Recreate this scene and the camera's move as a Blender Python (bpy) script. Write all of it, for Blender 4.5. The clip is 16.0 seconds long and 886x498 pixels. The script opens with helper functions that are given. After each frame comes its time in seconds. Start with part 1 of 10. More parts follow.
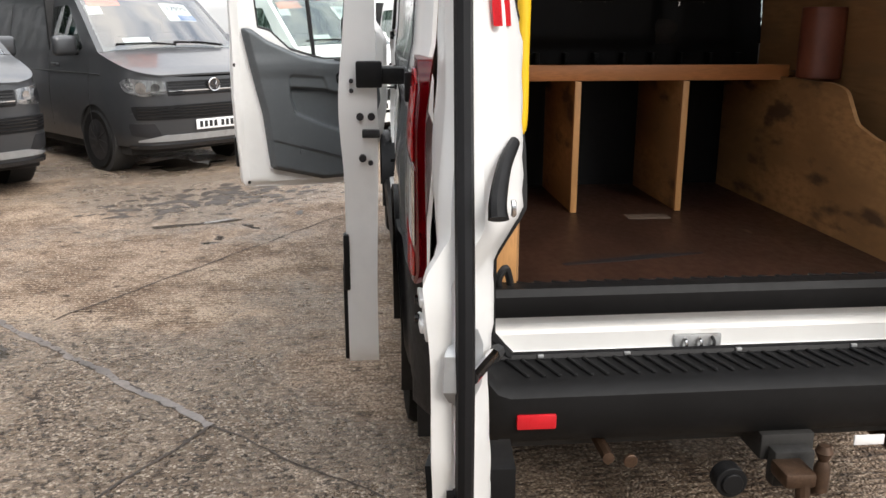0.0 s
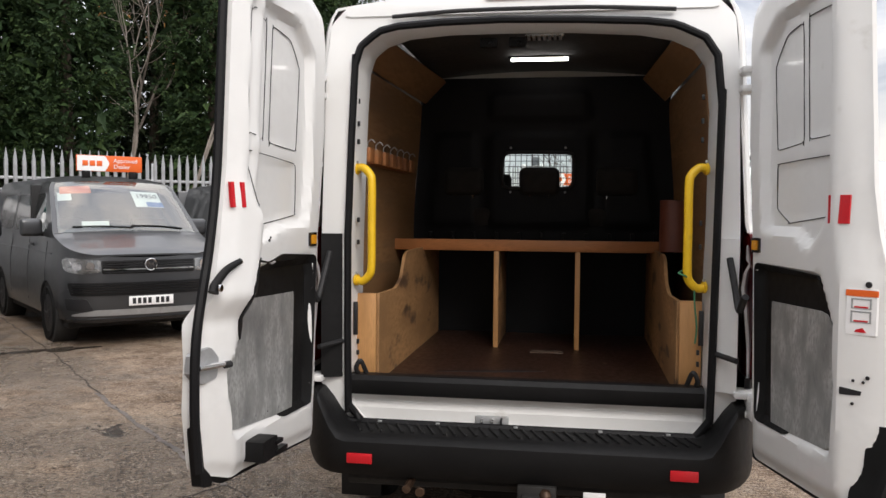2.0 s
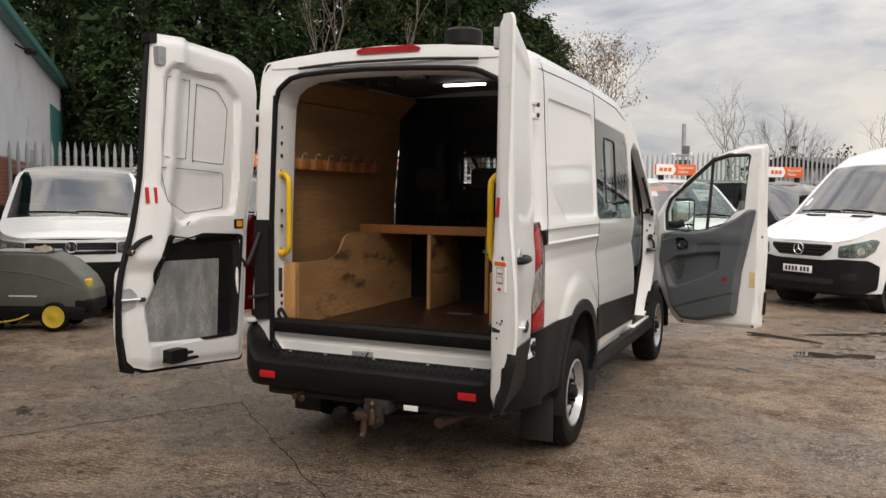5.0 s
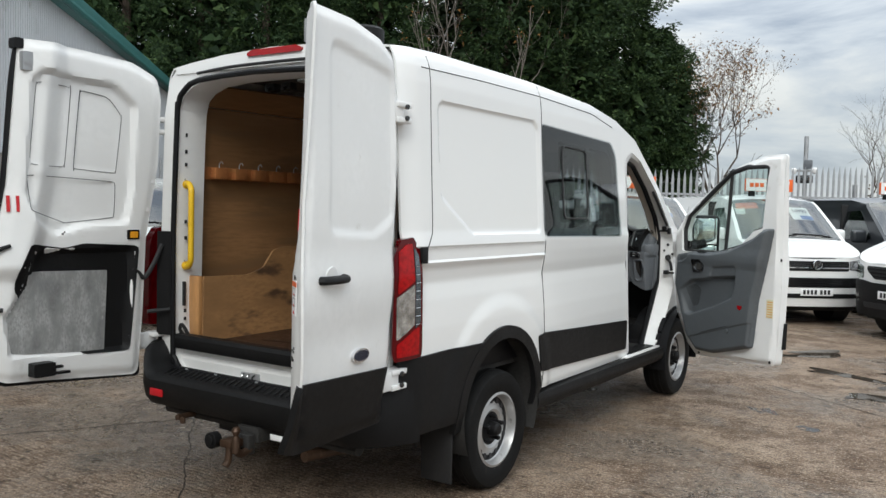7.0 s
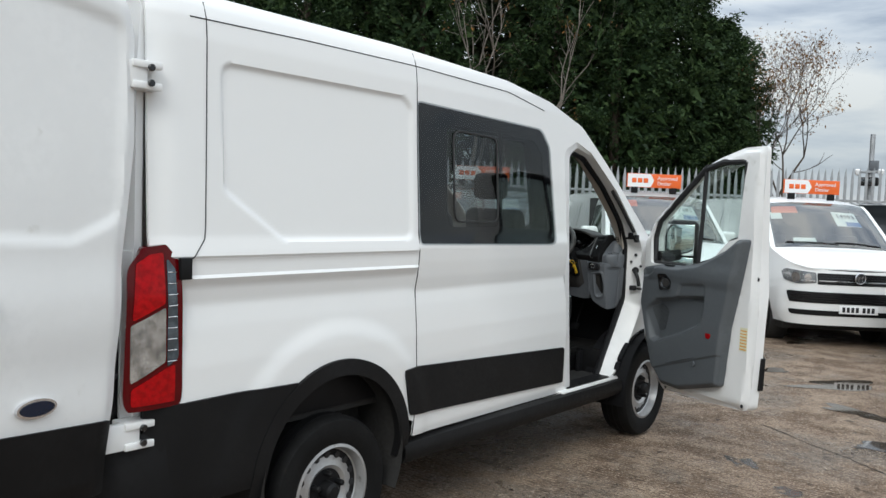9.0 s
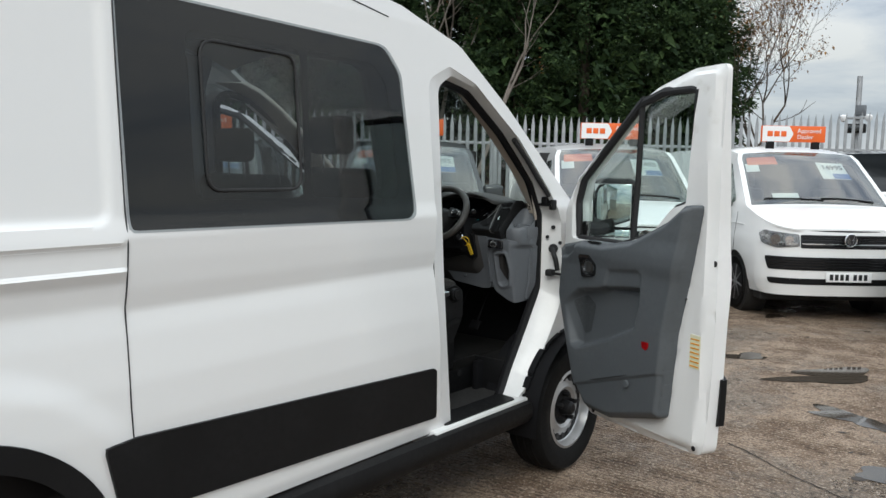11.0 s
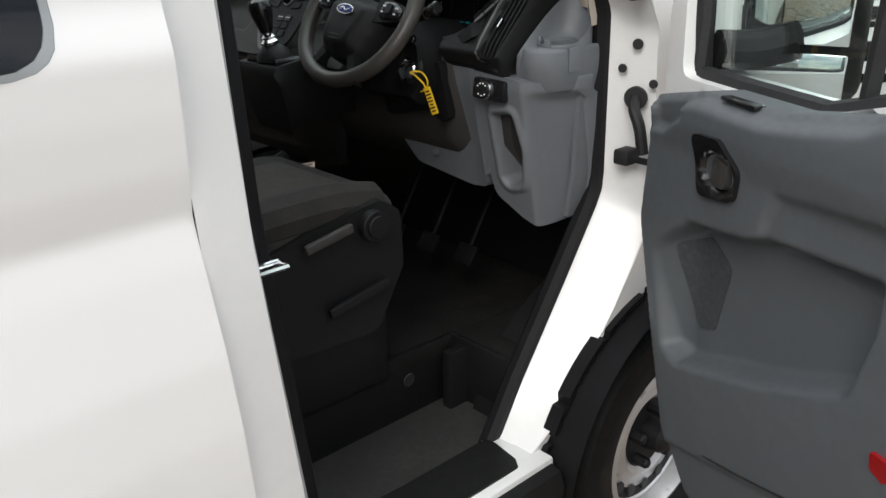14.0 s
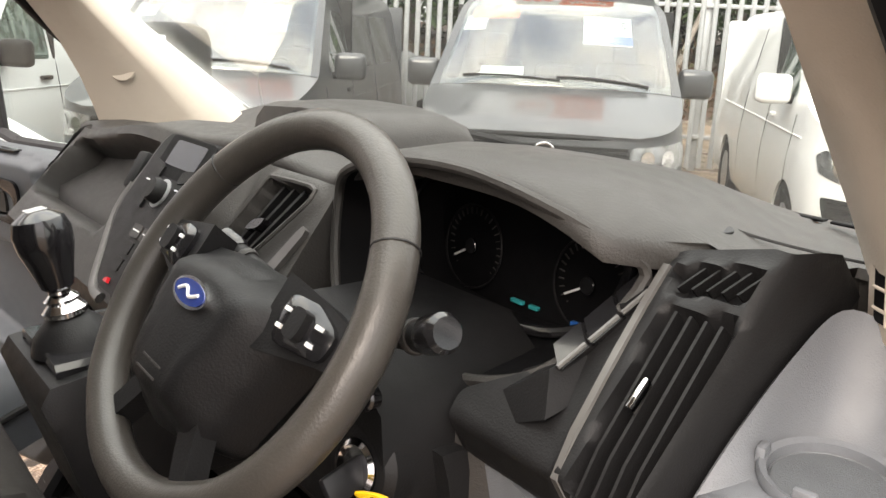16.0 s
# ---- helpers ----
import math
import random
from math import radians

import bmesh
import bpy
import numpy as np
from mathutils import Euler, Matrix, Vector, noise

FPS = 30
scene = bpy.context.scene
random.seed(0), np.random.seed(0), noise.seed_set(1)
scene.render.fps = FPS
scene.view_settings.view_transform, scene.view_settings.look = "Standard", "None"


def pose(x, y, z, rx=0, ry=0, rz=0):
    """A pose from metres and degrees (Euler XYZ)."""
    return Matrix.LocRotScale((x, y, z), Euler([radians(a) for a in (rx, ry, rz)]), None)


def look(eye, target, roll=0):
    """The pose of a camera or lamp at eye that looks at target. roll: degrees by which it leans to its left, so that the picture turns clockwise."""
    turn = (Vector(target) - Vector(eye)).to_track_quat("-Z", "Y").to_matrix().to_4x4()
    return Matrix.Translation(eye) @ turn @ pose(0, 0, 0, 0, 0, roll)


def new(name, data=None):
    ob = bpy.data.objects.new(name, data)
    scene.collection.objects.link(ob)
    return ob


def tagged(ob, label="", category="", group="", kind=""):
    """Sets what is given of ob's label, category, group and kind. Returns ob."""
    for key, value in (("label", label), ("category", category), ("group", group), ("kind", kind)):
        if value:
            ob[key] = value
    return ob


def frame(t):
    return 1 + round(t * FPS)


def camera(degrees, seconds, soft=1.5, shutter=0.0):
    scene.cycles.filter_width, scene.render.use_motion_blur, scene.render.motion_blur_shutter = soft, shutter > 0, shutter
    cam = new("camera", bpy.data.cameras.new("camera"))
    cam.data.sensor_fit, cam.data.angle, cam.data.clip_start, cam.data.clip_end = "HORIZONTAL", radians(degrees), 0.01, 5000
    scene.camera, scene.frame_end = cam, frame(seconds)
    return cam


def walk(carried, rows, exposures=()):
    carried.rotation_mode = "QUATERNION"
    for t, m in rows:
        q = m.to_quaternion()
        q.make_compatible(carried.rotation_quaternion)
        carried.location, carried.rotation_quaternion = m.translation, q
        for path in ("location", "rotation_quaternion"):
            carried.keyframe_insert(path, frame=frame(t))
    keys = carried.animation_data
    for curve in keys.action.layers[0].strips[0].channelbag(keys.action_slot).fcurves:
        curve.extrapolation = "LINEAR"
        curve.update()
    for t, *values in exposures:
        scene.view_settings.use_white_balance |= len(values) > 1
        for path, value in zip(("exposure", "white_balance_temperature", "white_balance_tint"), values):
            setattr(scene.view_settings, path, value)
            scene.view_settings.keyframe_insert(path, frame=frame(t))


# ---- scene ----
cam = camera(55.6, 16.0)
PATH = [
    (0, (-1.11, -2.078, 1.617), (-0.936, -0.155, 1.094), 0.0),
    (0.5, (-0.783, -2.396, 1.571), (-0.715, -0.436, 1.178), 0.1),
    (1, (-0.483, -2.758, 1.587), (-0.522, -0.779, 1.3), 0.2),
    (1.5, (-0.11, -3.081, 1.608), (-0.294, -1.097, 1.439), 0.3),
    (2, (0.226, -3.417, 1.603), (-0.087, -1.443, 1.513), 0.5),
    (2.5, (0.579, -3.669, 1.627), (0.141, -1.719, 1.556), 0.5),
    (3, (0.965, -3.866, 1.633), (0.411, -1.945, 1.573), 0.4),
    (3.5, (1.318, -4.072, 1.642), (0.666, -2.182, 1.583), 0.7),
    (4, (1.706, -4.156, 1.64), (0.954, -2.305, 1.576), 1.0),
    (4.5, (2.069, -4.274, 1.654), (1.27, -2.443, 1.571), 0.9),
    (5, (2.379, -4.279, 1.675), (1.579, -2.451, 1.546), 0.7),
    (5.2, (2.509, -4.22, 1.659), (1.706, -2.393, 1.527), 0.6),
    (7.3, (3.561, -2.923, 1.689), (2.41, -1.29, 1.597), 1.5),
    (7.5, (3.615, -2.766, 1.693), (2.45, -1.142, 1.604), 1.6),
    (8, (3.755, -2.369, 1.706), (2.555, -0.772, 1.617), 2.0),
    (8.5, (3.848, -1.955, 1.727), (2.601, -0.395, 1.632), 2.1),
    (9, (3.758, -1.507, 1.731), (2.502, 0.045, 1.62), 2.4),
    (9.2, (3.725, -1.329, 1.734), (2.474, 0.226, 1.611), 2.0),
    (11.3, (3.131, 0.633, 1.735), (1.919, 2.21, 1.521), 1.1),
    (11.5, (3.052, 0.816, 1.734), (1.851, 2.4, 1.512), 1.2),
    (12, (2.894, 1.278, 1.749), (1.709, 2.868, 1.49), 0.9),
    (12.5, (2.741, 1.731, 1.748), (1.501, 3.251, 1.358), 0.3),
    (13, (2.47, 2.12, 1.699), (1.182, 3.553, 1.16), -0.3),
    (13.5, (2.22, 2.482, 1.659), (0.884, 3.82, 1.007), -1.2),
    (14, (1.97, 2.795, 1.653), (0.597, 4.053, 0.923), -1.0),
    (14.5, (1.7, 3.06, 1.68), (0.346, 4.329, 0.945), -0.1),
    (15, (1.494, 3.323, 1.663), (0.092, 4.615, 1.06), 0.3),
    (15.5, (1.275, 3.56, 1.686), (-0.189, 4.805, 1.131), 0.8),
    (16, (0.989, 3.729, 1.68), (-0.514, 4.948, 1.176), 2.5),
]
EXPOSURES = [(0.0, 0.8, 6600, 10), (0.5, 0.78, 6600, 10), (1.0, 0.74, 6600, 10), (1.5, 0.52, 6600, 11), (2.0, 0.2, 6600, 12), (2.5, -0.15, 6600, 12), (4.0, -0.1, 6900, 12), (5.0, -0.2, 7000, 12),
             (7.3, -0.1, 6150, 5), (9.0, -0.2, 6080, 5), (12.0, -0.2, 6250, 6), (13.5, 0.15, 6400, 9), (14.5, 0.2, 6500, 10), (15.0, 0.6, 6800, 12), (15.5, 0.95, 7100, 14), (16.0, 1.7, 7300, 16)]
walk(cam, [(t, look(eye, target, roll)) for t, eye, target, roll in PATH], EXPOSURES)

# ---- light: an overcast sky with broken cloud, and a weak wide sun ----
world = bpy.data.worlds.new("overcast_sky")
scene.world = world
world.use_nodes = True
wn, wl = world.node_tree.nodes, world.node_tree.links
wn.clear()
SUN_UP, SUN_TURN = 38.0, 152.0


def wnode(kind, **values):
    n = wn.new(kind)
    for key, value in values.items():
        n.inputs[key].default_value = value
    return n


w_out = wn.new("ShaderNodeOutputWorld")
w_sky = wn.new("ShaderNodeTexSky")
w_sky.sky_type, w_sky.sun_disc = "NISHITA", False
w_sky.sun_elevation, w_sky.sun_rotation = radians(SUN_UP), radians(SUN_TURN)
w_back = wnode("ShaderNodeBackground", Strength=0.10)
w_co = wn.new("ShaderNodeTexCoord")
w_map = wn.new("ShaderNodeMapping")
w_map.inputs["Scale"].default_value = (1.0, 1.0, 3.2)
w_map.inputs["Location"].default_value = (0.35, 0.1, 0.0)
w_n1 = wnode("ShaderNodeTexNoise", Scale=3.3, Detail=9.0, Roughness=0.56, Distortion=0.5)
w_ramp = wn.new("ShaderNodeValToRGB")
w_ramp.color_ramp.elements[0].position, w_ramp.color_ramp.elements[0].color = 0.36, (0.38, 0.42, 0.50, 1)
w_ramp.color_ramp.elements[1].position, w_ramp.color_ramp.elements[1].color = 0.62, (1.0, 0.965, 0.92, 1)
w_mid = w_ramp.color_ramp.elements.new(0.48)
w_mid.color = (0.70, 0.72, 0.76, 1)
w_cloud = wnode("ShaderNodeBackground", Strength=0.92)
w_mix = wnode("ShaderNodeMixShader", Fac=0.86)
# an overcast sky is about three times as bright overhead as at the horizon
w_sep = wn.new("ShaderNodeSeparateXYZ")
w_up = wn.new("ShaderNodeMapRange")
for w_key, w_value in (("From Min", 0.12), ("From Max", 0.9), ("To Min", 0.95), ("To Max", 3.0)):
    w_up.inputs[w_key].default_value = w_value
wl.new(w_co.outputs["Generated"], w_sep.inputs[0])
wl.new(w_sep.outputs["Z"], w_up.inputs["Value"])
wl.new(w_up.outputs["Result"], w_cloud.inputs["Strength"])
for a, b in ((w_co.outputs["Generated"], w_map.inputs["Vector"]), (w_map.outputs["Vector"], w_n1.inputs["Vector"]),
             (w_n1.outputs["Fac"], w_ramp.inputs["Fac"]), (w_ramp.outputs["Color"], w_cloud.inputs["Color"]),
             (w_sky.outputs["Color"], w_back.inputs["Color"]), (w_back.outputs[0], w_mix.inputs[1]),
             (w_cloud.outputs[0], w_mix.inputs[2]), (w_mix.outputs[0], w_out.inputs["Surface"])):
    wl.new(a, b)

sun = new("sun", bpy.data.lights.new("sun", "SUN"))
sun.data.energy, sun.data.angle, sun.data.color = 1.5, radians(28), (1.0, 0.95, 0.88)
sun.matrix_world = look((0, 0, 0), (-math.sin(radians(SUN_TURN)) * math.cos(radians(SUN_UP)), -math.cos(radians(SUN_TURN)) * math.cos(radians(SUN_UP)), -math.sin(radians(SUN_UP))))


# ---- materials ----
def principled(name):
    m = bpy.data.materials.new(name)
    m.use_nodes = True
    return m, m.node_tree.nodes, m.node_tree.links, m.node_tree.nodes["Principled BSDF"]


def mat(name, color, rough=0.5, metal=0.0, var=0.12, scale=6.0, bump=0.0, bscale=120.0, coat=0.0, stretch=(1, 1, 1), rvar=0.1, emit=0.0, spec=0.5, dirt=None, dirt_at=0.6, dscale=2.0):
    """A surface with colour and gloss varied at two scales, fine relief, and stains of the colour dirt."""
    m, n, l, p = principled(name)
    p.inputs["Roughness"].default_value, p.inputs["Metallic"].default_value = rough, metal
    p.inputs["Coat Weight"].default_value, p.inputs["Specular IOR Level"].default_value = coat, spec
    p.inputs["Coat Roughness"].default_value = 0.06
    co, mp = n.new("ShaderNodeTexCoord"), n.new("ShaderNodeMapping")
    mp.inputs["Scale"].default_value = stretch
    l.new(co.outputs["Object"], mp.inputs["Vector"])

    def noise_at(s, detail=5.0):
        t = n.new("ShaderNodeTexNoise")
        t.inputs["Scale"].default_value, t.inputs["Detail"].default_value = s, detail
        l.new(mp.outputs["Vector"], t.inputs["Vector"])
        return t.outputs["Fac"]

    def blend(fac, a, b):
        x = n.new("ShaderNodeMix")
        x.data_type = "RGBA"
        l.new(fac, x.inputs["Factor"])
        for sock, value in ((x.inputs[6], a), (x.inputs[7], b)):
            if isinstance(value, tuple):
                sock.default_value = (*value, 1)
            else:
                l.new(value, sock)
        return x.outputs[2]

    def step(fac, lo, hi):
        r = n.new("ShaderNodeMapRange")
        r.interpolation_type = "SMOOTHSTEP"
        r.inputs["From Min"].default_value, r.inputs["From Max"].default_value = lo, hi
        l.new(fac, r.inputs["Value"])
        return r.outputs["Result"]

    big, fine = noise_at(scale), noise_at(scale * 9.0)
    dark = tuple(c * (1 - var) for c in color)
    light = tuple(min(1.0, c * (1 + var)) for c in color)
    col = blend(step(big, 0.3, 0.7), dark, light)
    col = blend(step(fine, 0.35, 0.75), col, tuple(c * (1 - 0.5 * var) for c in color))
    if dirt:
        col = blend(step(noise_at(dscale, 8.0), dirt_at, dirt_at + 0.13), col, dirt)
    l.new(col, p.inputs["Base Color"])
    r = n.new("ShaderNodeMapRange")
    r.inputs["To Min"].default_value, r.inputs["To Max"].default_value = max(0.0, rough - rvar), min(1.0, rough + rvar)
    l.new(fine, r.inputs["Value"])
    l.new(r.outputs["Result"], p.inputs["Roughness"])
    if bump:
        b = n.new("ShaderNodeBump")
        b.inputs["Strength"].default_value, b.inputs["Distance"].default_value = bump, 0.002
        l.new(noise_at(bscale, 3.0), b.inputs["Height"])
        l.new(b.outputs["Normal"], p.inputs["Normal"])
    if emit:
        p.inputs["Emission Color"].default_value, p.inputs["Emission Strength"].default_value = (*color, 1), emit
    return m


def glass_mat(name, color, rough=0.0, shine=0.05, power=3.5):
    """A thin pane: part clear, part glossy by the angle."""
    m, n, l, p = principled(name)
    n.remove(p)
    out = n["Material Output"]
    t, g, x, w, q, f = (n.new(k) for k in ("ShaderNodeBsdfTransparent", "ShaderNodeBsdfGlossy", "ShaderNodeMixShader", "ShaderNodeLayerWeight", "ShaderNodeMath", "ShaderNodeMapRange"))
    t.inputs["Color"].default_value = (*color, 1)
    g.inputs["Roughness"].default_value, g.inputs["Color"].default_value = rough, (1, 1, 1, 1)
    w.inputs["Blend"].default_value = 0.5
    q.operation, q.inputs[1].default_value = "POWER", power
    f.inputs["To Min"].default_value, f.inputs["To Max"].default_value = shine, 0.9
    l.new(w.outputs["Facing"], q.inputs[0])
    l.new(q.outputs[0], f.inputs["Value"])
    l.new(f.outputs[0], x.inputs["Fac"])
    l.new(t.outputs[0], x.inputs[1])
    l.new(g.outputs[0], x.inputs[2])
    l.new(x.outputs[0], out.inputs["Surface"])
    return m


WHITE = mat("white_car_paint", (0.80, 0.80, 0.79), 0.25, var=0.006, scale=1.2, coat=0.8, rvar=0.01)
WHITE_IN = mat("white_inner_paint", (0.78, 0.78, 0.77), 0.34, var=0.03, scale=3, coat=0.3, rvar=0.08, dirt=(0.62, 0.61, 0.58), dirt_at=0.66, dscale=7)
GREY_PAINT = mat("grey_metallic_paint", (0.060, 0.062, 0.066), 0.34, metal=0.5, var=0.06, scale=1.5, coat=0.45, rvar=0.04)
DARK_PAINT = mat("dark_blue_grey_paint", (0.02, 0.023, 0.027), 0.3, metal=0.2, var=0.06, scale=1.5, coat=0.8, rvar=0.05)
BLACK_PLASTIC = mat("black_grained_plastic", (0.0095, 0.0095, 0.010), 0.5, var=0.2, scale=4, bump=0.25, bscale=500, dirt=(0.02, 0.019, 0.018), dirt_at=0.66, dscale=5, spec=0.18)
BLACK_GLOSS = mat("gloss_black_plastic", (0.01, 0.01, 0.011), 0.18, var=0.1, scale=5, coat=0.3)
RUBBER = mat("black_rubber", (0.014, 0.014, 0.015), 0.65, var=0.2, scale=9, bump=0.15, bscale=200)
TYRE = mat("tyre_rubber", (0.008, 0.008, 0.008), 0.7, var=0.25, scale=8, bump=0.3, bscale=160, spec=0.15, dirt=(0.018, 0.016, 0.014), dirt_at=0.6, dscale=9)
SEAL = mat("door_seal_rubber", (0.008, 0.008, 0.009), 0.5, var=0.15, scale=10, spec=0.2)
STEEL = mat("silver_wheel_paint", (0.46, 0.46, 0.46), 0.34, metal=0.65, var=0.08, scale=7, dirt=(0.2, 0.19, 0.18), dirt_at=0.62, dscale=14)
CHROME = mat("bright_chrome", (0.75, 0.75, 0.76), 0.12, metal=1.0, var=0.03, scale=8, rvar=0.05)
ZINC = mat("galvanised_steel", (0.42, 0.43, 0.44), 0.5, metal=0.6, var=0.15, scale=5, dirt=(0.28, 0.27, 0.26), dirt_at=0.6, dscale=6)
ALU = mat("scuffed_aluminium", (0.46, 0.47, 0.465), 0.45, metal=0.5, var=0.4, scale=11, rvar=0.15, dirt=(0.62, 0.62, 0.60), dirt_at=0.64, dscale=26, stretch=(1, 1, 0.5))
RED_LENS = mat("red_lens", (0.33, 0.005, 0.008), 0.12, var=0.12, scale=30, coat=0.5)
CLEAR_LENS = mat("clear_ribbed_lens", (0.50, 0.50, 0.49), 0.12, metal=0.75, var=0.55, scale=18, coat=0.3, bump=0.6, bscale=45)
# dark clear lens; the blue tint paints in the reflected sky
SKY_TINT_LENS = mat("sky_tinted_dark_lens", (0.10, 0.125, 0.15), 0.10, metal=0.55, var=0.5, scale=22, coat=0.6)
LAMP_EDGE = mat("dark_red_lamp_edge", (0.085, 0.0005, 0.002), 0.08, var=0.15, scale=30, spec=0.3)
DEEP_RED = mat("deep_red_lens", (0.34, 0.001, 0.003), 0.08, var=0.35, scale=40, spec=0.3, bump=0.12, bscale=160)
RED_TAPE = mat("red_reflector", (0.55, 0.012, 0.02), 0.3, var=0.08, scale=30)
AMBER = mat("amber_reflector", (0.75, 0.33, 0.02), 0.25, var=0.12, scale=40)
YELLOW = mat("yellow_coated_steel", (0.80, 0.50, 0.015), 0.42, var=0.08, scale=8, dirt=(0.5, 0.32, 0.03), dirt_at=0.66, dscale=9)
ORANGE = mat("orange_print", (0.75, 0.13, 0.02), 0.4, var=0.03, scale=4)
WHITE_PRINT = mat("white_print", (0.82, 0.82, 0.82), 0.4, var=0.02, scale=4)
BADGE_BLUE = mat("badge_blue", (0.012, 0.03, 0.16), 0.2, var=0.05, scale=6)
BLUE_PRINT = mat("blue_print", (0.02, 0.12, 0.40), 0.35, var=0.05, scale=6)
TEAL_PRINT = mat("teal_print", (0.02, 0.32, 0.34), 0.4, var=0.05, scale=6)
DARK_PRINT = mat("dark_print", (0.012, 0.012, 0.014), 0.5, var=0.05, scale=6)
# black plastic; in vents, slots and dials the near-black also paints recess shade
VOID = mat("black_plastic_and_recess_shade", (0.004, 0.004, 0.0045), 0.6, var=0.2, scale=8, spec=0.12)
GREY_TRIM = mat("mid_grey_door_trim", (0.085, 0.094, 0.102), 0.52, var=0.07, scale=5, bump=0.3, bscale=700)
SATIN = mat("satin_grey_trim", (0.13, 0.125, 0.12), 0.36, metal=0.5, var=0.08, scale=9)
LIGHT_TRIM = mat("light_grey_dash_trim", (0.125, 0.135, 0.148), 0.5, var=0.05, scale=5, bump=0.25, bscale=700)
DASH = mat("dark_grey_dash_plastic", (0.040, 0.038, 0.036), 0.5, var=0.12, scale=5, bump=0.35, bscale=420, dirt=(0.05, 0.047, 0.044), dirt_at=0.65, dscale=4, spec=0.35)
DASH_DARK = mat("black_dash_plastic", (0.009, 0.009, 0.0095), 0.5, var=0.12, scale=6, bump=0.2, bscale=500, spec=0.25)
WHEEL_RIM = mat("worn_steering_rubber", (0.045, 0.041, 0.036), 0.36, var=0.15, scale=12, bump=0.2, bscale=450, rvar=0.12)
BEIGE = mat("beige_pillar_trim", (0.52, 0.46, 0.39), 0.6, var=0.04, scale=6, bump=0.2, bscale=500)
CLOTH = mat("black_seat_cloth", (0.021, 0.019, 0.017), 0.95, var=0.25, scale=18, bump=0.5, bscale=900)
CLOTH_GREY = mat("ribbed_grey_seat_cloth", (0.038, 0.034, 0.029), 0.9, var=0.25, scale=22, bump=0.6, bscale=260, stretch=(1, 6, 1))
CARPET = mat("black_cab_mat", (0.010, 0.0096, 0.009), 0.9, var=0.35, scale=14, bump=0.5, bscale=300, spec=0.15, dirt=(0.016, 0.014, 0.012), dirt_at=0.62, dscale=10)
PLY = mat("plywood", (0.29, 0.155, 0.066), 0.62, var=0.22, scale=2.4, bump=0.25, bscale=60, stretch=(1, 0.35, 2.6), dirt=(0.23, 0.13, 0.06), dirt_at=0.54, dscale=3.5)
PLY_DIRTY = mat("dirty_plywood", (0.36, 0.195, 0.082), 0.65, var=0.28, scale=3.2, bump=0.25, bscale=60, stretch=(1, 0.6, 1.6), dirt=(0.10, 0.055, 0.03), dirt_at=0.53, dscale=5.0)
TIMBER = mat("planed_softwood", (0.40, 0.155, 0.05), 0.5, var=0.2, scale=5, bump=0.2, bscale=80, stretch=(0.5, 3, 3), dirt=(0.33, 0.15, 0.05), dirt_at=0.6, dscale=4)
TIMBER_UP = mat("upright_softwood", (0.50, 0.26, 0.10), 0.5, var=0.2, scale=5, bump=0.2, bscale=80, stretch=(4, 4, 0.5), dirt=(0.33, 0.16, 0.055), dirt_at=0.6, dscale=4)
LOAD_FLOOR = mat("scuffed_brown_load_floor", (0.036, 0.016, 0.010), 0.42, var=0.3, scale=5, bump=0.2, bscale=260, rvar=0.15, dirt=(0.14, 0.10, 0.07), dirt_at=0.665, dscale=17, stretch=(1, 0.6, 1))
BULKHEAD = mat("black_bulkhead", (0.005, 0.0053, 0.0062), 0.5, var=0.2, scale=4, bump=0.1, bscale=200, spec=0.2, dirt=(0.010, 0.010, 0.011), dirt_at=0.63, dscale=3)
BROWN_BOX = mat("red_brown_plastic", (0.17, 0.05, 0.03), 0.42, var=0.12, scale=7, dirt=(0.11, 0.04, 0.03), dirt_at=0.6, dscale=6)
LINING = mat("grey_roof_lining", (0.05, 0.047, 0.044), 0.8, var=0.2, scale=5)
LED = mat("lit_led_strip", (1.0, 0.97, 0.93), 0.4, emit=9.0)
UNDER = mat("dark_underbody", (0.02, 0.019, 0.018), 0.8, var=0.3, scale=6, bump=0.3, bscale=60)
RUST = mat("rusty_tow_steel", (0.07, 0.04, 0.024), 0.5, metal=0.5, var=0.3, scale=16, dirt=(0.10, 0.06, 0.04), dirt_at=0.55, dscale=18)
GLASS = glass_mat("clear_glass", (0.86, 0.92, 0.90))
TINTED = glass_mat("dark_tinted_glass", (0.56, 0.585, 0.60), shine=0.04, power=6.0)
BLACK_GLASS = mat("black_printed_glass", (0.004, 0.004, 0.0045), 0.08, var=0.1, scale=5, spec=0.35, rvar=0.03)
SCREEN = glass_mat("windscreen_glass", (0.93, 0.97, 0.955), shine=0.03)
CAR_GLASS = glass_mat("car_window_glass", (0.55, 0.62, 0.59), shine=0.13, power=3.2)
MIRROR = mat("mirror_glass", (0.9, 0.9, 0.9), 0.02, metal=1.0, var=0.0, scale=3, rvar=0.0)


# ---- shapes ----
def thing(name, label="", category="", m=None, group="", kind=""):
    ob = new(name)
    ob.empty_display_size = 0.1
    if m is not None:
        ob.matrix_world = m
    return tagged(ob, label, category, group, kind)


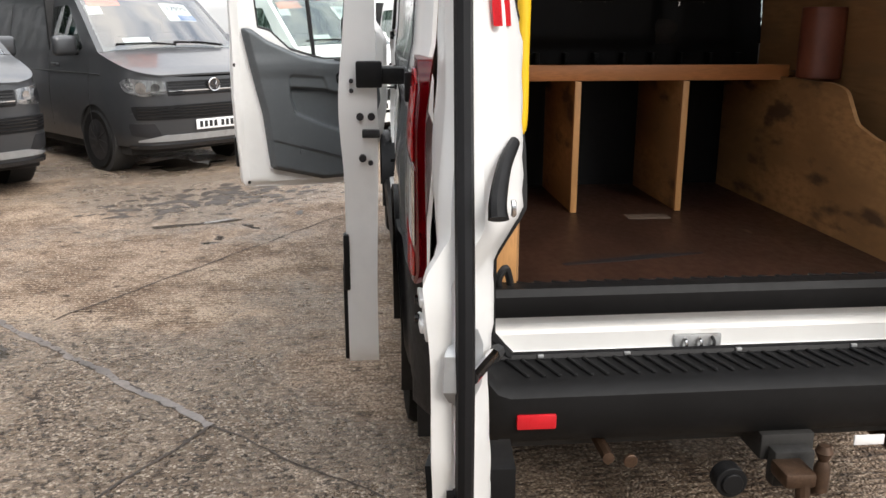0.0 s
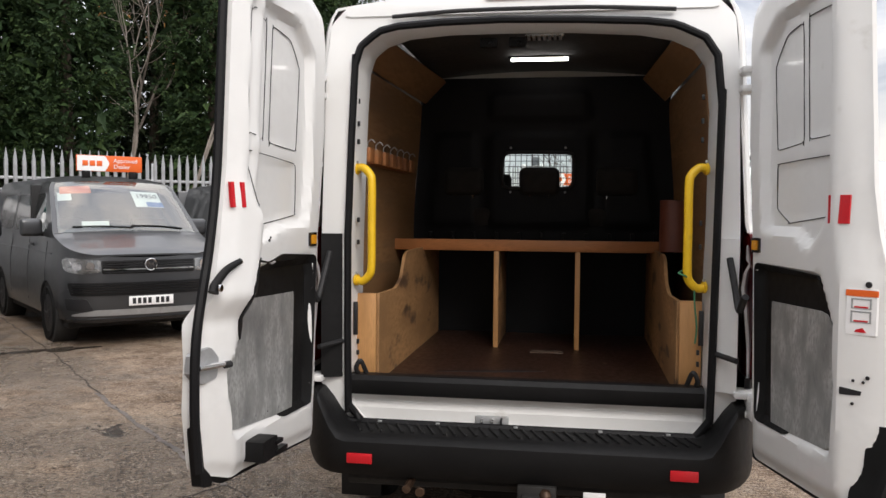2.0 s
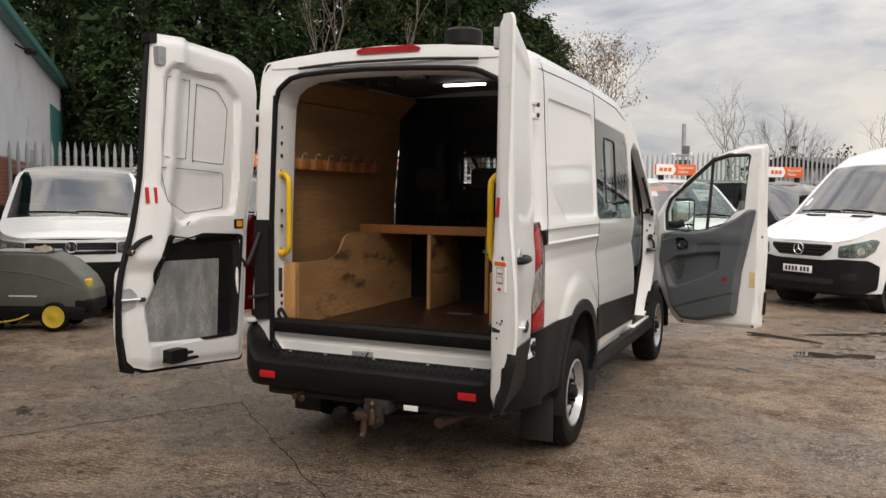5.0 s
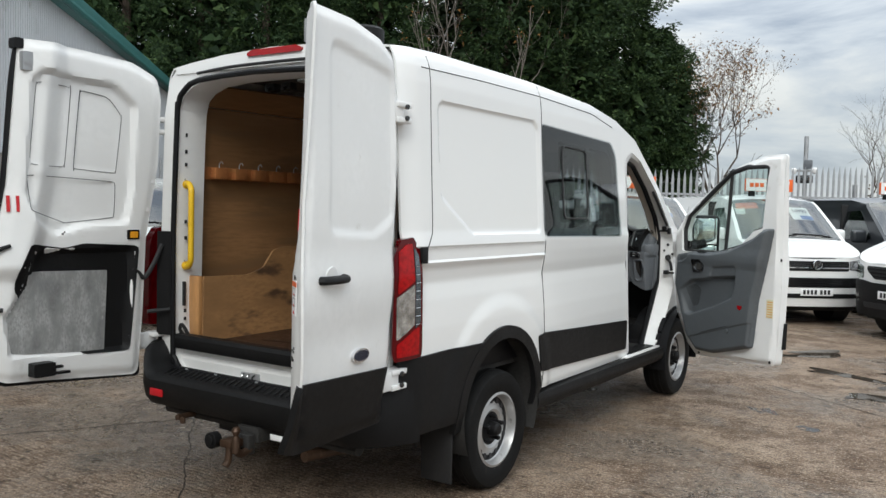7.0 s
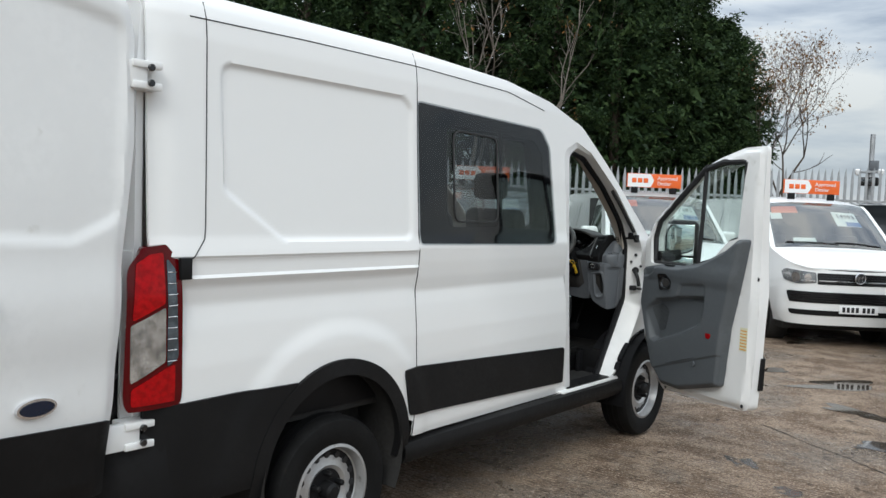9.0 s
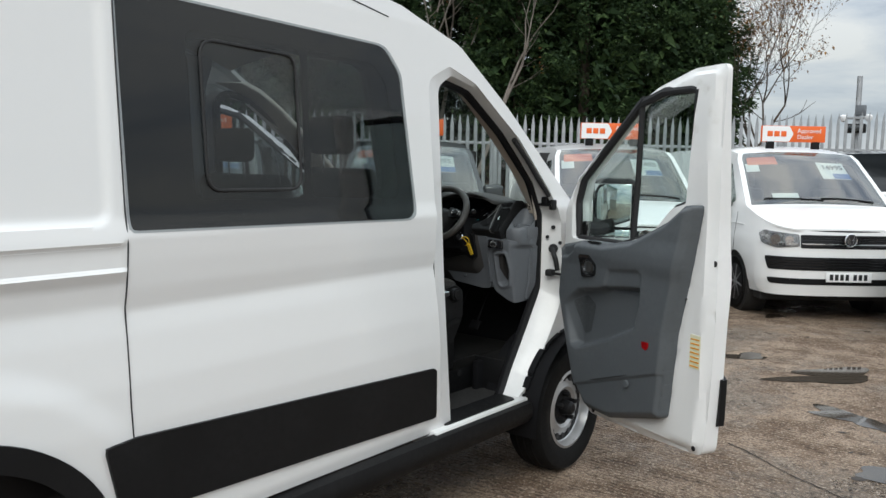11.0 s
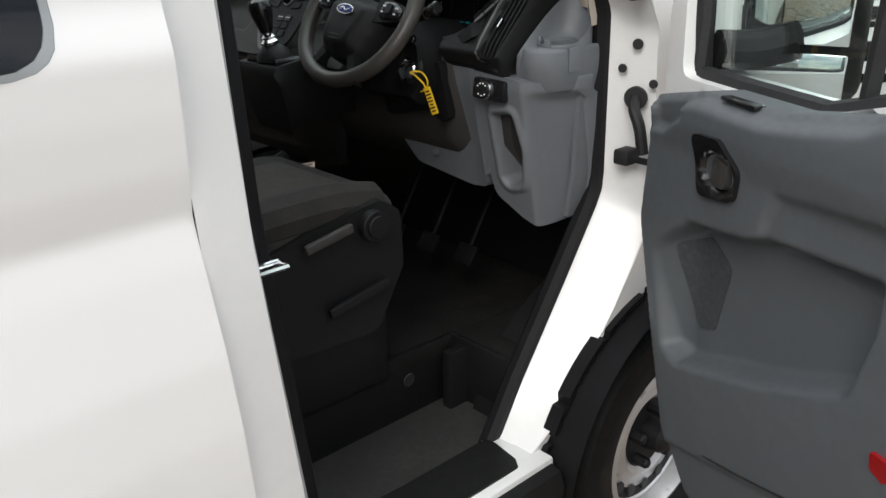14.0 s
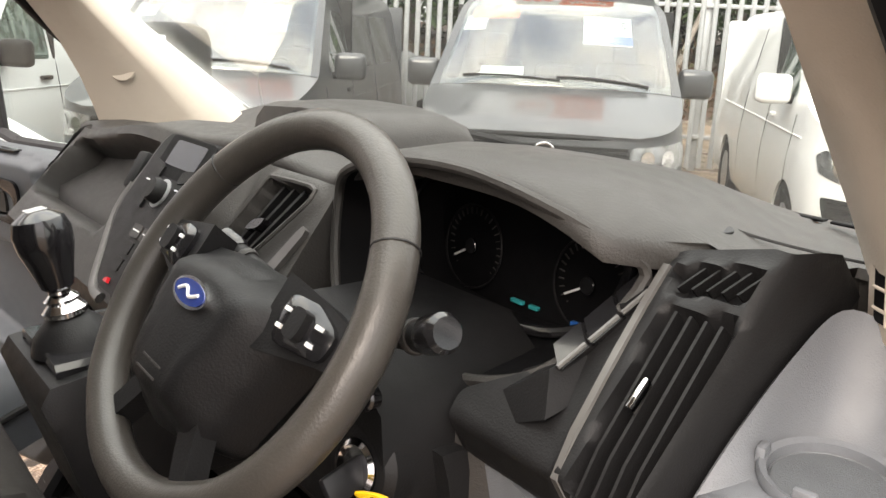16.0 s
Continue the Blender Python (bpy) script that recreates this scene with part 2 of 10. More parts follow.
def part(name, shape, material, parent=None, label="", smooth=True, angle=34):
    """One mesh object under a thing or a part. shape: a bmesh, or its corners and faces."""
    me = bpy.data.meshes.new(name)
    if isinstance(shape, bmesh.types.BMesh):
        shape.to_mesh(me)
        shape.free()
    else:
        me.from_pydata([tuple(map(float, v)) for v in shape[0]], [], [tuple(map(int, f)) for f in shape[1]])
    me.materials.append(material)
    if smooth:
        me.shade_smooth()
        me.set_sharp_from_angle(angle=radians(angle))
    ob = new(name, me)
    if parent is not None:
        ob.parent = parent
    if label:
        ob["label"] = label
    return ob


def join(*shapes):
    v, f = [], []
    for s in shapes:
        o = len(v)
        v += [tuple(p) for p in s[0]]
        f += [tuple(i + o for i in q) for q in s[1]]
    return v, f


def moved(shape, m):
    return [tuple(m @ Vector(p)) for p in shape[0]], shape[1]


def from_bm(bm):
    bm.verts.index_update()
    out = [tuple(v.co) for v in bm.verts], [tuple(v.index for v in f.verts) for f in bm.faces]
    bm.free()
    return out


def box(x0, x1, y0, y1, z0, z1, bev=0.004, seg=2):
    bm = bmesh.new()
    bmesh.ops.create_cube(bm, size=1.0)
    for v in bm.verts:
        v.co = ((x0 + x1) / 2 + v.co.x * (x1 - x0), (y0 + y1) / 2 + v.co.y * (y1 - y0), (z0 + z1) / 2 + v.co.z * (z1 - z0))
    if bev:
        bmesh.ops.bevel(bm, geom=bm.edges[:], offset=min(bev, 0.45 * min(abs(x1 - x0), abs(y1 - y0), abs(z1 - z0))), segments=seg, profile=0.5, affect="EDGES")
    return from_bm(bm)


def frame_of(d):
    d = Vector(d).normalized()
    a = d.orthogonal().normalized()
    return a, d.cross(a), d


def smooth_line(points, n=6, closed=False):
    """A Catmull-Rom curve through points."""
    p = [Vector(q) for q in points]
    k = len(p)
    out = []
    for i in range(k if closed else k - 1):
        a, b, c, d = (p[(i + j) % k] if closed else p[max(0, min(k - 1, i + j))] for j in (-1, 0, 1, 2))
        for s in range(n):
            t = s / n
            out.append(0.5 * (2 * b + (c - a) * t + (2 * a - 5 * b + 4 * c - d) * t * t + (3 * b - a - 3 * c + d) * t ** 3))
    if not closed:
        out.append(p[-1])
    return out


def tube(points, r, seg=10, closed=False, n=6, flat=1.0, smooth=True):
    """A round bar along points; r: one radius, or one for each end."""
    pts = smooth_line(points, n, closed) if smooth else [Vector(p) for p in points]
    k = len(pts)
    v, f = [], []
    a = None
    for i, p in enumerate(pts):
        d = (pts[(i + 1) % k] - pts[i - 1]) if closed else (pts[min(k - 1, i + 1)] - pts[max(0, i - 1)])
        d.normalize()
        a = (a - d * a.dot(d)).normalized() if a is not None and (a - d * a.dot(d)).length > 1e-6 else d.orthogonal().normalized()
        b = d.cross(a)
        rad = r if not isinstance(r, (tuple, list)) else r[0] + (r[1] - r[0]) * i / max(1, k - 1)
        for j in range(seg):
            w = 2 * math.pi * j / seg
            v.append(p + a * math.cos(w) * rad + b * math.sin(w) * rad * flat)
    for i in range(k if closed else k - 1):
        for j in range(seg):
            f.append((i * seg + j, i * seg + (j + 1) % seg, (i + 1) % k * seg + (j + 1) % seg, (i + 1) % k * seg + j))
    if not closed:
        f.append(tuple(range(seg))[::-1])
        f.append(tuple((k - 1) * seg + j for j in range(seg)))
    return v, f


def lathe(profile, at=(0, 0, 0), axis=(1, 0, 0), seg=32, closed=False):
    """Turns a profile of (radius, way along the axis) about an axis."""
    a, b, d = frame_of(axis)
    o = Vector(at)
    v, f = [], []
    k = len(profile)
    for r, h in profile:
        for j in range(seg):
            w = 2 * math.pi * j / seg
            v.append(o + d * h + (a * math.cos(w) + b * math.sin(w)) * r)
    for i in range(k if closed else k - 1):
        for j in range(seg):
            f.append((i * seg + j, i * seg + (j + 1) % seg, (i + 1) % k * seg + (j + 1) % seg, (i + 1) % k * seg + j))
    if not closed:
        if profile[0][0] > 1e-5:
            f.append(tuple(range(seg))[::-1])
        if profile[-1][0] > 1e-5:
            f.append(tuple((k - 1) * seg + j for j in range(seg)))
    return v, f


def disc(at, axis, r, depth, bev=0.002, seg=24):
    return lathe([(r - bev, 0), (r, bev), (r, depth - bev), (r - bev, depth)], at, axis, seg)


def loft(rings, closed=True, caps=True):
    """A skin over rings of as many points each."""
    k, n = len(rings), len(rings[0])
    v = [tuple(p) for ring in rings for p in ring]
    f = []
    for i in range(k - 1):
        for j in range(n if closed else n - 1):
            f.append((i * n + j, i * n + (j + 1) % n, (i + 1) * n + (j + 1) % n, (i + 1) * n + j))
    if caps and closed:
        f.append(tuple(range(n))[::-1])
        f.append(tuple((k - 1) * n + j for j in range(n)))
    return v, f


def fillet(points, r, n=5):
    """A closed outline with its corners rounded; r: one radius, or one for each corner."""
    p = [np.array(q, float) for q in points]
    k = len(p)
    out = []
    for i in range(k):
        a, b, c = p[i - 1], p[i], p[(i + 1) % k]
        rr = r[i] if isinstance(r, (list, tuple)) else r
        u, w = a - b, c - b
        lu, lw = np.linalg.norm(u), np.linalg.norm(w)
        u, w = u / lu, w / lw
        half = math.acos(max(-1.0, min(1.0, float(u @ w)))) / 2
        if rr <= 0:
            out.append(b)
            continue
        cut = min(rr / max(1e-6, math.tan(half)), 0.48 * lu, 0.48 * lw)
        for s in range(n + 1):
            t = s / n
            out.append((1 - t) ** 2 * (b + u * cut) + 2 * t * (1 - t) * b + t * t * (b + w * cut))
    return np.array(out)


def sdf(poly, U, V):
    """The distance of points to a closed outline, below zero inside."""
    P = np.stack([np.ravel(U), np.ravel(V)], 1).astype(float)
    A, B = np.asarray(poly, float), np.roll(np.asarray(poly, float), -1, 0)
    best = np.full(len(P), 1e9)
    inside = np.zeros(len(P), bool)
    for a, b in zip(A, B):
        e = b - a
        t = np.clip(((P - a) @ e) / max(1e-12, e @ e), 0, 1)
        best = np.minimum(best, np.hypot(*(P - a - t[:, None] * e).T))
        if abs(b[1] - a[1]) > 1e-12:
            cross = ((a[1] > P[:, 1]) != (b[1] > P[:, 1])) & (P[:, 0] < e[0] * (P[:, 1] - a[1]) / e[1] + a[0])
            inside ^= cross
    return np.where(inside, -best, best)


def ramp(x, a, b):
    t = np.clip((x - a) / (b - a), 0, 1)
    return t * t * (3 - 2 * t)


def sheet(outline, h, place, holes=(), back=None, thick=None):
    """A panel: the plane inside outline and outside holes, cut to their edges, then set into space by place(u, v).
    back(u, v) or thick (a way to go) closes it into a body."""
    outline = np.asarray(outline, float)
    holes = [np.asarray(q, float) for q in holes]
    lo, hi = outline.min(0), outline.max(0)
    nu, nv = max(2, int(np.ceil((hi[0] - lo[0]) / h))) + 1, max(2, int(np.ceil((hi[1] - lo[1]) / h))) + 1
    us, vs = np.linspace(lo[0], hi[0], nu), np.linspace(lo[1], hi[1], nv)
    U, V = (a.ravel() for a in np.meshgrid(us, vs, indexing="ij"))

    def dist(u, v):
        d = sdf(outline, u, v)
        for q in holes:
            d = np.maximum(d, -sdf(q, u, v))
        return d

    I, J = (a.ravel() for a in np.meshgrid(np.arange(nu - 1), np.arange(nv - 1), indexing="ij"))
    quads = np.stack([I * nv + J, (I + 1) * nv + J, (I + 1) * nv + J + 1, I * nv + J + 1], 1)
    keep = dist(U[quads].mean(1), V[quads].mean(1)) < 0
    quads = quads[keep]
    count = {}
    for q in quads.tolist():
        for a, b in zip(q, q[1:] + q[:1]):
            key = (a, b) if a < b else (b, a)
            count[key] = count.get(key, 0) + 1
    edge = np.array(sorted({i for key, c in count.items() if c == 1 for i in key}), int)
    for _ in range(3):
        u, v, e = U[edge], V[edge], 1e-4
        d = dist(u, v)
        gu, gv = (dist(u + e, v) - d) / e, (dist(u, v + e) - d) / e
        g = np.maximum(gu * gu + gv * gv, 0.2)
        U[edge], V[edge] = u - d * gu / g, v - d * gv / g
    used = np.unique(quads)
    index = np.full(len(U), -1)
    index[used] = np.arange(len(used))
    u, v = U[used], V[used]
    front = np.asarray(place(u, v), float)
    faces = index[quads].tolist()
    if back is None and thick is None:
        return front.tolist(), faces
    rear = np.asarray(back(u, v), float) if back is not None else front + np.asarray(thick, float)
    n = len(front)
    faces += [[i + n for i in q[::-1]] for q in index[quads].tolist()]
    seen = {}
    for q in index[quads].tolist():
        for a, b in zip(q, q[1:] + q[:1]):
            seen[(a, b)] = 1
    for a, b in list(seen):
        if (b, a) not in seen:
            faces.append([b, a, a + n, b + n])
    return front.tolist() + rear.tolist(), faces


def plate(outline, place, depth, holes=(), h=None):
    """A flat piece of that outline, its front set by place(u, v, 0) and its back by place(u, v, depth)."""
    o = np.asarray(outline, float)
    size = (o.max(0) - o.min(0)).max()
    h = h or size / 14
    return sheet(o, h, lambda u, v: place(u, v, 0 * u), holes, back=lambda u, v: place(u, v, 0 * u + depth))


def lettering(body, size, material, m, parent, name="lettering", extrude=0.001):
    cu = bpy.data.curves.new(name, "FONT")
    cu.body, cu.size, cu.align_x, cu.align_y, cu.extrude = body, size, "CENTER", "CENTER", extrude
    ob = bpy.data.objects.new(name, cu)
    me = bpy.data.meshes.new_from_object(ob)
    bpy.data.objects.remove(ob)
    me.materials.append(material)
    out = new(name, me)
    out.parent = parent
    out.matrix_local = m
    return out


def rect(u0, u1, v0, v1, r=0.0):
    return fillet([(u0, v0), (u1, v0), (u1, v1), (u0, v1)], r)


def mirror_x(shape):
    return [(-p[0], p[1], p[2]) for p in shape[0]], [tuple(q)[::-1] for q in shape[1]]

# ---- the yard: wet concrete, palisade fence, conifers, building ----
ROW = radians(43.0)
R_DIR, N_DIR = Vector((math.cos(ROW), math.sin(ROW), 0)), Vector((-math.sin(ROW), math.cos(ROW), 0))
FENCE_AT = Vector((-8.93, 10.15, 0))


def yard(r, n, z=0.0):
    """A place in the yard: r along the fence, n behind it."""
    return FENCE_AT + R_DIR * r + N_DIR * n + Vector((0, 0, z))


def ground_mat():
    m, n, l, p = principled("wet_aggregate_concrete")
    co = n.new("ShaderNodeTexCoord")

    def tex(kind, scale, **kw):
        t = n.new(kind)
        t.inputs["Scale"].default_value = scale
        for k, v in kw.items():
            t.inputs[k].default_value = v
        l.new(co.outputs["Object"], t.inputs["Vector"])
        return t

    def rng(sock, a, b, c=0.0, d=1.0):
        r = n.new("ShaderNodeMapRange")
        r.interpolation_type = "SMOOTHSTEP"
        for k, v in (("From Min", a), ("From Max", b), ("To Min", c), ("To Max", d)):
            r.inputs[k].default_value = v
        l.new(sock, r.inputs["Value"])
        return r.outputs["Result"]

    def mix(f, a, b):
        x = n.new("ShaderNodeMix")
        x.data_type = "RGBA"
        l.new(f, x.inputs["Factor"])
        for sock, v in ((x.inputs[6], a), (x.inputs[7], b)):
            if isinstance(v, tuple):
                sock.default_value = (*v, 1)
            else:
                l.new(v, sock)
        return x.outputs[2]

    def math_node(op, a, b):
        x = n.new("ShaderNodeMath")
        x.operation = op
        for sock, v in zip(x.inputs, (a, b)):
            if isinstance(v, float):
                sock.default_value = v
            else:
                l.new(v, sock)
        return x.outputs[0]

    large, mid = tex("ShaderNodeTexNoise", 0.35, Detail=6.0), tex("ShaderNodeTexNoise", 2.1, Detail=8.0, Roughness=0.65)
    stone = tex("ShaderNodeTexVoronoi", 92.0)
    speck = tex("ShaderNodeTexNoise", 34.0, Detail=5.0, Roughness=0.75)
    coarse = tex("ShaderNodeTexNoise", 9.0, Detail=6.0, Roughness=0.72)
    leaf = tex("ShaderNodeTexNoise", 17.0, Detail=3.0, Roughness=0.6, Distortion=1.2)
    col = mix(rng(large.outputs["Fac"], 0.35, 0.65), (0.338, 0.246, 0.176), (0.475, 0.362, 0.264))
    col = mix(rng(mid.outputs["Fac"], 0.42, 0.64), col, (0.19, 0.125, 0.082))
    col = mix(rng(stone.outputs["Color"], 0.60, 0.85, 0.0, 0.7), col, (0.60, 0.49, 0.38))
    col = mix(rng(stone.outputs["Color"], 0.30, 0.12, 0.0, 0.7), col, (0.11, 0.073, 0.05))
    col = mix(rng(stone.outputs["Distance"], 0.45, 0.8, 0.0, 0.6), col, (0.07, 0.048, 0.033))
    col = mix(rng(speck.outputs["Fac"], 0.53, 0.64, 0.0, 0.8), col, (0.10, 0.066, 0.045))
    # ridges left by the broom, across the bays
    rake = tex("ShaderNodeTexWave", 7.5, Distortion=6.0, Detail=5.0)
    rake.bands_direction = "Y"
    raked = math_node("MULTIPLY", rng(rake.outputs["Fac"], 0.5, 0.1), math_node("MULTIPLY", rng(coarse.outputs["Fac"], 0.40, 0.60, 0.15, 0.9), rng(mid.outputs["Fac"], 0.35, 0.6, 0.3, 1.0)))
    col = mix(raked, col, (0.09, 0.060, 0.041))
    wet_n = tex("ShaderNodeTexNoise", 0.42, Detail=6.0, Roughness=0.62)
    wet = rng(wet_n.outputs["Fac"], 0.45, 0.57)
    pool_n = tex("ShaderNodeTexNoise", 0.75, Detail=5.0, Roughness=0.62, Distortion=0.4)
    pool = rng(pool_n.outputs["Fac"], 0.645, 0.67)
    wet_col = mix(rng(stone.outputs["Color"], 0.58, 0.9, 0.0, 0.8), mix(rng(mid.outputs["Fac"], 0.3, 0.7), (0.142, 0.105, 0.075), (0.25, 0.187, 0.135)), (0.54, 0.45, 0.36))
    wet_col = mix(rng(speck.outputs["Fac"], 0.52, 0.60), wet_col, (0.035, 0.024, 0.016))
    col = mix(wet, col, wet_col)
    col = mix(rng(coarse.outputs["Fac"], 0.56, 0.70), col, (0.055, 0.037, 0.025))
    # rotted leaves and grit lying in drifts
    drift = math_node("MULTIPLY", rng(leaf.outputs["Fac"], 0.60, 0.66), rng(large.outputs["Fac"], 0.50, 0.62))
    col = mix(drift, col, (0.042, 0.026, 0.015))
    col = mix(pool, col, (0.035, 0.026, 0.019))
    l.new(col, p.inputs["Base Color"])
    rough = math_node("SUBTRACT", rng(mid.outputs["Fac"], 0.3, 0.7, 0.52, 0.74), math_node("MULTIPLY", wet, 0.36))
    rough = math_node("MULTIPLY", rough, math_node("SUBTRACT", 1.0, math_node("MULTIPLY", pool, 0.9)))
    l.new(rough, p.inputs["Roughness"])
    b = n.new("ShaderNodeBump")
    b.inputs["Distance"].default_value = 0.011
    l.new(math_node("SUBTRACT", 1.0, math_node("MULTIPLY", pool, 0.97)), b.inputs["Strength"])
    high = math_node("ADD", math_node("SUBTRACT", 1.0, stone.outputs["Distance"]), math_node("MULTIPLY", mid.outputs["Fac"], 2.0))
    high = math_node("ADD", high, math_node("MULTIPLY", coarse.outputs["Fac"], 1.6))
    l.new(math_node("SUBTRACT", high, math_node("MULTIPLY", raked, 1.7)), b.inputs["Height"])
    l.new(b.outputs["Normal"], p.inputs["Normal"])
    l.new(math_node("ADD", 0.18, math_node("MULTIPLY", wet, 0.40)), p.inputs["Specular IOR Level"])
    return m


GROUND = ground_mat()


def ground_z(x, y):
    """A nearly level yard with a little unevenness."""
    return 0.010 * np.sin(0.7 * x + 0.4 * y) * np.sin(0.5 * y - 0.3 * x) - 0.012


g_u = np.concatenate([[-900, -300, -120, -60, -40], np.linspace(-26, 26, 105), [40, 60, 120, 300, 900]])
gx, gy = (a.ravel() for a in np.meshgrid(g_u, g_u, indexing="ij"))
gn = len(g_u)
gz = np.where(np.maximum(abs(gx), abs(gy)) < 26, ground_z(gx, gy), -0.012)
ground = part("ground", (np.stack([gx, gy, gz], 1), [(i * gn + j, (i + 1) * gn + j, (i + 1) * gn + j + 1, i * gn + j + 1) for i in range(gn - 1) for j in range(gn - 1)]), GROUND)
tagged(ground, "wet brown-grey aggregate concrete yard with puddles", "ground", kind="structure")

# palisade fence
fence = thing("palisade_fence", "galvanised steel palisade fence with spiked pales", "fence")
prof = [(-0.034, 0.0), (-0.018, -0.016), (0.018, -0.016), (0.034, 0.0), (0.018, -0.012), (-0.018, -0.012)]
pale_v, pale_f = loft([[(x, y, z) for x, y in prof] for z in (0.05, 2.42)])
spikes = [[(x * 0.55, y, 2.55) for x, y in prof], [(x * 0.05, -0.014, 2.64) for x, y in prof]]
pale_v = pale_v + [q for ring in spikes for q in ring]
k0 = 12
for a, b in ((6, 12), (12, 18)):
    pale_f = pale_f + [(a + j, a + (j + 1) % 6, b + (j + 1) % 6, b + j) for j in range(6)]
pale_f = [q for q in pale_f if q != tuple(range(6, 12))]
turn_m = Euler((0, 0, ROW)).to_matrix().to_4x4()
first = None
FENCE_FROM, FENCE_TO = -4.1, 38.0
count = int((FENCE_TO - FENCE_FROM) / 0.148)
for i in range(count):
    r = FENCE_FROM + i * 0.148
    if i >= 240:
        break
    jitter = 0.012 * math.sin(i * 12.9898)
    if first is None:
        first = part("pale", (pale_v, pale_f), ZINC, fence, smooth=False)
        ob = first
    else:
        ob = first.copy()
        scene.collection.objects.link(ob)
    rise = 1.0 + 0.11 * float(ramp(r, 6.0, 15.0))
    ob.matrix_local = Matrix.Translation(yard(r, jitter * 0.5, jitter)) @ turn_m @ Matrix.Diagonal((1, 1, rise, 1)) @ Euler((0, jitter * 0.6, 0)).to_matrix().to_4x4()
for z in (0.45, 2.12):
    part("rail", moved(box(0, FENCE_TO - FENCE_FROM - 4, -0.005, 0.045, z - 0.025, z + 0.025, 0.004), Matrix.Translation(yard(FENCE_FROM, 0.0)) @ turn_m), ZINC, fence)
for i in range(15):
    part("post", moved(box(-0.05, 0.05, 0.045, 0.10, 0.0, 2.45, 0.004), Matrix.Translation(yard(FENCE_FROM + 0.4 + i * 2.75, 0.0)) @ turn_m), ZINC, fence)

# industrial building on the left
WALL_SHEET = mat("white_profiled_cladding", (0.62, 0.64, 0.66), 0.45, var=0.06, scale=1.2, dirt=(0.45, 0.46, 0.46), dirt_at=0.62, dscale=1.4)
TEAL = mat("teal_roof_trim", (0.05, 0.17, 0.16), 0.45, var=0.1, scale=3)
BRICK = mat("red_brick", (0.26, 0.095, 0.055), 0.8, var=0.3, scale=14, bump=0.4, bscale=90)
MORTAR = mat("brick_mortar", (0.30, 0.27, 0.24), 0.9, var=0.15, scale=20)
hall = thing("industrial_building", "white clad industrial unit with a teal fascia over red brick", "building")
hall_m = Matrix.Translation(yard(-4.17, 0.0)) @ Euler((0, 0, ROW + math.pi / 2)).to_matrix().to_4x4()


def in_hall(shape):
    return moved(shape, hall_m)


# in the hall's own axes: x along the wall away from the yard, y outwards to the left, wall face at y = 0
part("wall", in_hall(box(-22, 14.5, 0.02, 0.3, 2.3, 5.0, 0)), WALL_SHEET, hall)
corr_v, corr_f = [], []
xs = np.arange(-22, 14.5, 0.10)
for i, x in enumerate(xs):
    o = len(corr_v)
    for xx, yy in ((x, 0.018), (x + 0.012, -0.016), (x + 0.045, -0.016), (x + 0.057, 0.018)):
        corr_v += [(xx, yy, 2.3), (xx, yy, 4.98)]
    corr_f += [(o, o + 1, o + 3, o + 2), (o + 2, o + 3, o + 5, o + 4), (o + 4, o + 5, o + 7, o + 6)]
tagged(part("cladding_ribs", in_hall((corr_v, corr_f)), WALL_SHEET, hall, smooth=False), kind="stuff")
part("brick_base", in_hall(box(-22, 14.5, 0.03, 0.3, 0, 2.3, 0)), MORTAR, hall)
part("fascia", in_hall(box(-22.1, 14.7, -0.16, 0.3, 4.86, 5.22, 0.03)), TEAL, hall)
part("gutter", in_hall(tube([(-22, -0.20, 4.92), (14.6, -0.20, 4.92)], 0.07, 10, smooth=False)), TEAL, hall)
part("roof", in_hall(loft([[(x, -0.1, 5.2), (x, 8, 7.2), (x, 16, 5.2), (x, 16, 5.0), (x, -0.1, 5.0)] for x in (-22.1, 14.7)])), WALL_SHEET, hall)
part("end_wall", in_hall(box(14.2, 14.5, 0.3, 15.9, 0, 5.1, 0)), WALL_SHEET, hall)
part("end_wall", in_hall(box(-22, -21.7, 0.3, 15.9, 0, 5.1, 0)), WALL_SHEET, hall)
part("roller_door", in_hall(box(8.0, 11.8, -0.05, 0.05, 0, 4.1, 0.01)), TEAL, hall, "teal roller door")
part("downpipe", in_hall(tube([(12.4, -0.09, 0.0), (12.4, -0.09, 4.9)], 0.06, 10, smooth=False)), WHITE_PRINT, hall)
lampb = part("bulkhead_lamp", in_hall(join(box(1.3, 1.6, -0.42, -0.2, 4.50, 4.62, 0.03), tube([(1.45, -0.2, 4.6), (1.45, 0.0, 4.7)], 0.02, 6))), BLACK_PLASTIC, hall)
brick_bm = box(0, 0.215, 0, 0.03, 0, 0.065, 0.004, 1)
nb = 0
bricks_v, bricks_f = [], []
for row in range(30):
    for i in range(46):
        x = -2.5 + i * 0.226 + (0.113 if row % 2 else 0.0)
        o = len(bricks_v)
        bricks_v += [(a + x, b + 0.005 + 0.002 * math.sin(i * 7.1 + row * 3.3), c + 0.01 + row * 0.0755) for a, b, c in brick_bm[0]]
        bricks_f += [tuple(q + o for q in f) for f in brick_bm[1]]
tagged(part("brickwork", in_hall((bricks_v, bricks_f)), BRICK, hall, smooth=False), kind="stuff")

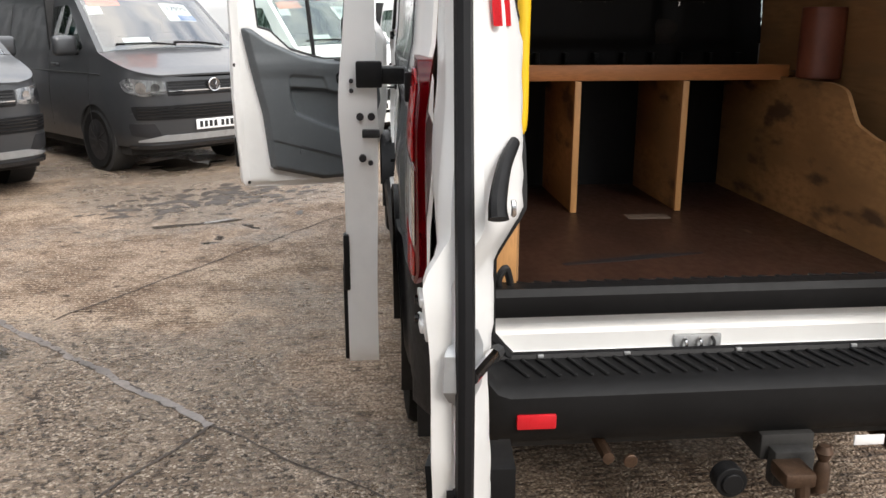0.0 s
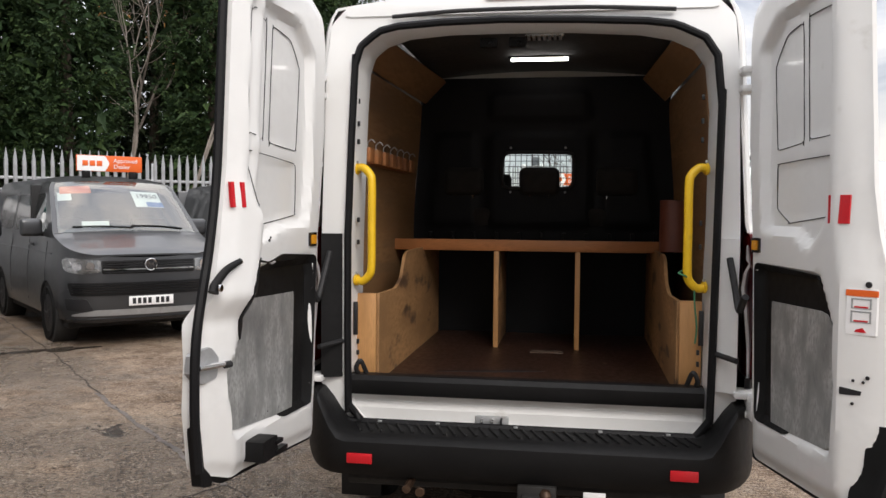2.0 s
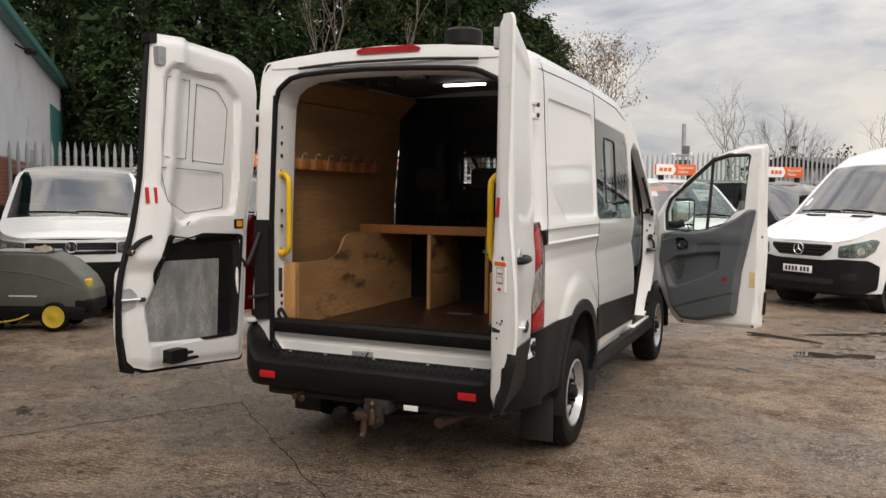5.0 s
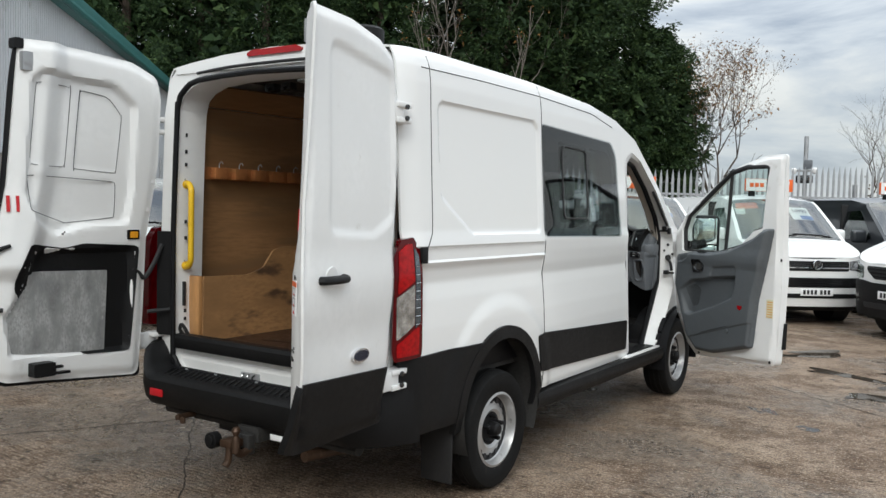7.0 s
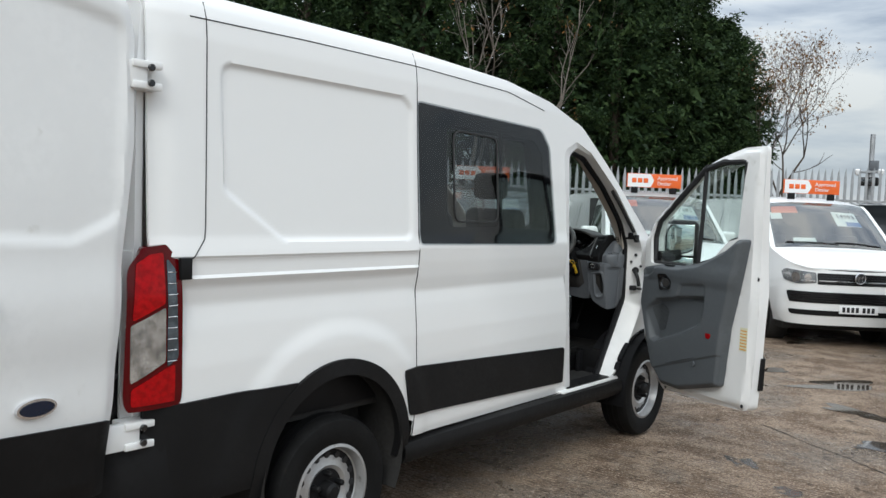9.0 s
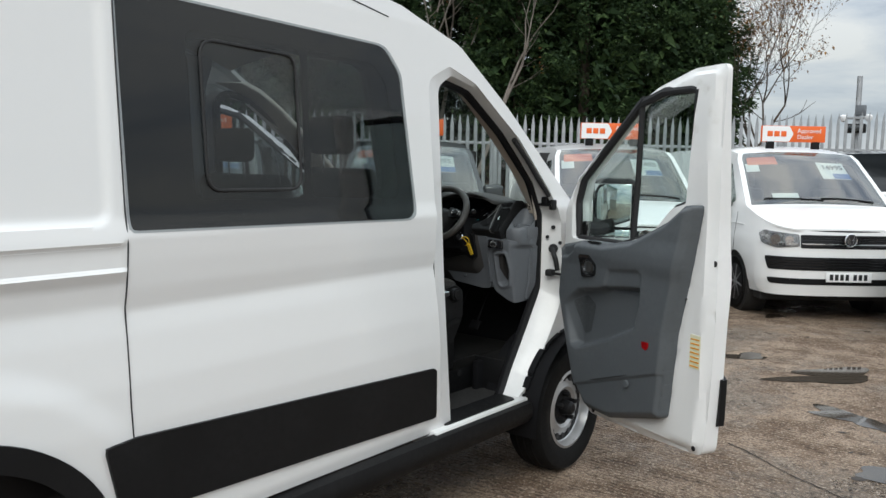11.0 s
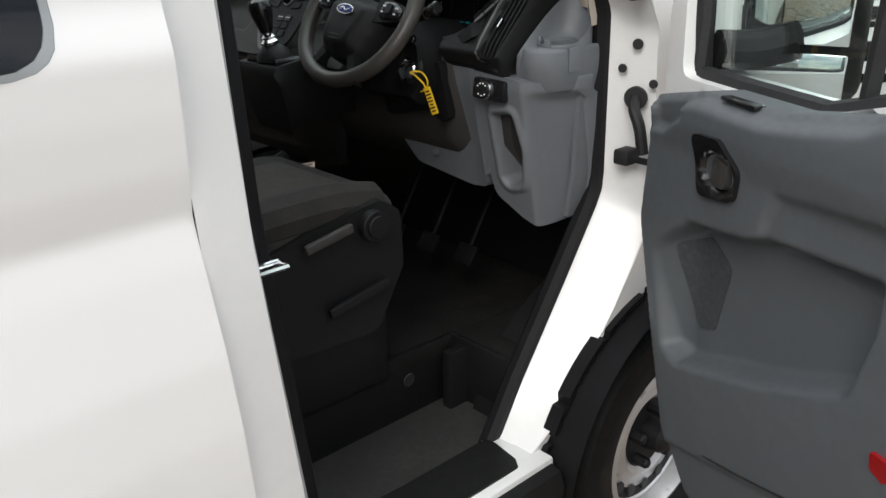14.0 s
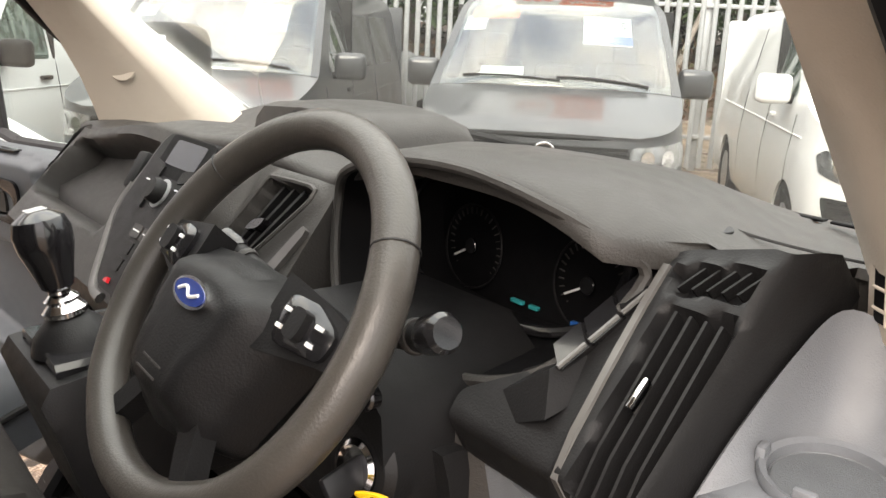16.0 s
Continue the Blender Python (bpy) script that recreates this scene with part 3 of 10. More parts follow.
# ---- joints between the slabs, a painted wet sheen, puddles and mud on the yard ----
JOINT = mat("tarred_slab_joint", (0.045, 0.033, 0.025), 0.8, var=0.4, scale=9, bump=0.4, bscale=60)
# pale colour standing in for the wet sheen along one seam
SEAM_SHEEN = mat("painted_seam_sheen", (0.15, 0.128, 0.115), 0.35, var=0.45, scale=5, bump=0.3, bscale=60)
WATER = mat("standing_water", (0.06, 0.048, 0.037), 0.035, var=0.2, scale=2, rvar=0.02)
MUD = mat("wet_mud_crumbs", (0.04, 0.028, 0.019), 0.5, var=0.4, scale=10, bump=0.6, bscale=60)
rng_yard = random.Random(11)


def ribbon(points, width, material):
    """A strip lying on the ground, of uneven width: worn joints and the painted wet sheen."""
    v, f = [], []
    for (x0, y0), (x1, y1) in zip(points, points[1:]):
        ln = math.hypot(x1 - x0, y1 - y0)
        k = max(2, int(ln / 0.05))
        nx, ny = -(y1 - y0) / ln, (x1 - x0) / ln
        for i in range(k + 1):
            t = i / k
            x, y = x0 + (x1 - x0) * t, y0 + (y1 - y0) * t
            sway = 0.010 * math.sin(9.0 * ln * t) + rng_yard.uniform(-0.006, 0.006)
            w = width * rng_yard.uniform(0.35, 1.0)
            o = len(v)
            for sg in (-1, 1):
                px, py = x + nx * (sway + sg * w / 2), y + ny * (sway + sg * w / 2)
                v.append((px, py, float(ground_z(px, py)) + 0.004))
            if i:
                f.append((o - 2, o - 1, o + 1, o))
    part("joint_and_sheen_strip", (v, f), material, ground)


ribbon([(-12.0, 11.6), (-9.0, 8.6), (-5.4, 4.95), (-3.41, 2.8), (-1.79, 1.2)], 0.022, JOINT)
# the wet seam's sheen, laid on as a paler strip
ribbon([(-3.9, 3.3), (-3.41, 2.8), (-2.6, 2.0), (-1.79, 1.2)], 0.06, SEAM_SHEEN)
ribbon([(-1.79, 1.2), (-2.11, 0.64), (-2.9, -0.8), (-4.2, -3.0)], 0.020, JOINT)
ribbon([(-2.9, 2.6), (-1.59, 4.69), (0.6, 8.3)], 0.016, JOINT)
ribbon([(-1.79, 1.2), (0.4, -0.75), (2.6, -2.7)], 0.014, JOINT)
ribbon([(1.5, 5.6), (2.6, 4.9), (4.4, 3.6), (7.5, 1.3)], 0.018, JOINT)


def blob(x, y, a, b, turn, rough=0.5, n=40, up=0.005, lift=0.0):
    """A flat patch with an uneven shore."""
    ph = [rng_yard.uniform(0, 6.28) for _ in range(6)]
    v = [(x, y, float(ground_z(x, y)) + up + lift)]
    for i in range(n):
        w = 2 * math.pi * i / n
        k = 1 + rough * sum(math.sin((j + 2) * w + ph[j]) / (j + 1.5) for j in range(6))
        px, py = a * k * math.cos(w), b * k * math.sin(w)
        qx, qy = x + px * math.cos(turn) - py * math.sin(turn), y + px * math.sin(turn) + py * math.cos(turn)
        v.append((qx, qy, float(ground_z(qx, qy)) + up))
    return v, [(0, 1 + i, 1 + (i + 1) % n) for i in range(n)]


for x, y, a, b, turn in ((1.55, 7.9, 0.55, 0.18, 0.9), (2.05, 6.7, 0.34, 0.15, -0.3), (2.7, 5.7, 0.42, 0.16, 0.2), (0.75, 8.15, 0.22, 0.12, 0.3), (-3.3, 8.0, 0.5, 0.3, 0.7), (-5.6, 5.2, 0.4, 0.14, 0.8), (3.6, 7.7, 0.8, 0.2, 0.5), (-2.5, 4.9, 0.3, 0.06, 0.4)):
    tagged(part("puddle", blob(x, y, a, b, turn), WATER), "shallow rain puddle on the concrete", "puddle", kind="structure")
mud_v, mud_f = [], []
for i in range(420):
    t = rng_yard.random()
    if i < 260:
        x, y = -3.3 + 1.5 * t + rng_yard.gauss(0, 0.25), 5.55 + 0.9 * t + rng_yard.gauss(0, 0.35)
    else:
        x, y = 2.6 + 2.4 * t + rng_yard.gauss(0, 0.3), 6.2 + 1.2 * t + rng_yard.gauss(0, 0.4)
    k = 0.012 + 0.05 * rng_yard.random() ** 3
    bv, bf = blob(x, y, k * rng_yard.uniform(1, 2.4), k, rng_yard.uniform(-0.5, 1.6), 0.4, 9, 0.004, k * 0.25)
    o = len(mud_v)
    mud_v += bv
    mud_f += [tuple(q + o for q in c) for c in bf]
tagged(part("mud_crumbs", (mud_v, mud_f), MUD), "scattered crumbs of wet dark mud", "mud", kind="stuff")

# ---- the white van with all its doors open ----
van = thing("panel_van", "white mid-roof crew van with its rear and front doors open", "van")


def side_w(y):
    return np.interp(y, [0.0, 0.2, 1.7, 3.2, 4.4, 4.9, 5.3, 5.53], [0.98, 0.985, 0.978, 0.932, 0.925, 0.91, 0.84, 0.70])


def side_x(y, z, off=0.0):
    """The outer face of the van's right side."""
    y, z = np.asarray(y, float), np.asarray(z, float)
    prof = np.interp(z, [0.3, 0.45, 0.55, 0.75, 0.92, 1.05, 1.2, 1.29, 1.36, 1.395, 1.405, 1.468, 1.478, 1.5, 1.56, 2.0, 2.2, 2.33, 2.41, 2.46, 2.50, 2.53],
                     [-0.07, -0.03, -0.008, 0.0, 0.006, 0.002, -0.012, -0.025, -0.015, 0.004, -0.007, -0.008, 0.004, 0.0, -0.014, -0.042, -0.052, -0.058, -0.068, -0.085, -0.11, -0.15])
    door = np.interp(z, [0.3, 0.45, 0.55, 0.75, 0.92, 1.05, 1.2, 1.27, 1.34, 1.42, 1.5, 1.56, 2.0, 2.2, 2.33, 2.41, 2.46, 2.50, 2.53],
                     [-0.07, -0.03, -0.008, 0.0, 0.006, 0.002, -0.014, -0.025, -0.012, -0.004, 0.0, -0.014, -0.042, -0.052, -0.058, -0.068, -0.085, -0.11, -0.15])
    x = side_w(y) + np.where(y > 1.737, door, prof)
    arch = np.hypot(y - 1.2, z - 0.49)
    x = x + 0.012 * ramp(-arch, -0.70, -0.60)
    panel = [(0.54, 2.25), (1.64, 2.25), (1.70, 2.20), (1.70, 1.535), (0.86, 1.535), (0.55, 1.74)]
    d = sdf(fillet(panel, 0.06), y, z).reshape(y.shape)
    x = x - 0.013 * ramp(-d, -0.003, 0.013)
    t = np.clip((0.38 - y) / 0.19, 0, 0.985)
    x = x - 0.11 * (1 - np.sqrt(1 - t * t))
    f = np.clip((y - 4.9) / 0.66, 0, 0.97)
    return x - 0.35 * (1 - np.sqrt(1 - f * f)) * ramp(z, 0.3, 0.6) + off


def on_side(off=0.0):
    return lambda u, v: np.stack([side_x(u, v, off), u, v], 1)


ROOF_Y = [0.2, 0.32, 0.6, 1.6, 2.6, 3.1, 3.42, 3.9, 4.4, 4.85, 5.15, 5.45, 5.55]
ROOF_Z = [2.54, 2.565, 2.595, 2.60, 2.56, 2.495, 2.42, 2.12, 1.76, 1.41, 1.24, 1.05, 0.85]


def top_z(y):
    return np.interp(y, ROOF_Y, ROOF_Z)


def edge_z(y):
    """The height at which the side meets the roof."""
    return np.interp(y, [0.2, 0.6, 1.6, 2.6, 3.1, 3.5, 3.9, 4.3, 4.7, 5.1, 5.4, 5.53], [2.495, 2.515, 2.505, 2.465, 2.39, 2.27, 2.01, 1.70, 1.40, 1.20, 1.02, 0.85])


def even_line(pts, step):
    """Points at even steps along a closed outline."""
    p = np.array([q[:2] for q in pts])
    p = np.vstack([p, p[:1]])
    d = np.concatenate([[0], np.cumsum(np.hypot(*np.diff(p, axis=0).T))])
    s = np.linspace(0, d[-1], int(d[-1] / step), endpoint=False)
    return list(zip(np.interp(s, d, p[:, 0]), np.interp(s, d, p[:, 1])))


DOOR_HOLE = fillet([(3.345, 0.52), (3.295, 1.2), (3.265, 2.10), (3.42, 2.17), (3.62, 2.11), (4.0, 1.86), (4.30, 1.58), (4.405, 1.42), (4.42, 1.0), (4.29, 0.80), (4.14, 0.60), (4.0, 0.49)],
                   [0.04, 0, 0.07, 0.05, 0.1, 0, 0.08, 0.08, 0.1, 0.1, 0.1, 0.05])
DOOR_INNER = fillet([(3.515, 0.50), (3.44, 1.2), (3.40, 2.06), (3.47, 2.115), (3.66, 2.08), (3.95, 1.90), (4.25, 1.65), (4.36, 1.47), (4.365, 1.05), (4.24, 0.86), (4.09, 0.64), (3.99, 0.47)],
                    [0.04, 0, 0.07, 0.05, 0.1, 0, 0.08, 0.08, 0.1, 0.1, 0.1, 0.05])


def circle(cy, cz, r, n=48, flat=-9.0):
    w = np.linspace(0, 2 * math.pi, n, endpoint=False)
    return np.stack([cy + r * np.cos(w), np.maximum(flat, cz + r * np.sin(w))], 1)


def arch_line(cy, cz, r, lo=0.2):
    """A wheel opening: round above, straight down below."""
    w = np.linspace(0, math.pi, 30)
    return np.concatenate([[(cy + r, lo)], np.stack([cy + r * np.cos(w), cz + r * np.sin(w)], 1), [(cy - r, lo)]])


ARCH_R, ARCH_F = arch_line(1.2, 0.49, 0.43), circle(4.5, 0.36, 0.45)
SIDE_WINDOW = fillet([(1.76, 1.515), (1.745, 2.235), (2.965, 2.205), (3.065, 2.10), (3.145, 1.495)], [0.02, 0.02, 0.12, 0.1, 0.07])
front_y = np.linspace(3.1, 5.50, 22)
SIDE_OUT = np.array([(0.235, 0.86), (0.9, 0.90), (1.74, 0.60), (1.74, 0.52), (3.3, 0.50), (3.9, 0.47), (4.2, 0.45), (5.45, 0.45), (5.50, 0.8)]
                    + [(y, edge_z(y)) for y in front_y[::-1]] + [(2.6, 2.465), (1.6, 2.505), (0.6, 2.515), (0.235, 2.497)])

side_shape = sheet(SIDE_OUT, 0.0125, on_side(), [DOOR_HOLE, ARCH_R, ARCH_F, SIDE_WINDOW], back=lambda u, v: np.stack([side_x(u, v, -0.012), u, v], 1))
SLIDE_HOLE = fillet([(1.90, 0.72), (3.12, 0.70), (3.12, 2.10), (2.95, 2.22), (1.90, 2.26)], 0.06)
open_shape = sheet(SIDE_OUT, 0.03, on_side(), [DOOR_HOLE, ARCH_R, ARCH_F, SLIDE_HOLE], back=lambda u, v: np.stack([side_x(u, v, -0.012), u, v], 1))
for flip, side_name in ((False, "driver"), (True, "passenger")):
    turn = mirror_x if flip else (lambda s: s)
    body = part("body_side", turn(open_shape if flip else side_shape), WHITE, van)
    # glazed side window with a sliding pane
    pane_out = fillet([(1.752, 1.508), (1.737, 2.243), (2.975, 2.213), (3.075, 2.105), (3.155, 1.487)], [0.02, 0.02, 0.12, 0.1, 0.07])
    band = [fillet([(2.0, 1.60), (1.99, 2.15), (2.50, 2.14), (2.50, 1.60)], 0.05), fillet([(2.53, 1.60), (2.53, 2.145), (2.905, 2.13), (2.985, 2.05), (3.05, 1.58)], [0.03, 0.03, 0.1, 0.08, 0.05])]
    if not flip:
        win = part("side_window", turn(sheet(pane_out, 0.03, on_side(0.002), back=lambda u, v: np.stack([side_x(u, v, -0.006), u, v], 1))), TINTED, body, "dark tinted side window with a sliding pane")
        win.visible_shadow = False
        part("window_border", turn(sheet(pane_out, 0.02, on_side(-0.004), band, back=lambda u, v: np.stack([side_x(u, v, -0.009), u, v], 1))), BLACK_GLASS, body)
        slider = [(float(side_x(np.array([y]), np.array([z]), 0.005)[0]), y, z) for y, z in fillet([(2.05, 1.63), (2.04, 2.12), (2.46, 2.11), (2.47, 1.63)], 0.06)]
        part("slider_frame", turn(tube(slider, 0.006, 6, closed=True, smooth=False)), RUBBER, body)
    # black lower cladding: quarter, arches, middle strip, sill
    quarter = [(0.22, 0.50), (0.22, 0.915), (0.6, 0.922)] + [(1.2 + 0.49 * math.cos(w), 0.49 + 0.49 * math.sin(w)) for w in np.linspace(2.08, math.pi, 10)] + [(0.71, 0.5)]
    part("quarter_cladding", turn(sheet(quarter, 0.03, on_side(0.012), back=on_side(-0.01))), BLACK_PLASTIC, body)
    for cy, lo, hi in ((1.2, -0.35, math.pi + 0.45), (4.5, -0.2, math.pi + 0.1)):
        w = np.linspace(lo, hi, 36)
        r0, r1 = (0.425, 0.50) if cy < 2 else (0.445, 0.462)
        cz = 0.49 if cy < 2 else 0.36
        if cy < 2:
            w = np.linspace(-0.12, math.pi + 0.12, 36)
        ring = np.concatenate([np.stack([cy + r1 * np.cos(w), cz + r1 * np.sin(w)], 1), np.stack([cy + r0 * np.cos(w[::-1]), cz + r0 * np.sin(w[::-1])], 1)])
        part("wheel_arch_trim", turn(sheet(ring, 0.022, on_side(0.016), back=on_side(-0.02))), BLACK_PLASTIC if cy < 2 else SEAL, body)
        liner = lathe([(0.44, 0.0), (0.44, 0.34)], (0.665, cy, cz), (1, 0, 0), 40)
        part("arch_liner", turn((liner[0], [q for q in liner[1] if len(q) == 4 and sum(liner[0][i][2] for i in q) / 4 > 0.3])), UNDER if cy < 2 else SEAL, body)
        if cy < 2:
            part("arch_wall", turn(box(0.872, 0.88, cy - 0.43, cy + 0.43, 0.735, 0.93)), SEAL, body)
        part("arch_wall", turn(box(0.685 if cy < 2 else 0.60, 0.70 if cy < 2 else 0.63, cy - 0.46, cy + 0.46, 0.3, 0.95 if cy < 2 else 0.655)), UNDER if cy < 2 else SEAL, body)
    strip = fillet([(1.70, 0.64), (1.64, 0.88), (1.76, 0.885), (3.285, 0.81), (3.30, 0.575), (1.76, 0.635)], 0.015)
    if not flip:
        part("side_moulding", turn(sheet(strip, 0.03, on_side(0.012), back=on_side(-0.01))), BLACK_PLASTIC, body)
    part("sill_cover", turn(loft([[(0.965, y, 0.385), (0.99, y, 0.42), (0.992, y, 0.455), (0.98, y, 0.492), (0.935, y, 0.503), (0.90, y, 0.40)] for y in (1.68, 2.4, 3.2, 3.9, 4.05)])), BLACK_PLASTIC, body)
    # shut lines and the slide rail
    for line in ([(0.475, 2.475), (0.47, 2.0), (0.46, 1.60), (0.455, 1.55), (0.40, 1.48), (0.36, 1.455)], [(1.735, 2.48), (1.74, 2.0), (1.745, 1.5), (1.74, 1.0), (1.75, 0.8), (1.735, 0.5)], [(0.4, 2.405), (1.0, 2.415), (1.735, 2.415), (2.6, 2.395), (3.0, 2.33)]):
        run = np.linspace(0, len(line) - 1, 40)
        ly, lz = (np.interp(run, range(len(line)), [q[k] for q in line]) for k in (0, 1))
        pts = list(zip(side_x(ly, lz, 0.0008), ly, lz))
        part("panel_gap", turn(tube([tuple(float(c) for c in q) for q in pts], 0.0026, 5, n=1)), RUBBER, body)
    part("rail_cap", turn(box(0.975, 1.0, 0.335, 0.385, 1.395, 1.478, 0.004)), BLACK_PLASTIC, body)
    for z in (1.47, 1.40):
        pts = [(float(side_x(np.array([y]), np.array([z]), -0.001)[0]), y, z) for y in (0.39, 1.0, 1.72)]
        part("rail_edge", turn(tube(pts, 0.0022, 5)), WHITE, body)
    # door frame: painted jamb from the skin in to the seal
    outer = [(float(side_x(np.array([y]), np.array([z]), -0.002)[0]), y, z) for y, z in DOOR_HOLE]
    inner = [(0.80, y, z) for y, z in DOOR_INNER]
    mid = [(0.45 * a[0] + 0.55 * b[0], 0.62 * a[1] + 0.38 * b[1], 0.62 * a[2] + 0.38 * b[2]) if b[1] > 3.7 else (0.82 * a[0] + 0.18 * b[0], 0.35 * a[1] + 0.65 * b[1], 0.35 * a[2] + 0.65 * b[2]) for a, b in zip(outer, inner)]
    lip = [(0.782, p[1] + (0.012 if p[1] > 3.9 else -0.012), p[2]) for p in inner]
    part("door_frame", turn(loft([outer, mid, inner], closed=True, caps=False)), WHITE_IN, body)
    part("door_lip", turn(loft([inner, lip], closed=True, caps=False)), SEAL, body)
    part("door_seal", turn(tube([(0.795, y, z) for y, z in even_line(DOOR_INNER, 0.04)], 0.023, 8, closed=True, smooth=False)), SEAL, body)
    part("step_trim", turn(sheet(fillet([(3.46, 0.80), (4.0, 0.80), (3.98, 0.925), (3.37, 0.925)], 0.02), 0.03, lambda u, v: np.stack([v, u, 0.519 + 0 * u], 1), thick=(0, 0, -0.006))), BLACK_PLASTIC, body)
    part("painted_sill", turn(box(0.79, 0.952, 3.28, 4.06, 0.44, 0.513, 0.008)), WHITE_IN, body)
    for hy, hz in ((4.33, 1.54),):
        part("door_hinge", turn(box(0.845, 0.885, hy - 0.03, hy + 0.02, hz - 0.022, hz + 0.022, 0.010)), BLACK_PLASTIC, body)
        part("hinge_leaf", turn(box(0.895, 0.922, hy - 0.03, hy + 0.02, hz - 0.05, hz + 0.008, 0.010)), BLACK_PLASTIC, body)
        part("hinge_pin", turn(tube([(0.815, hy, hz - 0.022), (0.91, hy - 0.015, hz - 0.022)], 0.008, 8)), BLACK_PLASTIC, body)
        part("hinge_bolt", turn(disc((0.91, hy - 0.03, hz - 0.025), (0, -1, 0), 0.008, 0.006)), BLACK_GLOSS, body)
    part("door_cable", turn(tube([(0.895, 4.30, 1.57), (0.893, 4.265, 1.60), (0.89, 4.20, 1.655), (0.88, 4.10, 1.755), (0.87, 3.98, 1.86)], 0.013, 10)), RUBBER, body)
    for hx, hy, hz, hr in ((0.851, 4.375, 1.338, 0.010), (0.88, 4.386, 1.392, 0.012), (0.921, 4.395, 1.308, 0.010)):
        part("grommet", turn(disc((hx, hy, hz), (0.35, -0.94, 0), hr, 0.006)), RUBBER, body)
    part("check_strap", turn(join(box(0.855, 0.895, 4.35, 4.40, 1.122, 1.158, 0.006), box(0.89, 0.95, 4.365, 4.375, 1.13, 1.145, 0.003))), RUBBER, body)
    part("wiring_boot", turn(join(disc((0.885, 4.385, 1.275), (0.35, -0.94, 0), 0.026, 0.012), tube([(0.885, 4.38, 1.275), (0.905, 4.35, 1.255), (0.925, 4.345, 1.22), (0.935, 4.35, 1.16)], 0.013, 10))), RUBBER, body)
    part("door_striker", turn(tube([(0.835, 3.40, 1.130), (0.835, 3.465, 1.130), (0.862, 3.465, 1.130), (0.862, 3.40, 1.130)], 0.005, 6, smooth=False)), CHROME, body)

# roof, bonnet and windscreen in one sweep over the top
def over_top(y, s, off=0.0):
    """A point on the roof: s goes from -1 to 1 across it."""
    e, t = edge_z(y), top_z(y)
    w = side_x(y, e)
    return np.stack([w * s, y, e + (t - e) * (1 - np.abs(s) ** 2.6) + off], 1)


roof_rect = rect(0.235, 3.42, -1, 1)
part("roof", sheet(roof_rect, 0.06, lambda u, v: over_top(u, v), back=lambda u, v: over_top(u, v, -0.012)), WHITE, van)
for s0 in (-0.8, -0.35, 0.35, 0.8):
    part("roof_rib", tube([tuple(over_top(np.array([y]), np.array([s0]), 0.001)[0]) for y in (0.5, 1.2, 2.0, 2.9)], 0.008, 6, flat=1.0), WHITE, van)
wind = sheet(rect(3.42, 4.84, -0.93, 0.93), 0.06, lambda u, v: over_top(u, v), back=lambda u, v: over_top(u, v, -0.006))
screen = part("windscreen", wind, SCREEN, van, "clear sloping windscreen")
screen.visible_shadow = False
part("screen_band", sheet(rect(4.745, 4.84, -0.93, 0.93), 0.05, lambda u, v: over_top(u, v, -0.009), back=lambda u, v: over_top(u, v, -0.012)), BLACK_PLASTIC, screen)
for s0, s1 in ((0.93, 1.0), (-1.0, -0.93)):
    part("windscreen_pillar", sheet(rect(3.42, 4.84, s0, s1), 0.05, lambda u, v: over_top(u, v, 0.002), back=lambda u, v: over_top(u, v, -0.03)), WHITE, van)
part("bonnet", sheet(rect(4.84, 5.52, -1, 1), 0.06, lambda u, v: over_top(u, v), back=lambda u, v: over_top(u, v, -0.012)), WHITE, van)
part("front_end", sheet(rect(-0.62, 0.62, 0.38, 0.98, 0.06), 0.05, lambda u, v: np.stack([u, 5.56 - 0.22 * np.abs(u) ** 2 - 0.02 * v, v], 1), thick=(0, -0.05, 0)), BLACK_PLASTIC, van)
part("wiper", join(tube([(0.35, 4.86, 1.435), (0.0, 4.80, 1.475), (-0.35, 4.77, 1.495)], 0.007, 6), tube([(0.35, 4.86, 1.43), (0.38, 4.92, 1.40)], 0.014, 8)), BLACK_PLASTIC, van)
part("wiper", join(tube([(-0.30, 4.86, 1.435), (-0.55, 4.78, 1.47), (-0.72, 4.74, 1.475)], 0.007, 6), tube([(-0.30, 4.86, 1.43), (-0.26, 4.92, 1.40)], 0.014, 8)), BLACK_PLASTIC, van)

# rear frame round the load opening
OPENING = fillet([(-0.70, 0.665), (0.73, 0.665), (0.785, 0.74), (0.79, 1.05), (0.803, 1.6), (0.806, 2.05), (0.785, 2.25), (0.735, 2.325), (0.64, 2.37), (0.5, 2.396), (0.2, 2.414), (-0.1, 2.418), (-0.36, 2.416), (-0.55, 2.40), (-0.655, 2.366), (-0.715, 2.318), (-0.74, 2.24), (-0.752, 2.05), (-0.77, 1.5), (-0.778, 1.04), (-0.765, 0.74)],
                 [0.05, 0.05, 0.05, 0, 0, 0.05, 0.05, 0.05, 0.05, 0, 0, 0, 0, 0, 0.05, 0.05, 0.05, 0, 0, 0, 0.05])
FRAME = fillet([(-0.80, 0.59), (0.80, 0.59), (0.895, 0.80), (0.895, 1.5), (0.878, 2.2), (0.862, 2.42), (0.80, 2.49), (0.70, 2.512), (0.35, 2.53), (-0.35, 2.53), (-0.70, 2.512), (-0.80, 2.49), (-0.862, 2.42), (-0.878, 2.2), (-0.895, 1.5), (-0.895, 0.80)],
               [0.05, 0.05, 0.05, 0, 0.1, 0.05, 0.05, 0.05, 0.1, 0.1, 0.05, 0.05, 0.05, 0.1, 0, 0.05])


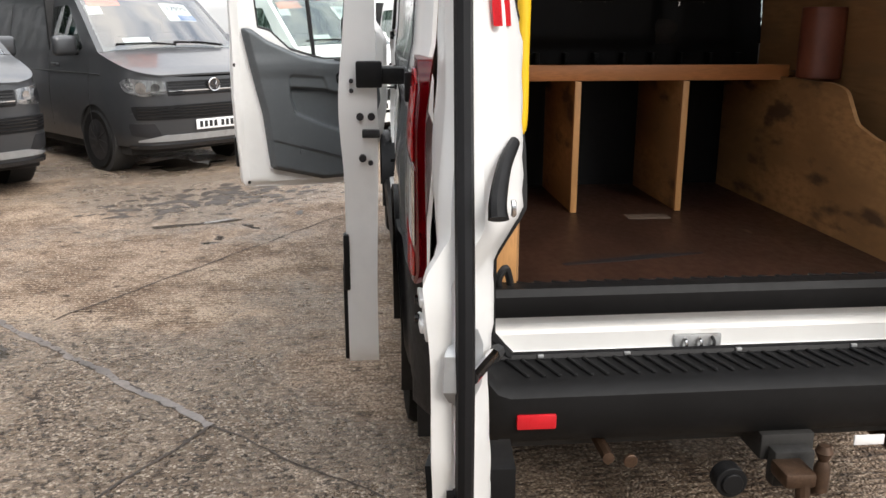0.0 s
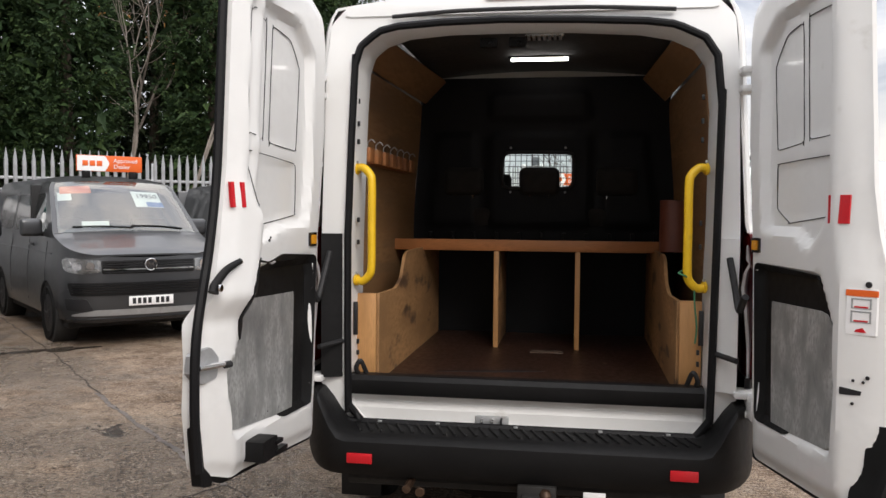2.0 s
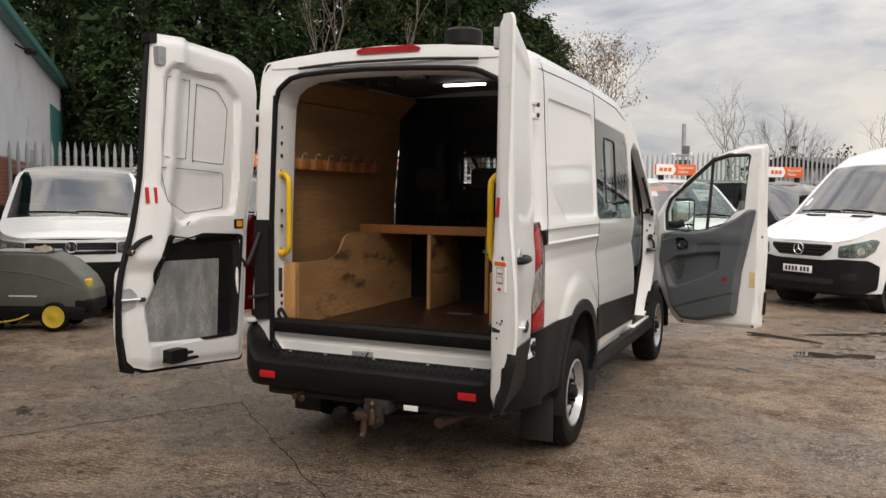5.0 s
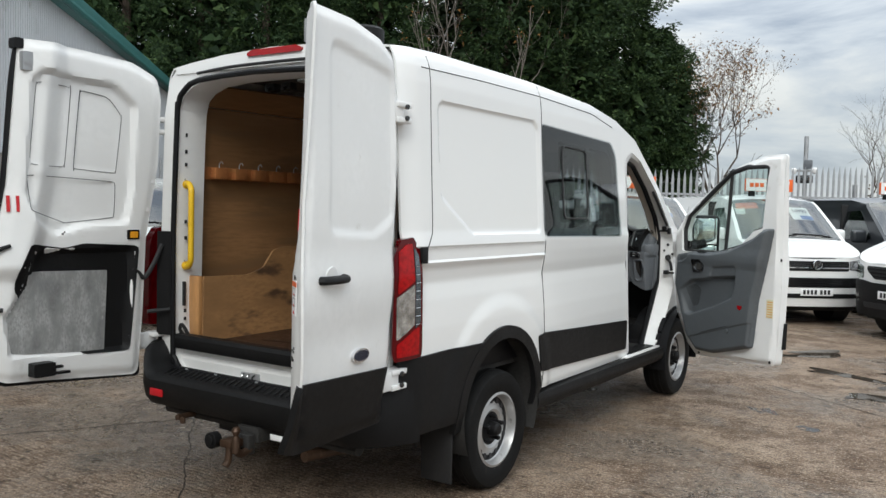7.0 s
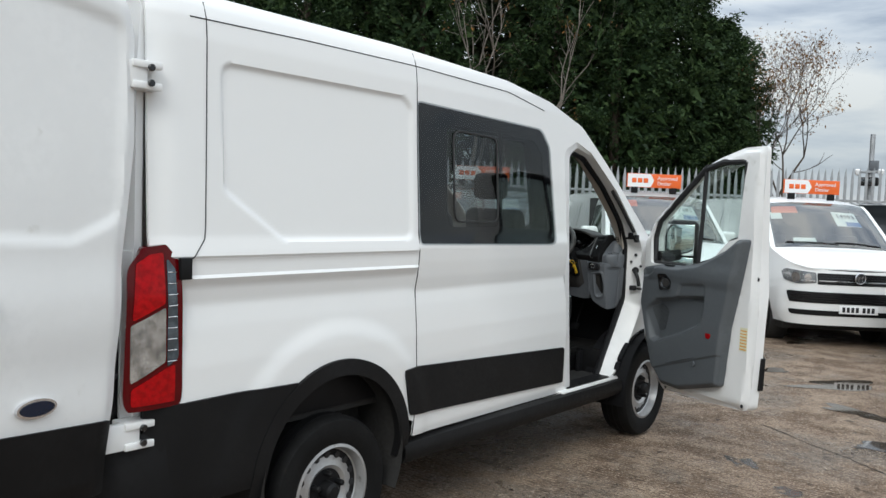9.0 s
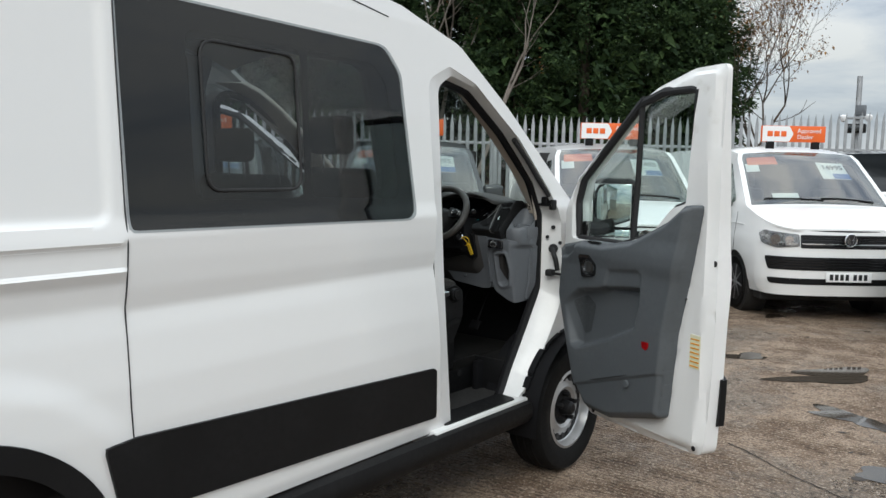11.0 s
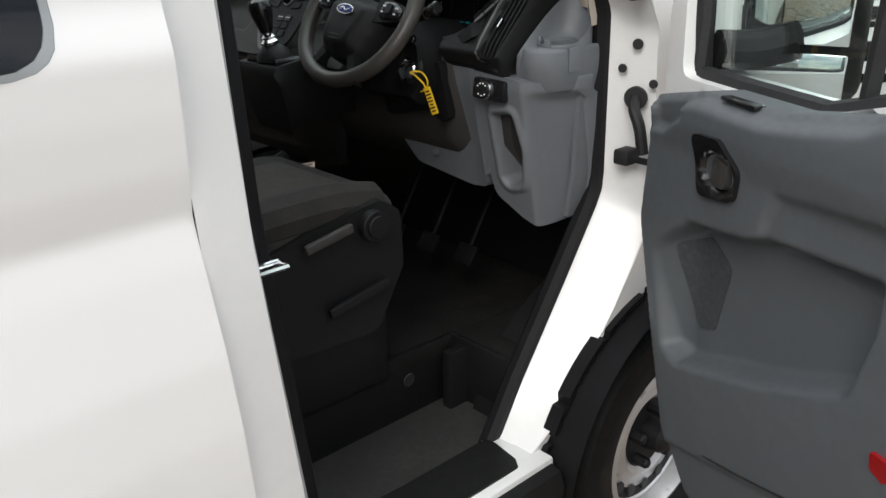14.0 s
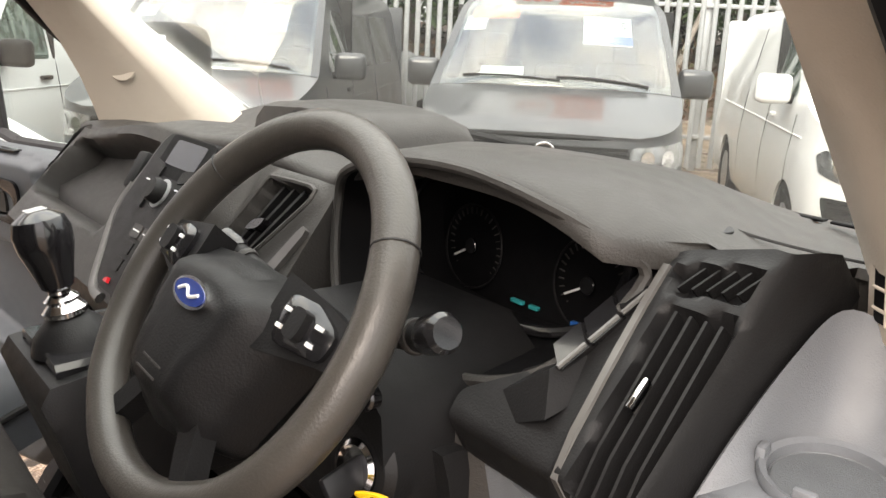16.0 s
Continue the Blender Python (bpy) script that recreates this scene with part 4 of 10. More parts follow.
def rear_y(z):
    return np.interp(z, [0.6, 1.0, 1.5, 2.2, 2.5], [0.215, 0.205, 0.20, 0.205, 0.235])


rear = part("rear_frame", sheet(FRAME, 0.024, lambda u, v: np.stack([u, rear_y(v), v], 1), [OPENING], back=lambda u, v: np.stack([u, rear_y(v) + 0.03, v], 1)), WHITE, van)
ring0 = [(x, float(rear_y(z)), z) for x, z in OPENING]
ring1 = [(x * 0.992, 0.26, 1.5 + (z - 1.5) * 0.994) for x, z in OPENING]
ring2 = [(x * 0.978, 0.30, 1.5 + (z - 1.5) * 0.984) for x, z in OPENING]
ring3 = [(x * 0.978, 0.40, 1.5 + (z - 1.5) * 0.984) for x, z in OPENING]
part("load_door_jamb", loft([ring0, ring1, ring2, ring3], True, False), WHITE_IN, rear)
seal_ring = [(x * 1.004, 0.192, 1.5 + (z - 1.5) * 1.003) for x, z in OPENING]
part("opening_seal", tube(seal_ring[::2], 0.017, 8, closed=True, n=2), SEAL, rear)
part("sill_panel", sheet(rect(-0.76, 0.77, 0.665, 0.80, 0.02), 0.03, lambda u, v: np.stack([u, 0.235 + 0.02 * ramp(v, 0.725, 0.745), v], 1), thick=(0, 0.03, 0)), WHITE_IN, rear)
part("latch_plate", join(box(-0.20, -0.055, 0.222, 0.24, 0.655, 0.705, 0.003)), ZINC, rear)
for lx in (-0.17, -0.125, -0.085):
    part("latch_loop", tube([(lx, 0.225, 0.665), (lx, 0.205, 0.672), (lx, 0.205, 0.69), (lx, 0.225, 0.697)], 0.005, 6), CHROME if lx < -0.1 else RUBBER, rear)
step = part("load_step_cover", loft([[(x, 0.20, 0.785), (x, 0.19, 0.80), (x, 0.19, 0.85), (x, 0.205, 0.87), (x, 0.26, 0.872), (x, 0.37, 0.832), (x, 0.37, 0.79)] for x in (-0.765, -0.75, -0.3, 0.3, 0.75, 0.765)]), BLACK_PLASTIC, rear, "black ribbed plastic load step")
rib = part("step_rib", moved(box(-0.03, 0.03, -0.006, 0.006, -0.003, 0.003, 0.002, 1), pose(-0.70, 0.295, 0.859, -20, 0, -32)), BLACK_PLASTIC, step)
for i in range(1, 27):
    r = rib.copy()
    scene.collection.objects.link(r)
    r.matrix_local = Matrix.Translation((i * 0.054, 0, 0))
part("sill_edge", box(-0.675, 0.675, 0.362, 0.378, 0.82, 0.835, 0.002), mat("worn_white_edge", (0.55, 0.53, 0.50), 0.5, var=0.3, scale=20, dirt=(0.2, 0.15, 0.12), dirt_at=0.58, dscale=18), rear)
for sx in (-1, 1):
    part("gas_hook", join(tube([(sx * 0.70, 0.25, 0.87), (sx * 0.72, 0.22, 0.93), (sx * 0.74, 0.22, 0.90), (sx * 0.735, 0.24, 0.865)], 0.011, 8)), RUBBER, rear)
    ox = 0.02 if sx > 0 else -0.008
    grab = [(sx * 0.745, 0.27, 1.79), (sx * 0.715, 0.262, 1.795), (sx * 0.682, 0.255, 1.765), (sx * 0.672, 0.25, 1.72), (sx * 0.672, 0.25, 1.53), (sx * 0.672, 0.25, 1.36), (sx * 0.682, 0.255, 1.315), (sx * 0.715, 0.262, 1.285), (sx * 0.745, 0.27, 1.29)]
    bar = part("grab_handle", tube([(p[0] + ox, p[1], p[2]) for p in grab], 0.0185, 12, n=4), YELLOW, rear, "yellow coated grab handle")
    for z in (1.79, 1.29):
        part("handle_foot", disc((sx * 0.75 + ox, 0.272, z), (-sx, -0.3, 0), 0.026, 0.012), YELLOW, bar)
        part("handle_bolt", disc((sx * 0.742 + ox, 0.262, z + 0.03), (0, -1, 0), 0.007, 0.006), ZINC, bar)
    part("pillar_plate", box(min(sx * 0.745, sx * 0.765), max(sx * 0.745, sx * 0.765), 0.255, 0.27, 1.04, 1.19, 0.003), DARK_PRINT, rear)
    for z in (1.90, 1.98, 2.08, 1.55, 1.45, 1.0, 0.95):
        part("pillar_slot", box(min(sx * 0.738, sx * 0.75), max(sx * 0.738, sx * 0.75), 0.255, 0.268, z, z + 0.022, 0.002), DARK_PRINT, rear)
    # tail light
    lamp_plan = smooth_line([(sx * 0.988, 0.365, 0), (sx * 0.992, 0.25, 0), (sx * 0.985, 0.15, 0), (sx * 0.955, 0.095, 0), (sx * 0.905, 0.085, 0), (sx * 0.87, 0.10, 0)], 5)
    lens = np.cumsum([0] + [(b - a).length for a, b in zip(lamp_plan, lamp_plan[1:])])

    def lamp_at(u, v, off, plan=lamp_plan, run=lens, sgn=sx):
        x = np.interp(u * run[-1], run, [p.x for p in plan])
        y = np.interp(u * run[-1], run, [p.y for p in plan])
        g = np.interp(u, [0, 0.45, 0.75, 1], [0, 0.15, 0.8, 1.0])
        return np.stack([x + sgn * off * (1 - g) - sgn * 0.02 * ramp(v, 1.3, 1.55), y - off * g, v], 1)

    lamp_out = fillet([(0.02, 0.915), (0.62, 0.915), (0.67, 0.95), (0.64, 1.44), (0.48, 1.52), (0.22, 1.53), (0.05, 1.46)], 0.06)
    lamp = part("tail_light", sheet(lamp_out, 0.03, lambda u, v: lamp_at(u, v, 0.004), back=lambda u, v: lamp_at(u, v, -0.05)), LAMP_EDGE, rear, "red and clear tail light")
    for pts, m in (([(0.235, 1.09), (0.60, 1.02), (0.605, 1.235), (0.245, 1.295)], CLEAR_LENS), ([(0.085, 1.10), (0.215, 1.07), (0.225, 1.48), (0.13, 1.44)], SKY_TINT_LENS), ([(0.25, 1.31), (0.59, 1.25), (0.55, 1.46), (0.40, 1.495), (0.26, 1.50)], DEEP_RED), ([(0.12, 0.935), (0.59, 0.935), (0.59, 1.0), (0.22, 1.065), (0.12, 1.075)], DEEP_RED)):
        part("lens", sheet(fillet(pts, 0.012), 0.02, lambda u, v: lamp_at(u, v, 0.009), back=lambda u, v: lamp_at(u, v, 0.0)), m, lamp)
    for k in range(9):
        z = 1.09 + k * 0.042
        part("lens_rib", tube([tuple(lamp_at(np.array([u]), np.array([z]), 0.0098)[0]) for u in (0.11, 0.16, 0.215)], 0.0013, 5), CHROME, lamp)
    part("lamp_backing", loft([[(sx * 0.80, 0.20, z), (sx * 0.885, 0.16, z), (sx * 0.885, 0.24, z), (sx * 0.80, 0.24, z)] for z in (0.86, 1.0, 1.3, 1.50)]), BLACK_PLASTIC if sx < 0 else WHITE_IN, rear)
    part("door_cable", tube([(sx * 0.85, 0.17, 1.42), (sx * 0.865, 0.12, 1.30), (sx * 0.87, 0.06, 1.22), (sx * 0.875, 0.02, 1.25), (sx * 0.88, -0.02, 1.28)], 0.014, 8), RUBBER, rear)
    part("check_arm", tube([(sx * 0.80, 0.20, 1.02), (sx * 0.87, 0.08, 1.01)], 0.012, 8), RUBBER, rear)
    for z in (2.147, 0.82):
        hinge = part("door_hinge", join(box(min(sx * 0.875, sx * 0.975), max(sx * 0.875, sx * 0.975), 0.135, 0.255, z - 0.052, z - 0.024, 0.006), box(min(sx * 0.875, sx * 0.975), max(sx * 0.875, sx * 0.975), 0.135, 0.255, z + 0.024, z + 0.052, 0.006), box(min(sx * 0.925, sx * 0.965), max(sx * 0.925, sx * 0.965), 0.06, 0.20, z - 0.05, z + 0.05, 0.008)), WHITE_IN, rear)
        for k in (-0.028, 0.028):
            part("hinge_bolt", disc((sx * 0.972, 0.205, z + k), (sx, 0, 0), 0.013, 0.014), BLACK_GLOSS, hinge)
part("brake_light", sheet(fillet([(-0.17, 2.515), (0.24, 2.515), (0.25, 2.535), (0.2, 2.552), (-0.14, 2.552), (-0.18, 2.535)], 0.008), 0.012, lambda u, v: np.stack([u, 0.215 + 0.15 * (v - 2.5), v], 1), thick=(0, 0.06, 0)), RED_LENS, rear)
part("roof_gap", tube([(-0.58, 0.205, 2.447), (-0.3, 0.20, 2.463), (0, 0.20, 2.466), (0.3, 0.20, 2.463), (0.62, 0.205, 2.447)], 0.009, 6), RUBBER, rear)
part("rear_header", sheet(fillet([(-0.80, 2.455), (0.80, 2.455), (0.80, 2.495), (0.4, 2.545), (0.0, 2.56), (-0.4, 2.545), (-0.80, 2.495)], 0.02), 0.03, lambda u, v: np.stack([u, 0.222 + 0.2 * np.maximum(0, v - 2.47), v], 1), thick=(0, 0.06, 0)), WHITE, rear)
fan = part("roof_vent", lathe([(0.0, 0.125), (0.10, 0.12), (0.118, 0.105), (0.118, 0.03), (0.10, 0.02), (0.10, 0.0)], (0.365, 0.60, 2.575), (0, 0, 1), 32), BLACK_PLASTIC, van, "round black roof vent")

# rear bumper with its tread
BUMP = [(0.225, 0.668), (0.06, 0.655), (0.015, 0.645), (-0.005, 0.625), (-0.008, 0.585), (0.008, 0.515), (0.045, 0.47), (0.21, 0.47)]
rings = []
for x in np.concatenate([np.linspace(-0.985, -0.70, 9), np.linspace(-0.6, 0.6, 7), np.linspace(0.70, 0.985, 9)]):
    k = max(0.0, (abs(x) - 0.72) / 0.265)
    dy, dz = 0.30 * k ** 2.6, 0.17 * ramp(k, 0.1, 0.7)
    rings.append([(x, min(0.36, y + dy), z + (dz if z > 0.6 else 0)) for y, z in BUMP])
bumper = part("rear_bumper", loft(rings), BLACK_PLASTIC, van, "black plastic rear step bumper")
rib = part("tread_rib", moved(box(-0.006, 0.006, -0.058, 0.058, -0.004, 0.006, 0.003, 1), pose(-0.70, 0.115, 0.662, 5, 0, 24)), BLACK_PLASTIC, bumper)
for i in range(1, 32):
    r = rib.copy()
    scene.collection.objects.link(r)
    r.matrix_local = Matrix.Translation((i * 0.0455, 0, 0))
for x in (-0.665, 0.665):
    part("reflector", box(x - 0.055, x + 0.055, -0.014, 0.0, 0.535, 0.578, 0.004), RED_TAPE, bumper)
for x in (-0.62, -0.36, -0.02, 0.34, 0.62):
    part("bumper_clip", box(x - 0.009, x + 0.009, 0.17, 0.18, 0.668, 0.678, 0.002), ZINC, bumper)


# ---- a rear door, in its own plane: u from the hinge to the free edge, v up, w outwards ----
def rear_door(H, d, out, outline, name, inner_grp, black, alu, clad, deep=0.068, tuck=0.0, slant=0.0, strip=None):
    d = Vector((*d, 0)).normalized()
    n = Vector((d.y, -d.x, 0))
    if n.x * out < 0:
        n = -n
    H = Vector((*H, 0))

    def at(u, v, w):
        u, v, w = np.broadcast_arrays(np.asarray(u, float), np.asarray(v, float), np.asarray(w, float))
        return np.stack([H.x + d.x * u + n.x * w, H.y + d.y * u + n.y * w, v], -1)

    o = np.asarray(outline, float)
    recess, panels, low = inner_grp
    emb = fillet([(0.06, 2.33), (0.10, 1.62), (0.30, 1.535), (o[:, 0].max() * 0.74, 1.555), (o[:, 0].max() * 0.69, 2.40)], 0.08)

    def bevel(u, v):
        """The inner face slants back over its last hand's width to the free edge."""
        if strip:
            heights, folds, ends, rise = strip
            a, b = np.interp(v, heights, folds), np.interp(v, heights, ends)
            return np.interp(v, heights, rise) * np.clip((u - a) / (b - a), 0, 1)
        e = np.interp(v, [0.7, 0.95, 1.2, 1.48, 1.75, 2.3, 2.55], [1.09, 1.105, 1.085, 1.0, 0.945, 0.90, 0.875])
        return slant * (np.clip((u - e + 0.17) / 0.17, 0, 1) - np.interp(v, [1.235, 1.31], [0.20, 0.93]) * ramp(u, e - 0.30, e - 0.17))

    def w_in(u, v):
        x = bevel(u, v) + 0.034 * ramp(-sdf(recess, u, v), 0, 0.035) + 0.032 * ramp(-sdf(low, u, v), 0, 0.03)
        for q in panels:
            s = sdf(q, u, v)
            x = x + 0.005 * ramp(-s, -0.002, 0.012)
        e = sdf(o, u, v)
        return x + 0.016 * ramp(e, -0.05, -0.012)

    def w_out(u, v):
        e = sdf(o, u, v)
        x = deep - tuck * (ramp(v, 1.45, 2.5) + 1.3 * ramp(-v, -0.98, -0.66)) - 0.02 * ramp(e, -0.05, 0.0) - 0.012 * ramp(-sdf(emb, u, v), 0, 0.03)
        x = x + 0.014 * ramp(-np.abs(v - 1.30), -0.22, -0.02) - 0.01 * ramp(v, 1.7, 2.5)
        return np.maximum(x, w_in(u, v) + 0.014) if strip else x + np.maximum(0, bevel(u, v))

    door = part(name, sheet(o, 0.018, lambda u, v: at(u, v, w_in(u, v)), back=lambda u, v: at(u, v, w_out(u, v))), WHITE_IN, van, "white rear door swung open")
    # thin dark lines draw the shade along the step of each pressing
    for q in panels:
        part("pressing_shade_line", tube([tuple(at(u, v, w_in(np.array([u]), np.array([v]))[0] - 0.0005)) for u, v in q[::2]], 0.0018, 5, closed=True, n=2), RUBBER, door)
    part("black_trim", sheet(black, 0.03, lambda u, v: at(u, v, w_in(u, v) - 0.006), back=lambda u, v: at(u, v, w_in(u, v) + 0.01)), BLACK_PLASTIC, door, "black plastic inner trim")
    part("kick_plate", sheet(alu, 0.05, lambda u, v: at(u, v, 0.016), back=lambda u, v: at(u, v, 0.020)), ALU, door, "scuffed bare aluminium sheet")
    part("lower_cladding", sheet(clad, 0.03, lambda u, v: at(u, v, w_out(u, v) + 0.010), back=lambda u, v: at(u, v, w_out(u, v) - 0.02)), BLACK_PLASTIC, door)
    return door, at, w_in, w_out


L_OUT = fillet([(0.15, 0.635), (0.93, 0.695), (1.055, 0.74), (1.08, 0.95), (1.06, 1.2), (0.978, 1.48), (0.925, 1.75), (0.88, 2.30), (0.86, 2.53), (0.55, 2.525), (0.20, 2.50), (0.03, 2.43), (0.0, 2.30), (0.02, 1.9), (0.10, 1.45), (0.12, 1.0)],
               [0.05, 0.05, 0.05, 0.1, 0.15, 0.15, 0.1, 0.1, 0.03, 0.2, 0.12, 0.08, 0.08, 0.2, 0.2, 0.1])
L_REC = fillet([(0.22, 1.53), (0.50, 1.52), (0.66, 1.47), (0.80, 1.56), (0.86, 1.70), (0.82, 2.32), (0.76, 2.39), (0.30, 2.36), (0.16, 2.25), (0.18, 1.75)], 0.06)
L_PAN = [fillet([(0.60, 1.86), (0.82, 1.865), (0.78, 2.31), (0.56, 2.31)], 0.035), fillet([(0.29, 1.84), (0.55, 1.855), (0.51, 2.30), (0.34, 2.28), (0.25, 2.18)], [0.03, 0.03, 0.03, 0.1, 0.1]), fillet([(0.30, 1.58), (0.60, 1.55), (0.83, 1.62), (0.83, 1.81), (0.29, 1.79)], 0.04)]
L_LOW = fillet([(0.22, 0.78), (0.93, 0.82), (0.96, 1.05), (0.86, 1.20), (0.80, 1.40), (0.17, 1.42)], 0.04)
L_BLK = fillet([(0.215, 0.79), (0.50, 0.80), (0.90, 1.18), (0.89, 1.30), (0.83, 1.44), (0.62, 1.41), (0.50, 1.435), (0.155, 1.415)], 0.03)
L_ALU = fillet([(0.37, 0.80), (0.945, 0.85), (0.915, 1.20), (0.86, 1.215), (0.79, 1.285), (0.35, 1.275)], 0.006)
L_CLAD = fillet([(0.13, 0.62), (0.94, 0.675), (1.03, 0.72), (1.05, 0.93), (0.14, 0.91)], 0.03)
ld, l_at, l_in, l_out = rear_door((-0.855, 0.17), (-0.07, -1.03), -1, L_OUT, "rear_door", (L_REC, L_PAN, L_LOW), L_BLK, L_ALU, L_CLAD, slant=0.07)
R_STRIP = ([0.69, 0.80, 0.98, 1.07, 1.25, 1.40, 1.55, 1.69, 2.0, 2.45], [0.83, 0.83, 0.83, 0.83, 0.83, 0.825, 0.79, 0.772, 0.765, 0.75], [0.92, 0.93, 0.95, 0.95, 0.945, 0.925, 0.895, 0.875, 0.845, 0.81], [0.03, 0.07, 0.108, 0.112, 0.105, 0.088, 0.07, 0.058, 0.06, 0.058])
R_OUT = fillet([(0.14, 0.64), (0.80, 0.672), (0.865, 0.70), (0.945, 0.95), (0.952, 1.07), (0.945, 1.25), (0.925, 1.40), (0.893, 1.55), (0.876, 1.69), (0.846, 2.0), (0.812, 2.45), (0.80, 2.51), (0.45, 2.51), (0.18, 2.47), (0.045, 2.40), (0.02, 2.28), (0.03, 1.9), (0.09, 1.45), (0.11, 1.0)],
               [0.05, 0.03, 0.03, 0.04, 0.04, 0.1, 0.06, 0.06, 0.08, 0.1, 0.03, 0.03, 0.2, 0.12, 0.08, 0.08, 0.2, 0.2, 0.1])
R_REC = fillet([(0.20, 1.53), (0.48, 1.52), (0.60, 1.47), (0.68, 1.54), (0.745, 1.62), (0.725, 2.30), (0.66, 2.37), (0.30, 2.34), (0.15, 2.24), (0.17, 1.75)], 0.05)
R_PAN = [fillet([(0.52, 1.86), (0.72, 1.865), (0.69, 2.29), (0.49, 2.29)], 0.03), fillet([(0.26, 1.84), (0.48, 1.855), (0.45, 2.28), (0.32, 2.26), (0.22, 2.16)], [0.03, 0.03, 0.03, 0.08, 0.1]), fillet([(0.27, 1.62), (0.38, 1.57), (0.72, 1.60), (0.72, 1.80), (0.26, 1.79)], 0.035)]
R_LOW = fillet([(0.20, 0.79), (0.79, 0.82), (0.80, 1.05), (0.785, 1.26), (0.69, 1.41), (0.16, 1.42)], 0.04)
R_BLK = fillet([(0.195, 0.80), (0.45, 0.81), (0.76, 1.24), (0.69, 1.40), (0.155, 1.415)], 0.03)
R_ALU = fillet([(0.30, 0.81), (0.775, 0.84), (0.765, 1.24), (0.71, 1.285), (0.28, 1.275)], 0.006)
R_CLAD = fillet([(0.125, 0.63), (0.86, 0.66), (0.985, 0.695), (0.965, 0.965), (0.125, 0.91)], 0.02)
rd, r_at, r_in, r_out = rear_door((0.892, 0.17), (0.148, -0.82), 1, R_OUT, "rear_door", (R_REC, R_PAN, R_LOW), R_BLK, R_ALU, R_CLAD, 0.098, 0.030, strip=R_STRIP)


def r_strip(u, v, w):
    """A point over the slanted strip along the free edge of the right door."""
    u, v = np.asarray(u, float), np.asarray(v, float)
    a, b = np.interp(v, R_STRIP[0], R_STRIP[1]), np.interp(v, R_STRIP[0], R_STRIP[2])
    return r_at(u, v, w + np.interp(v, R_STRIP[0], R_STRIP[3]) * np.clip((u - a) / (b - a), 0, 1))


def on_door(at, pts, w0, w1):
    """A block of that outline between two depths of a door."""
    return sheet(np.asarray(pts, float), 0.02, lambda u, v: at(u, v, w0), back=lambda u, v: at(u, v, w1))


# rubber edge, catches, reflectors and stickers of the left door
edge_l = [(0.865, 2.52), (0.90, 2.30), (0.945, 1.75), (1.0, 1.48), (1.085, 1.2), (1.10, 0.95), (1.08, 0.75)]
part("edge_seal", tube([tuple(l_at(u - 0.012, v, 0.042)) for u, v in edge_l], 0.017, 8, flat=0.8), SEAL, ld, "black rubber edge seal")
part("edge_foot", on_door(l_at, fillet([(0.99, 0.68), (1.06, 0.70), (1.09, 0.90), (1.065, 0.90), (1.042, 0.76), (0.99, 0.715)], 0.01), 0.035, 0.07), BLACK_PLASTIC, ld)


def l_strip(u, v, w):
    """A point over the slanted strip along the free edge of the left door."""
    u, v = np.asarray(u, float), np.asarray(v, float)
    e = np.interp(v, [0.7, 0.95, 1.2, 1.48, 1.75, 2.3, 2.55], [1.09, 1.105, 1.085, 1.0, 0.945, 0.90, 0.875])
    return l_at(u, v, w + 0.07 * (np.clip((u - e + 0.17) / 0.17, 0, 1) - np.interp(v, [1.235, 1.31], [0.20, 0.93])))


for at, dr, uh, s in ((l_at, ld, 0.0, 1), (r_at, rd, 0.0, -1)):
    over = l_strip if s > 0 else r_strip
    for u0, u1 in ((0.880, 0.893), (0.922, 0.935)) if s > 0 else ((0.745, 0.752), (0.797, 0.827)):
        part("red_strip", on_door(over, rect(u0, u1, 1.61 if s > 0 else 1.575, 1.695 if s > 0 else 1.665), -0.004, 0.006), RED_TAPE, dr)
    yu = 0.195 if s > 0 else 0.165
    part("marker_frame", on_door(at, rect(yu - 0.04, yu + 0.04, 1.452, 1.51, 0.004), -0.006, 0.02), BLACK_GLOSS, dr)
    part("marker_lamp", on_door(at, rect(yu - 0.028, yu + 0.022, 1.462, 1.50, 0.004), -0.010, 0.01), AMBER, dr)
    for k in range(9):
        v = 1.62 + k * 0.085
        part("trim_clip", on_door(at, rect(0.055 + 0.03 * (k < 2), 0.08 + 0.03 * (k < 2), v, v + 0.022, 0.003), 0.006, 0.022), WHITE_PRINT, dr)
    top = 0.84 if s > 0 else 0.70
    lock = part("top_catch", on_door(at, rect(top - 0.035, top + 0.02, 2.36, 2.46, 0.006), -0.03, 0.03), ZINC, dr, "zinc top catch")
    if s > 0:
        part("catch_cap", on_door(at, rect(top - 0.0, top + 0.05, 2.475, 2.53, 0.008), 0.0, 0.065), BLACK_PLASTIC, lock)
handle = part("release_lever", tube([tuple(l_strip(u, v, -0.012)) for u, v in ((1.055, 1.335), (1.040, 1.360), (0.990, 1.405), (0.930, 1.432))], (0.019, 0.010), 10, flat=0.8), BLACK_PLASTIC, ld, "black release lever")
part("lever_bolt", disc(tuple(l_strip(1.047, 1.350, -0.030)), tuple(-(Vector(l_at(0, 0, 1)) - Vector(l_at(0, 0, 0)))), 0.013, 0.008), CHROME, handle)
catch = part("latch_plate", on_door(l_strip, fillet([(1.0, 1.05), (1.06, 1.035), (1.095, 1.075), (1.085, 1.135), (1.02, 1.155), (0.99, 1.115)], 0.012), -0.006, 0.02), ZINC, ld, "steel latch plate")
part("latch_pin", tube([tuple(l_strip(u, 1.093, -0.02)) for u in (1.08, 1.04, 0.985)], 0.010, 8), CHROME, catch)
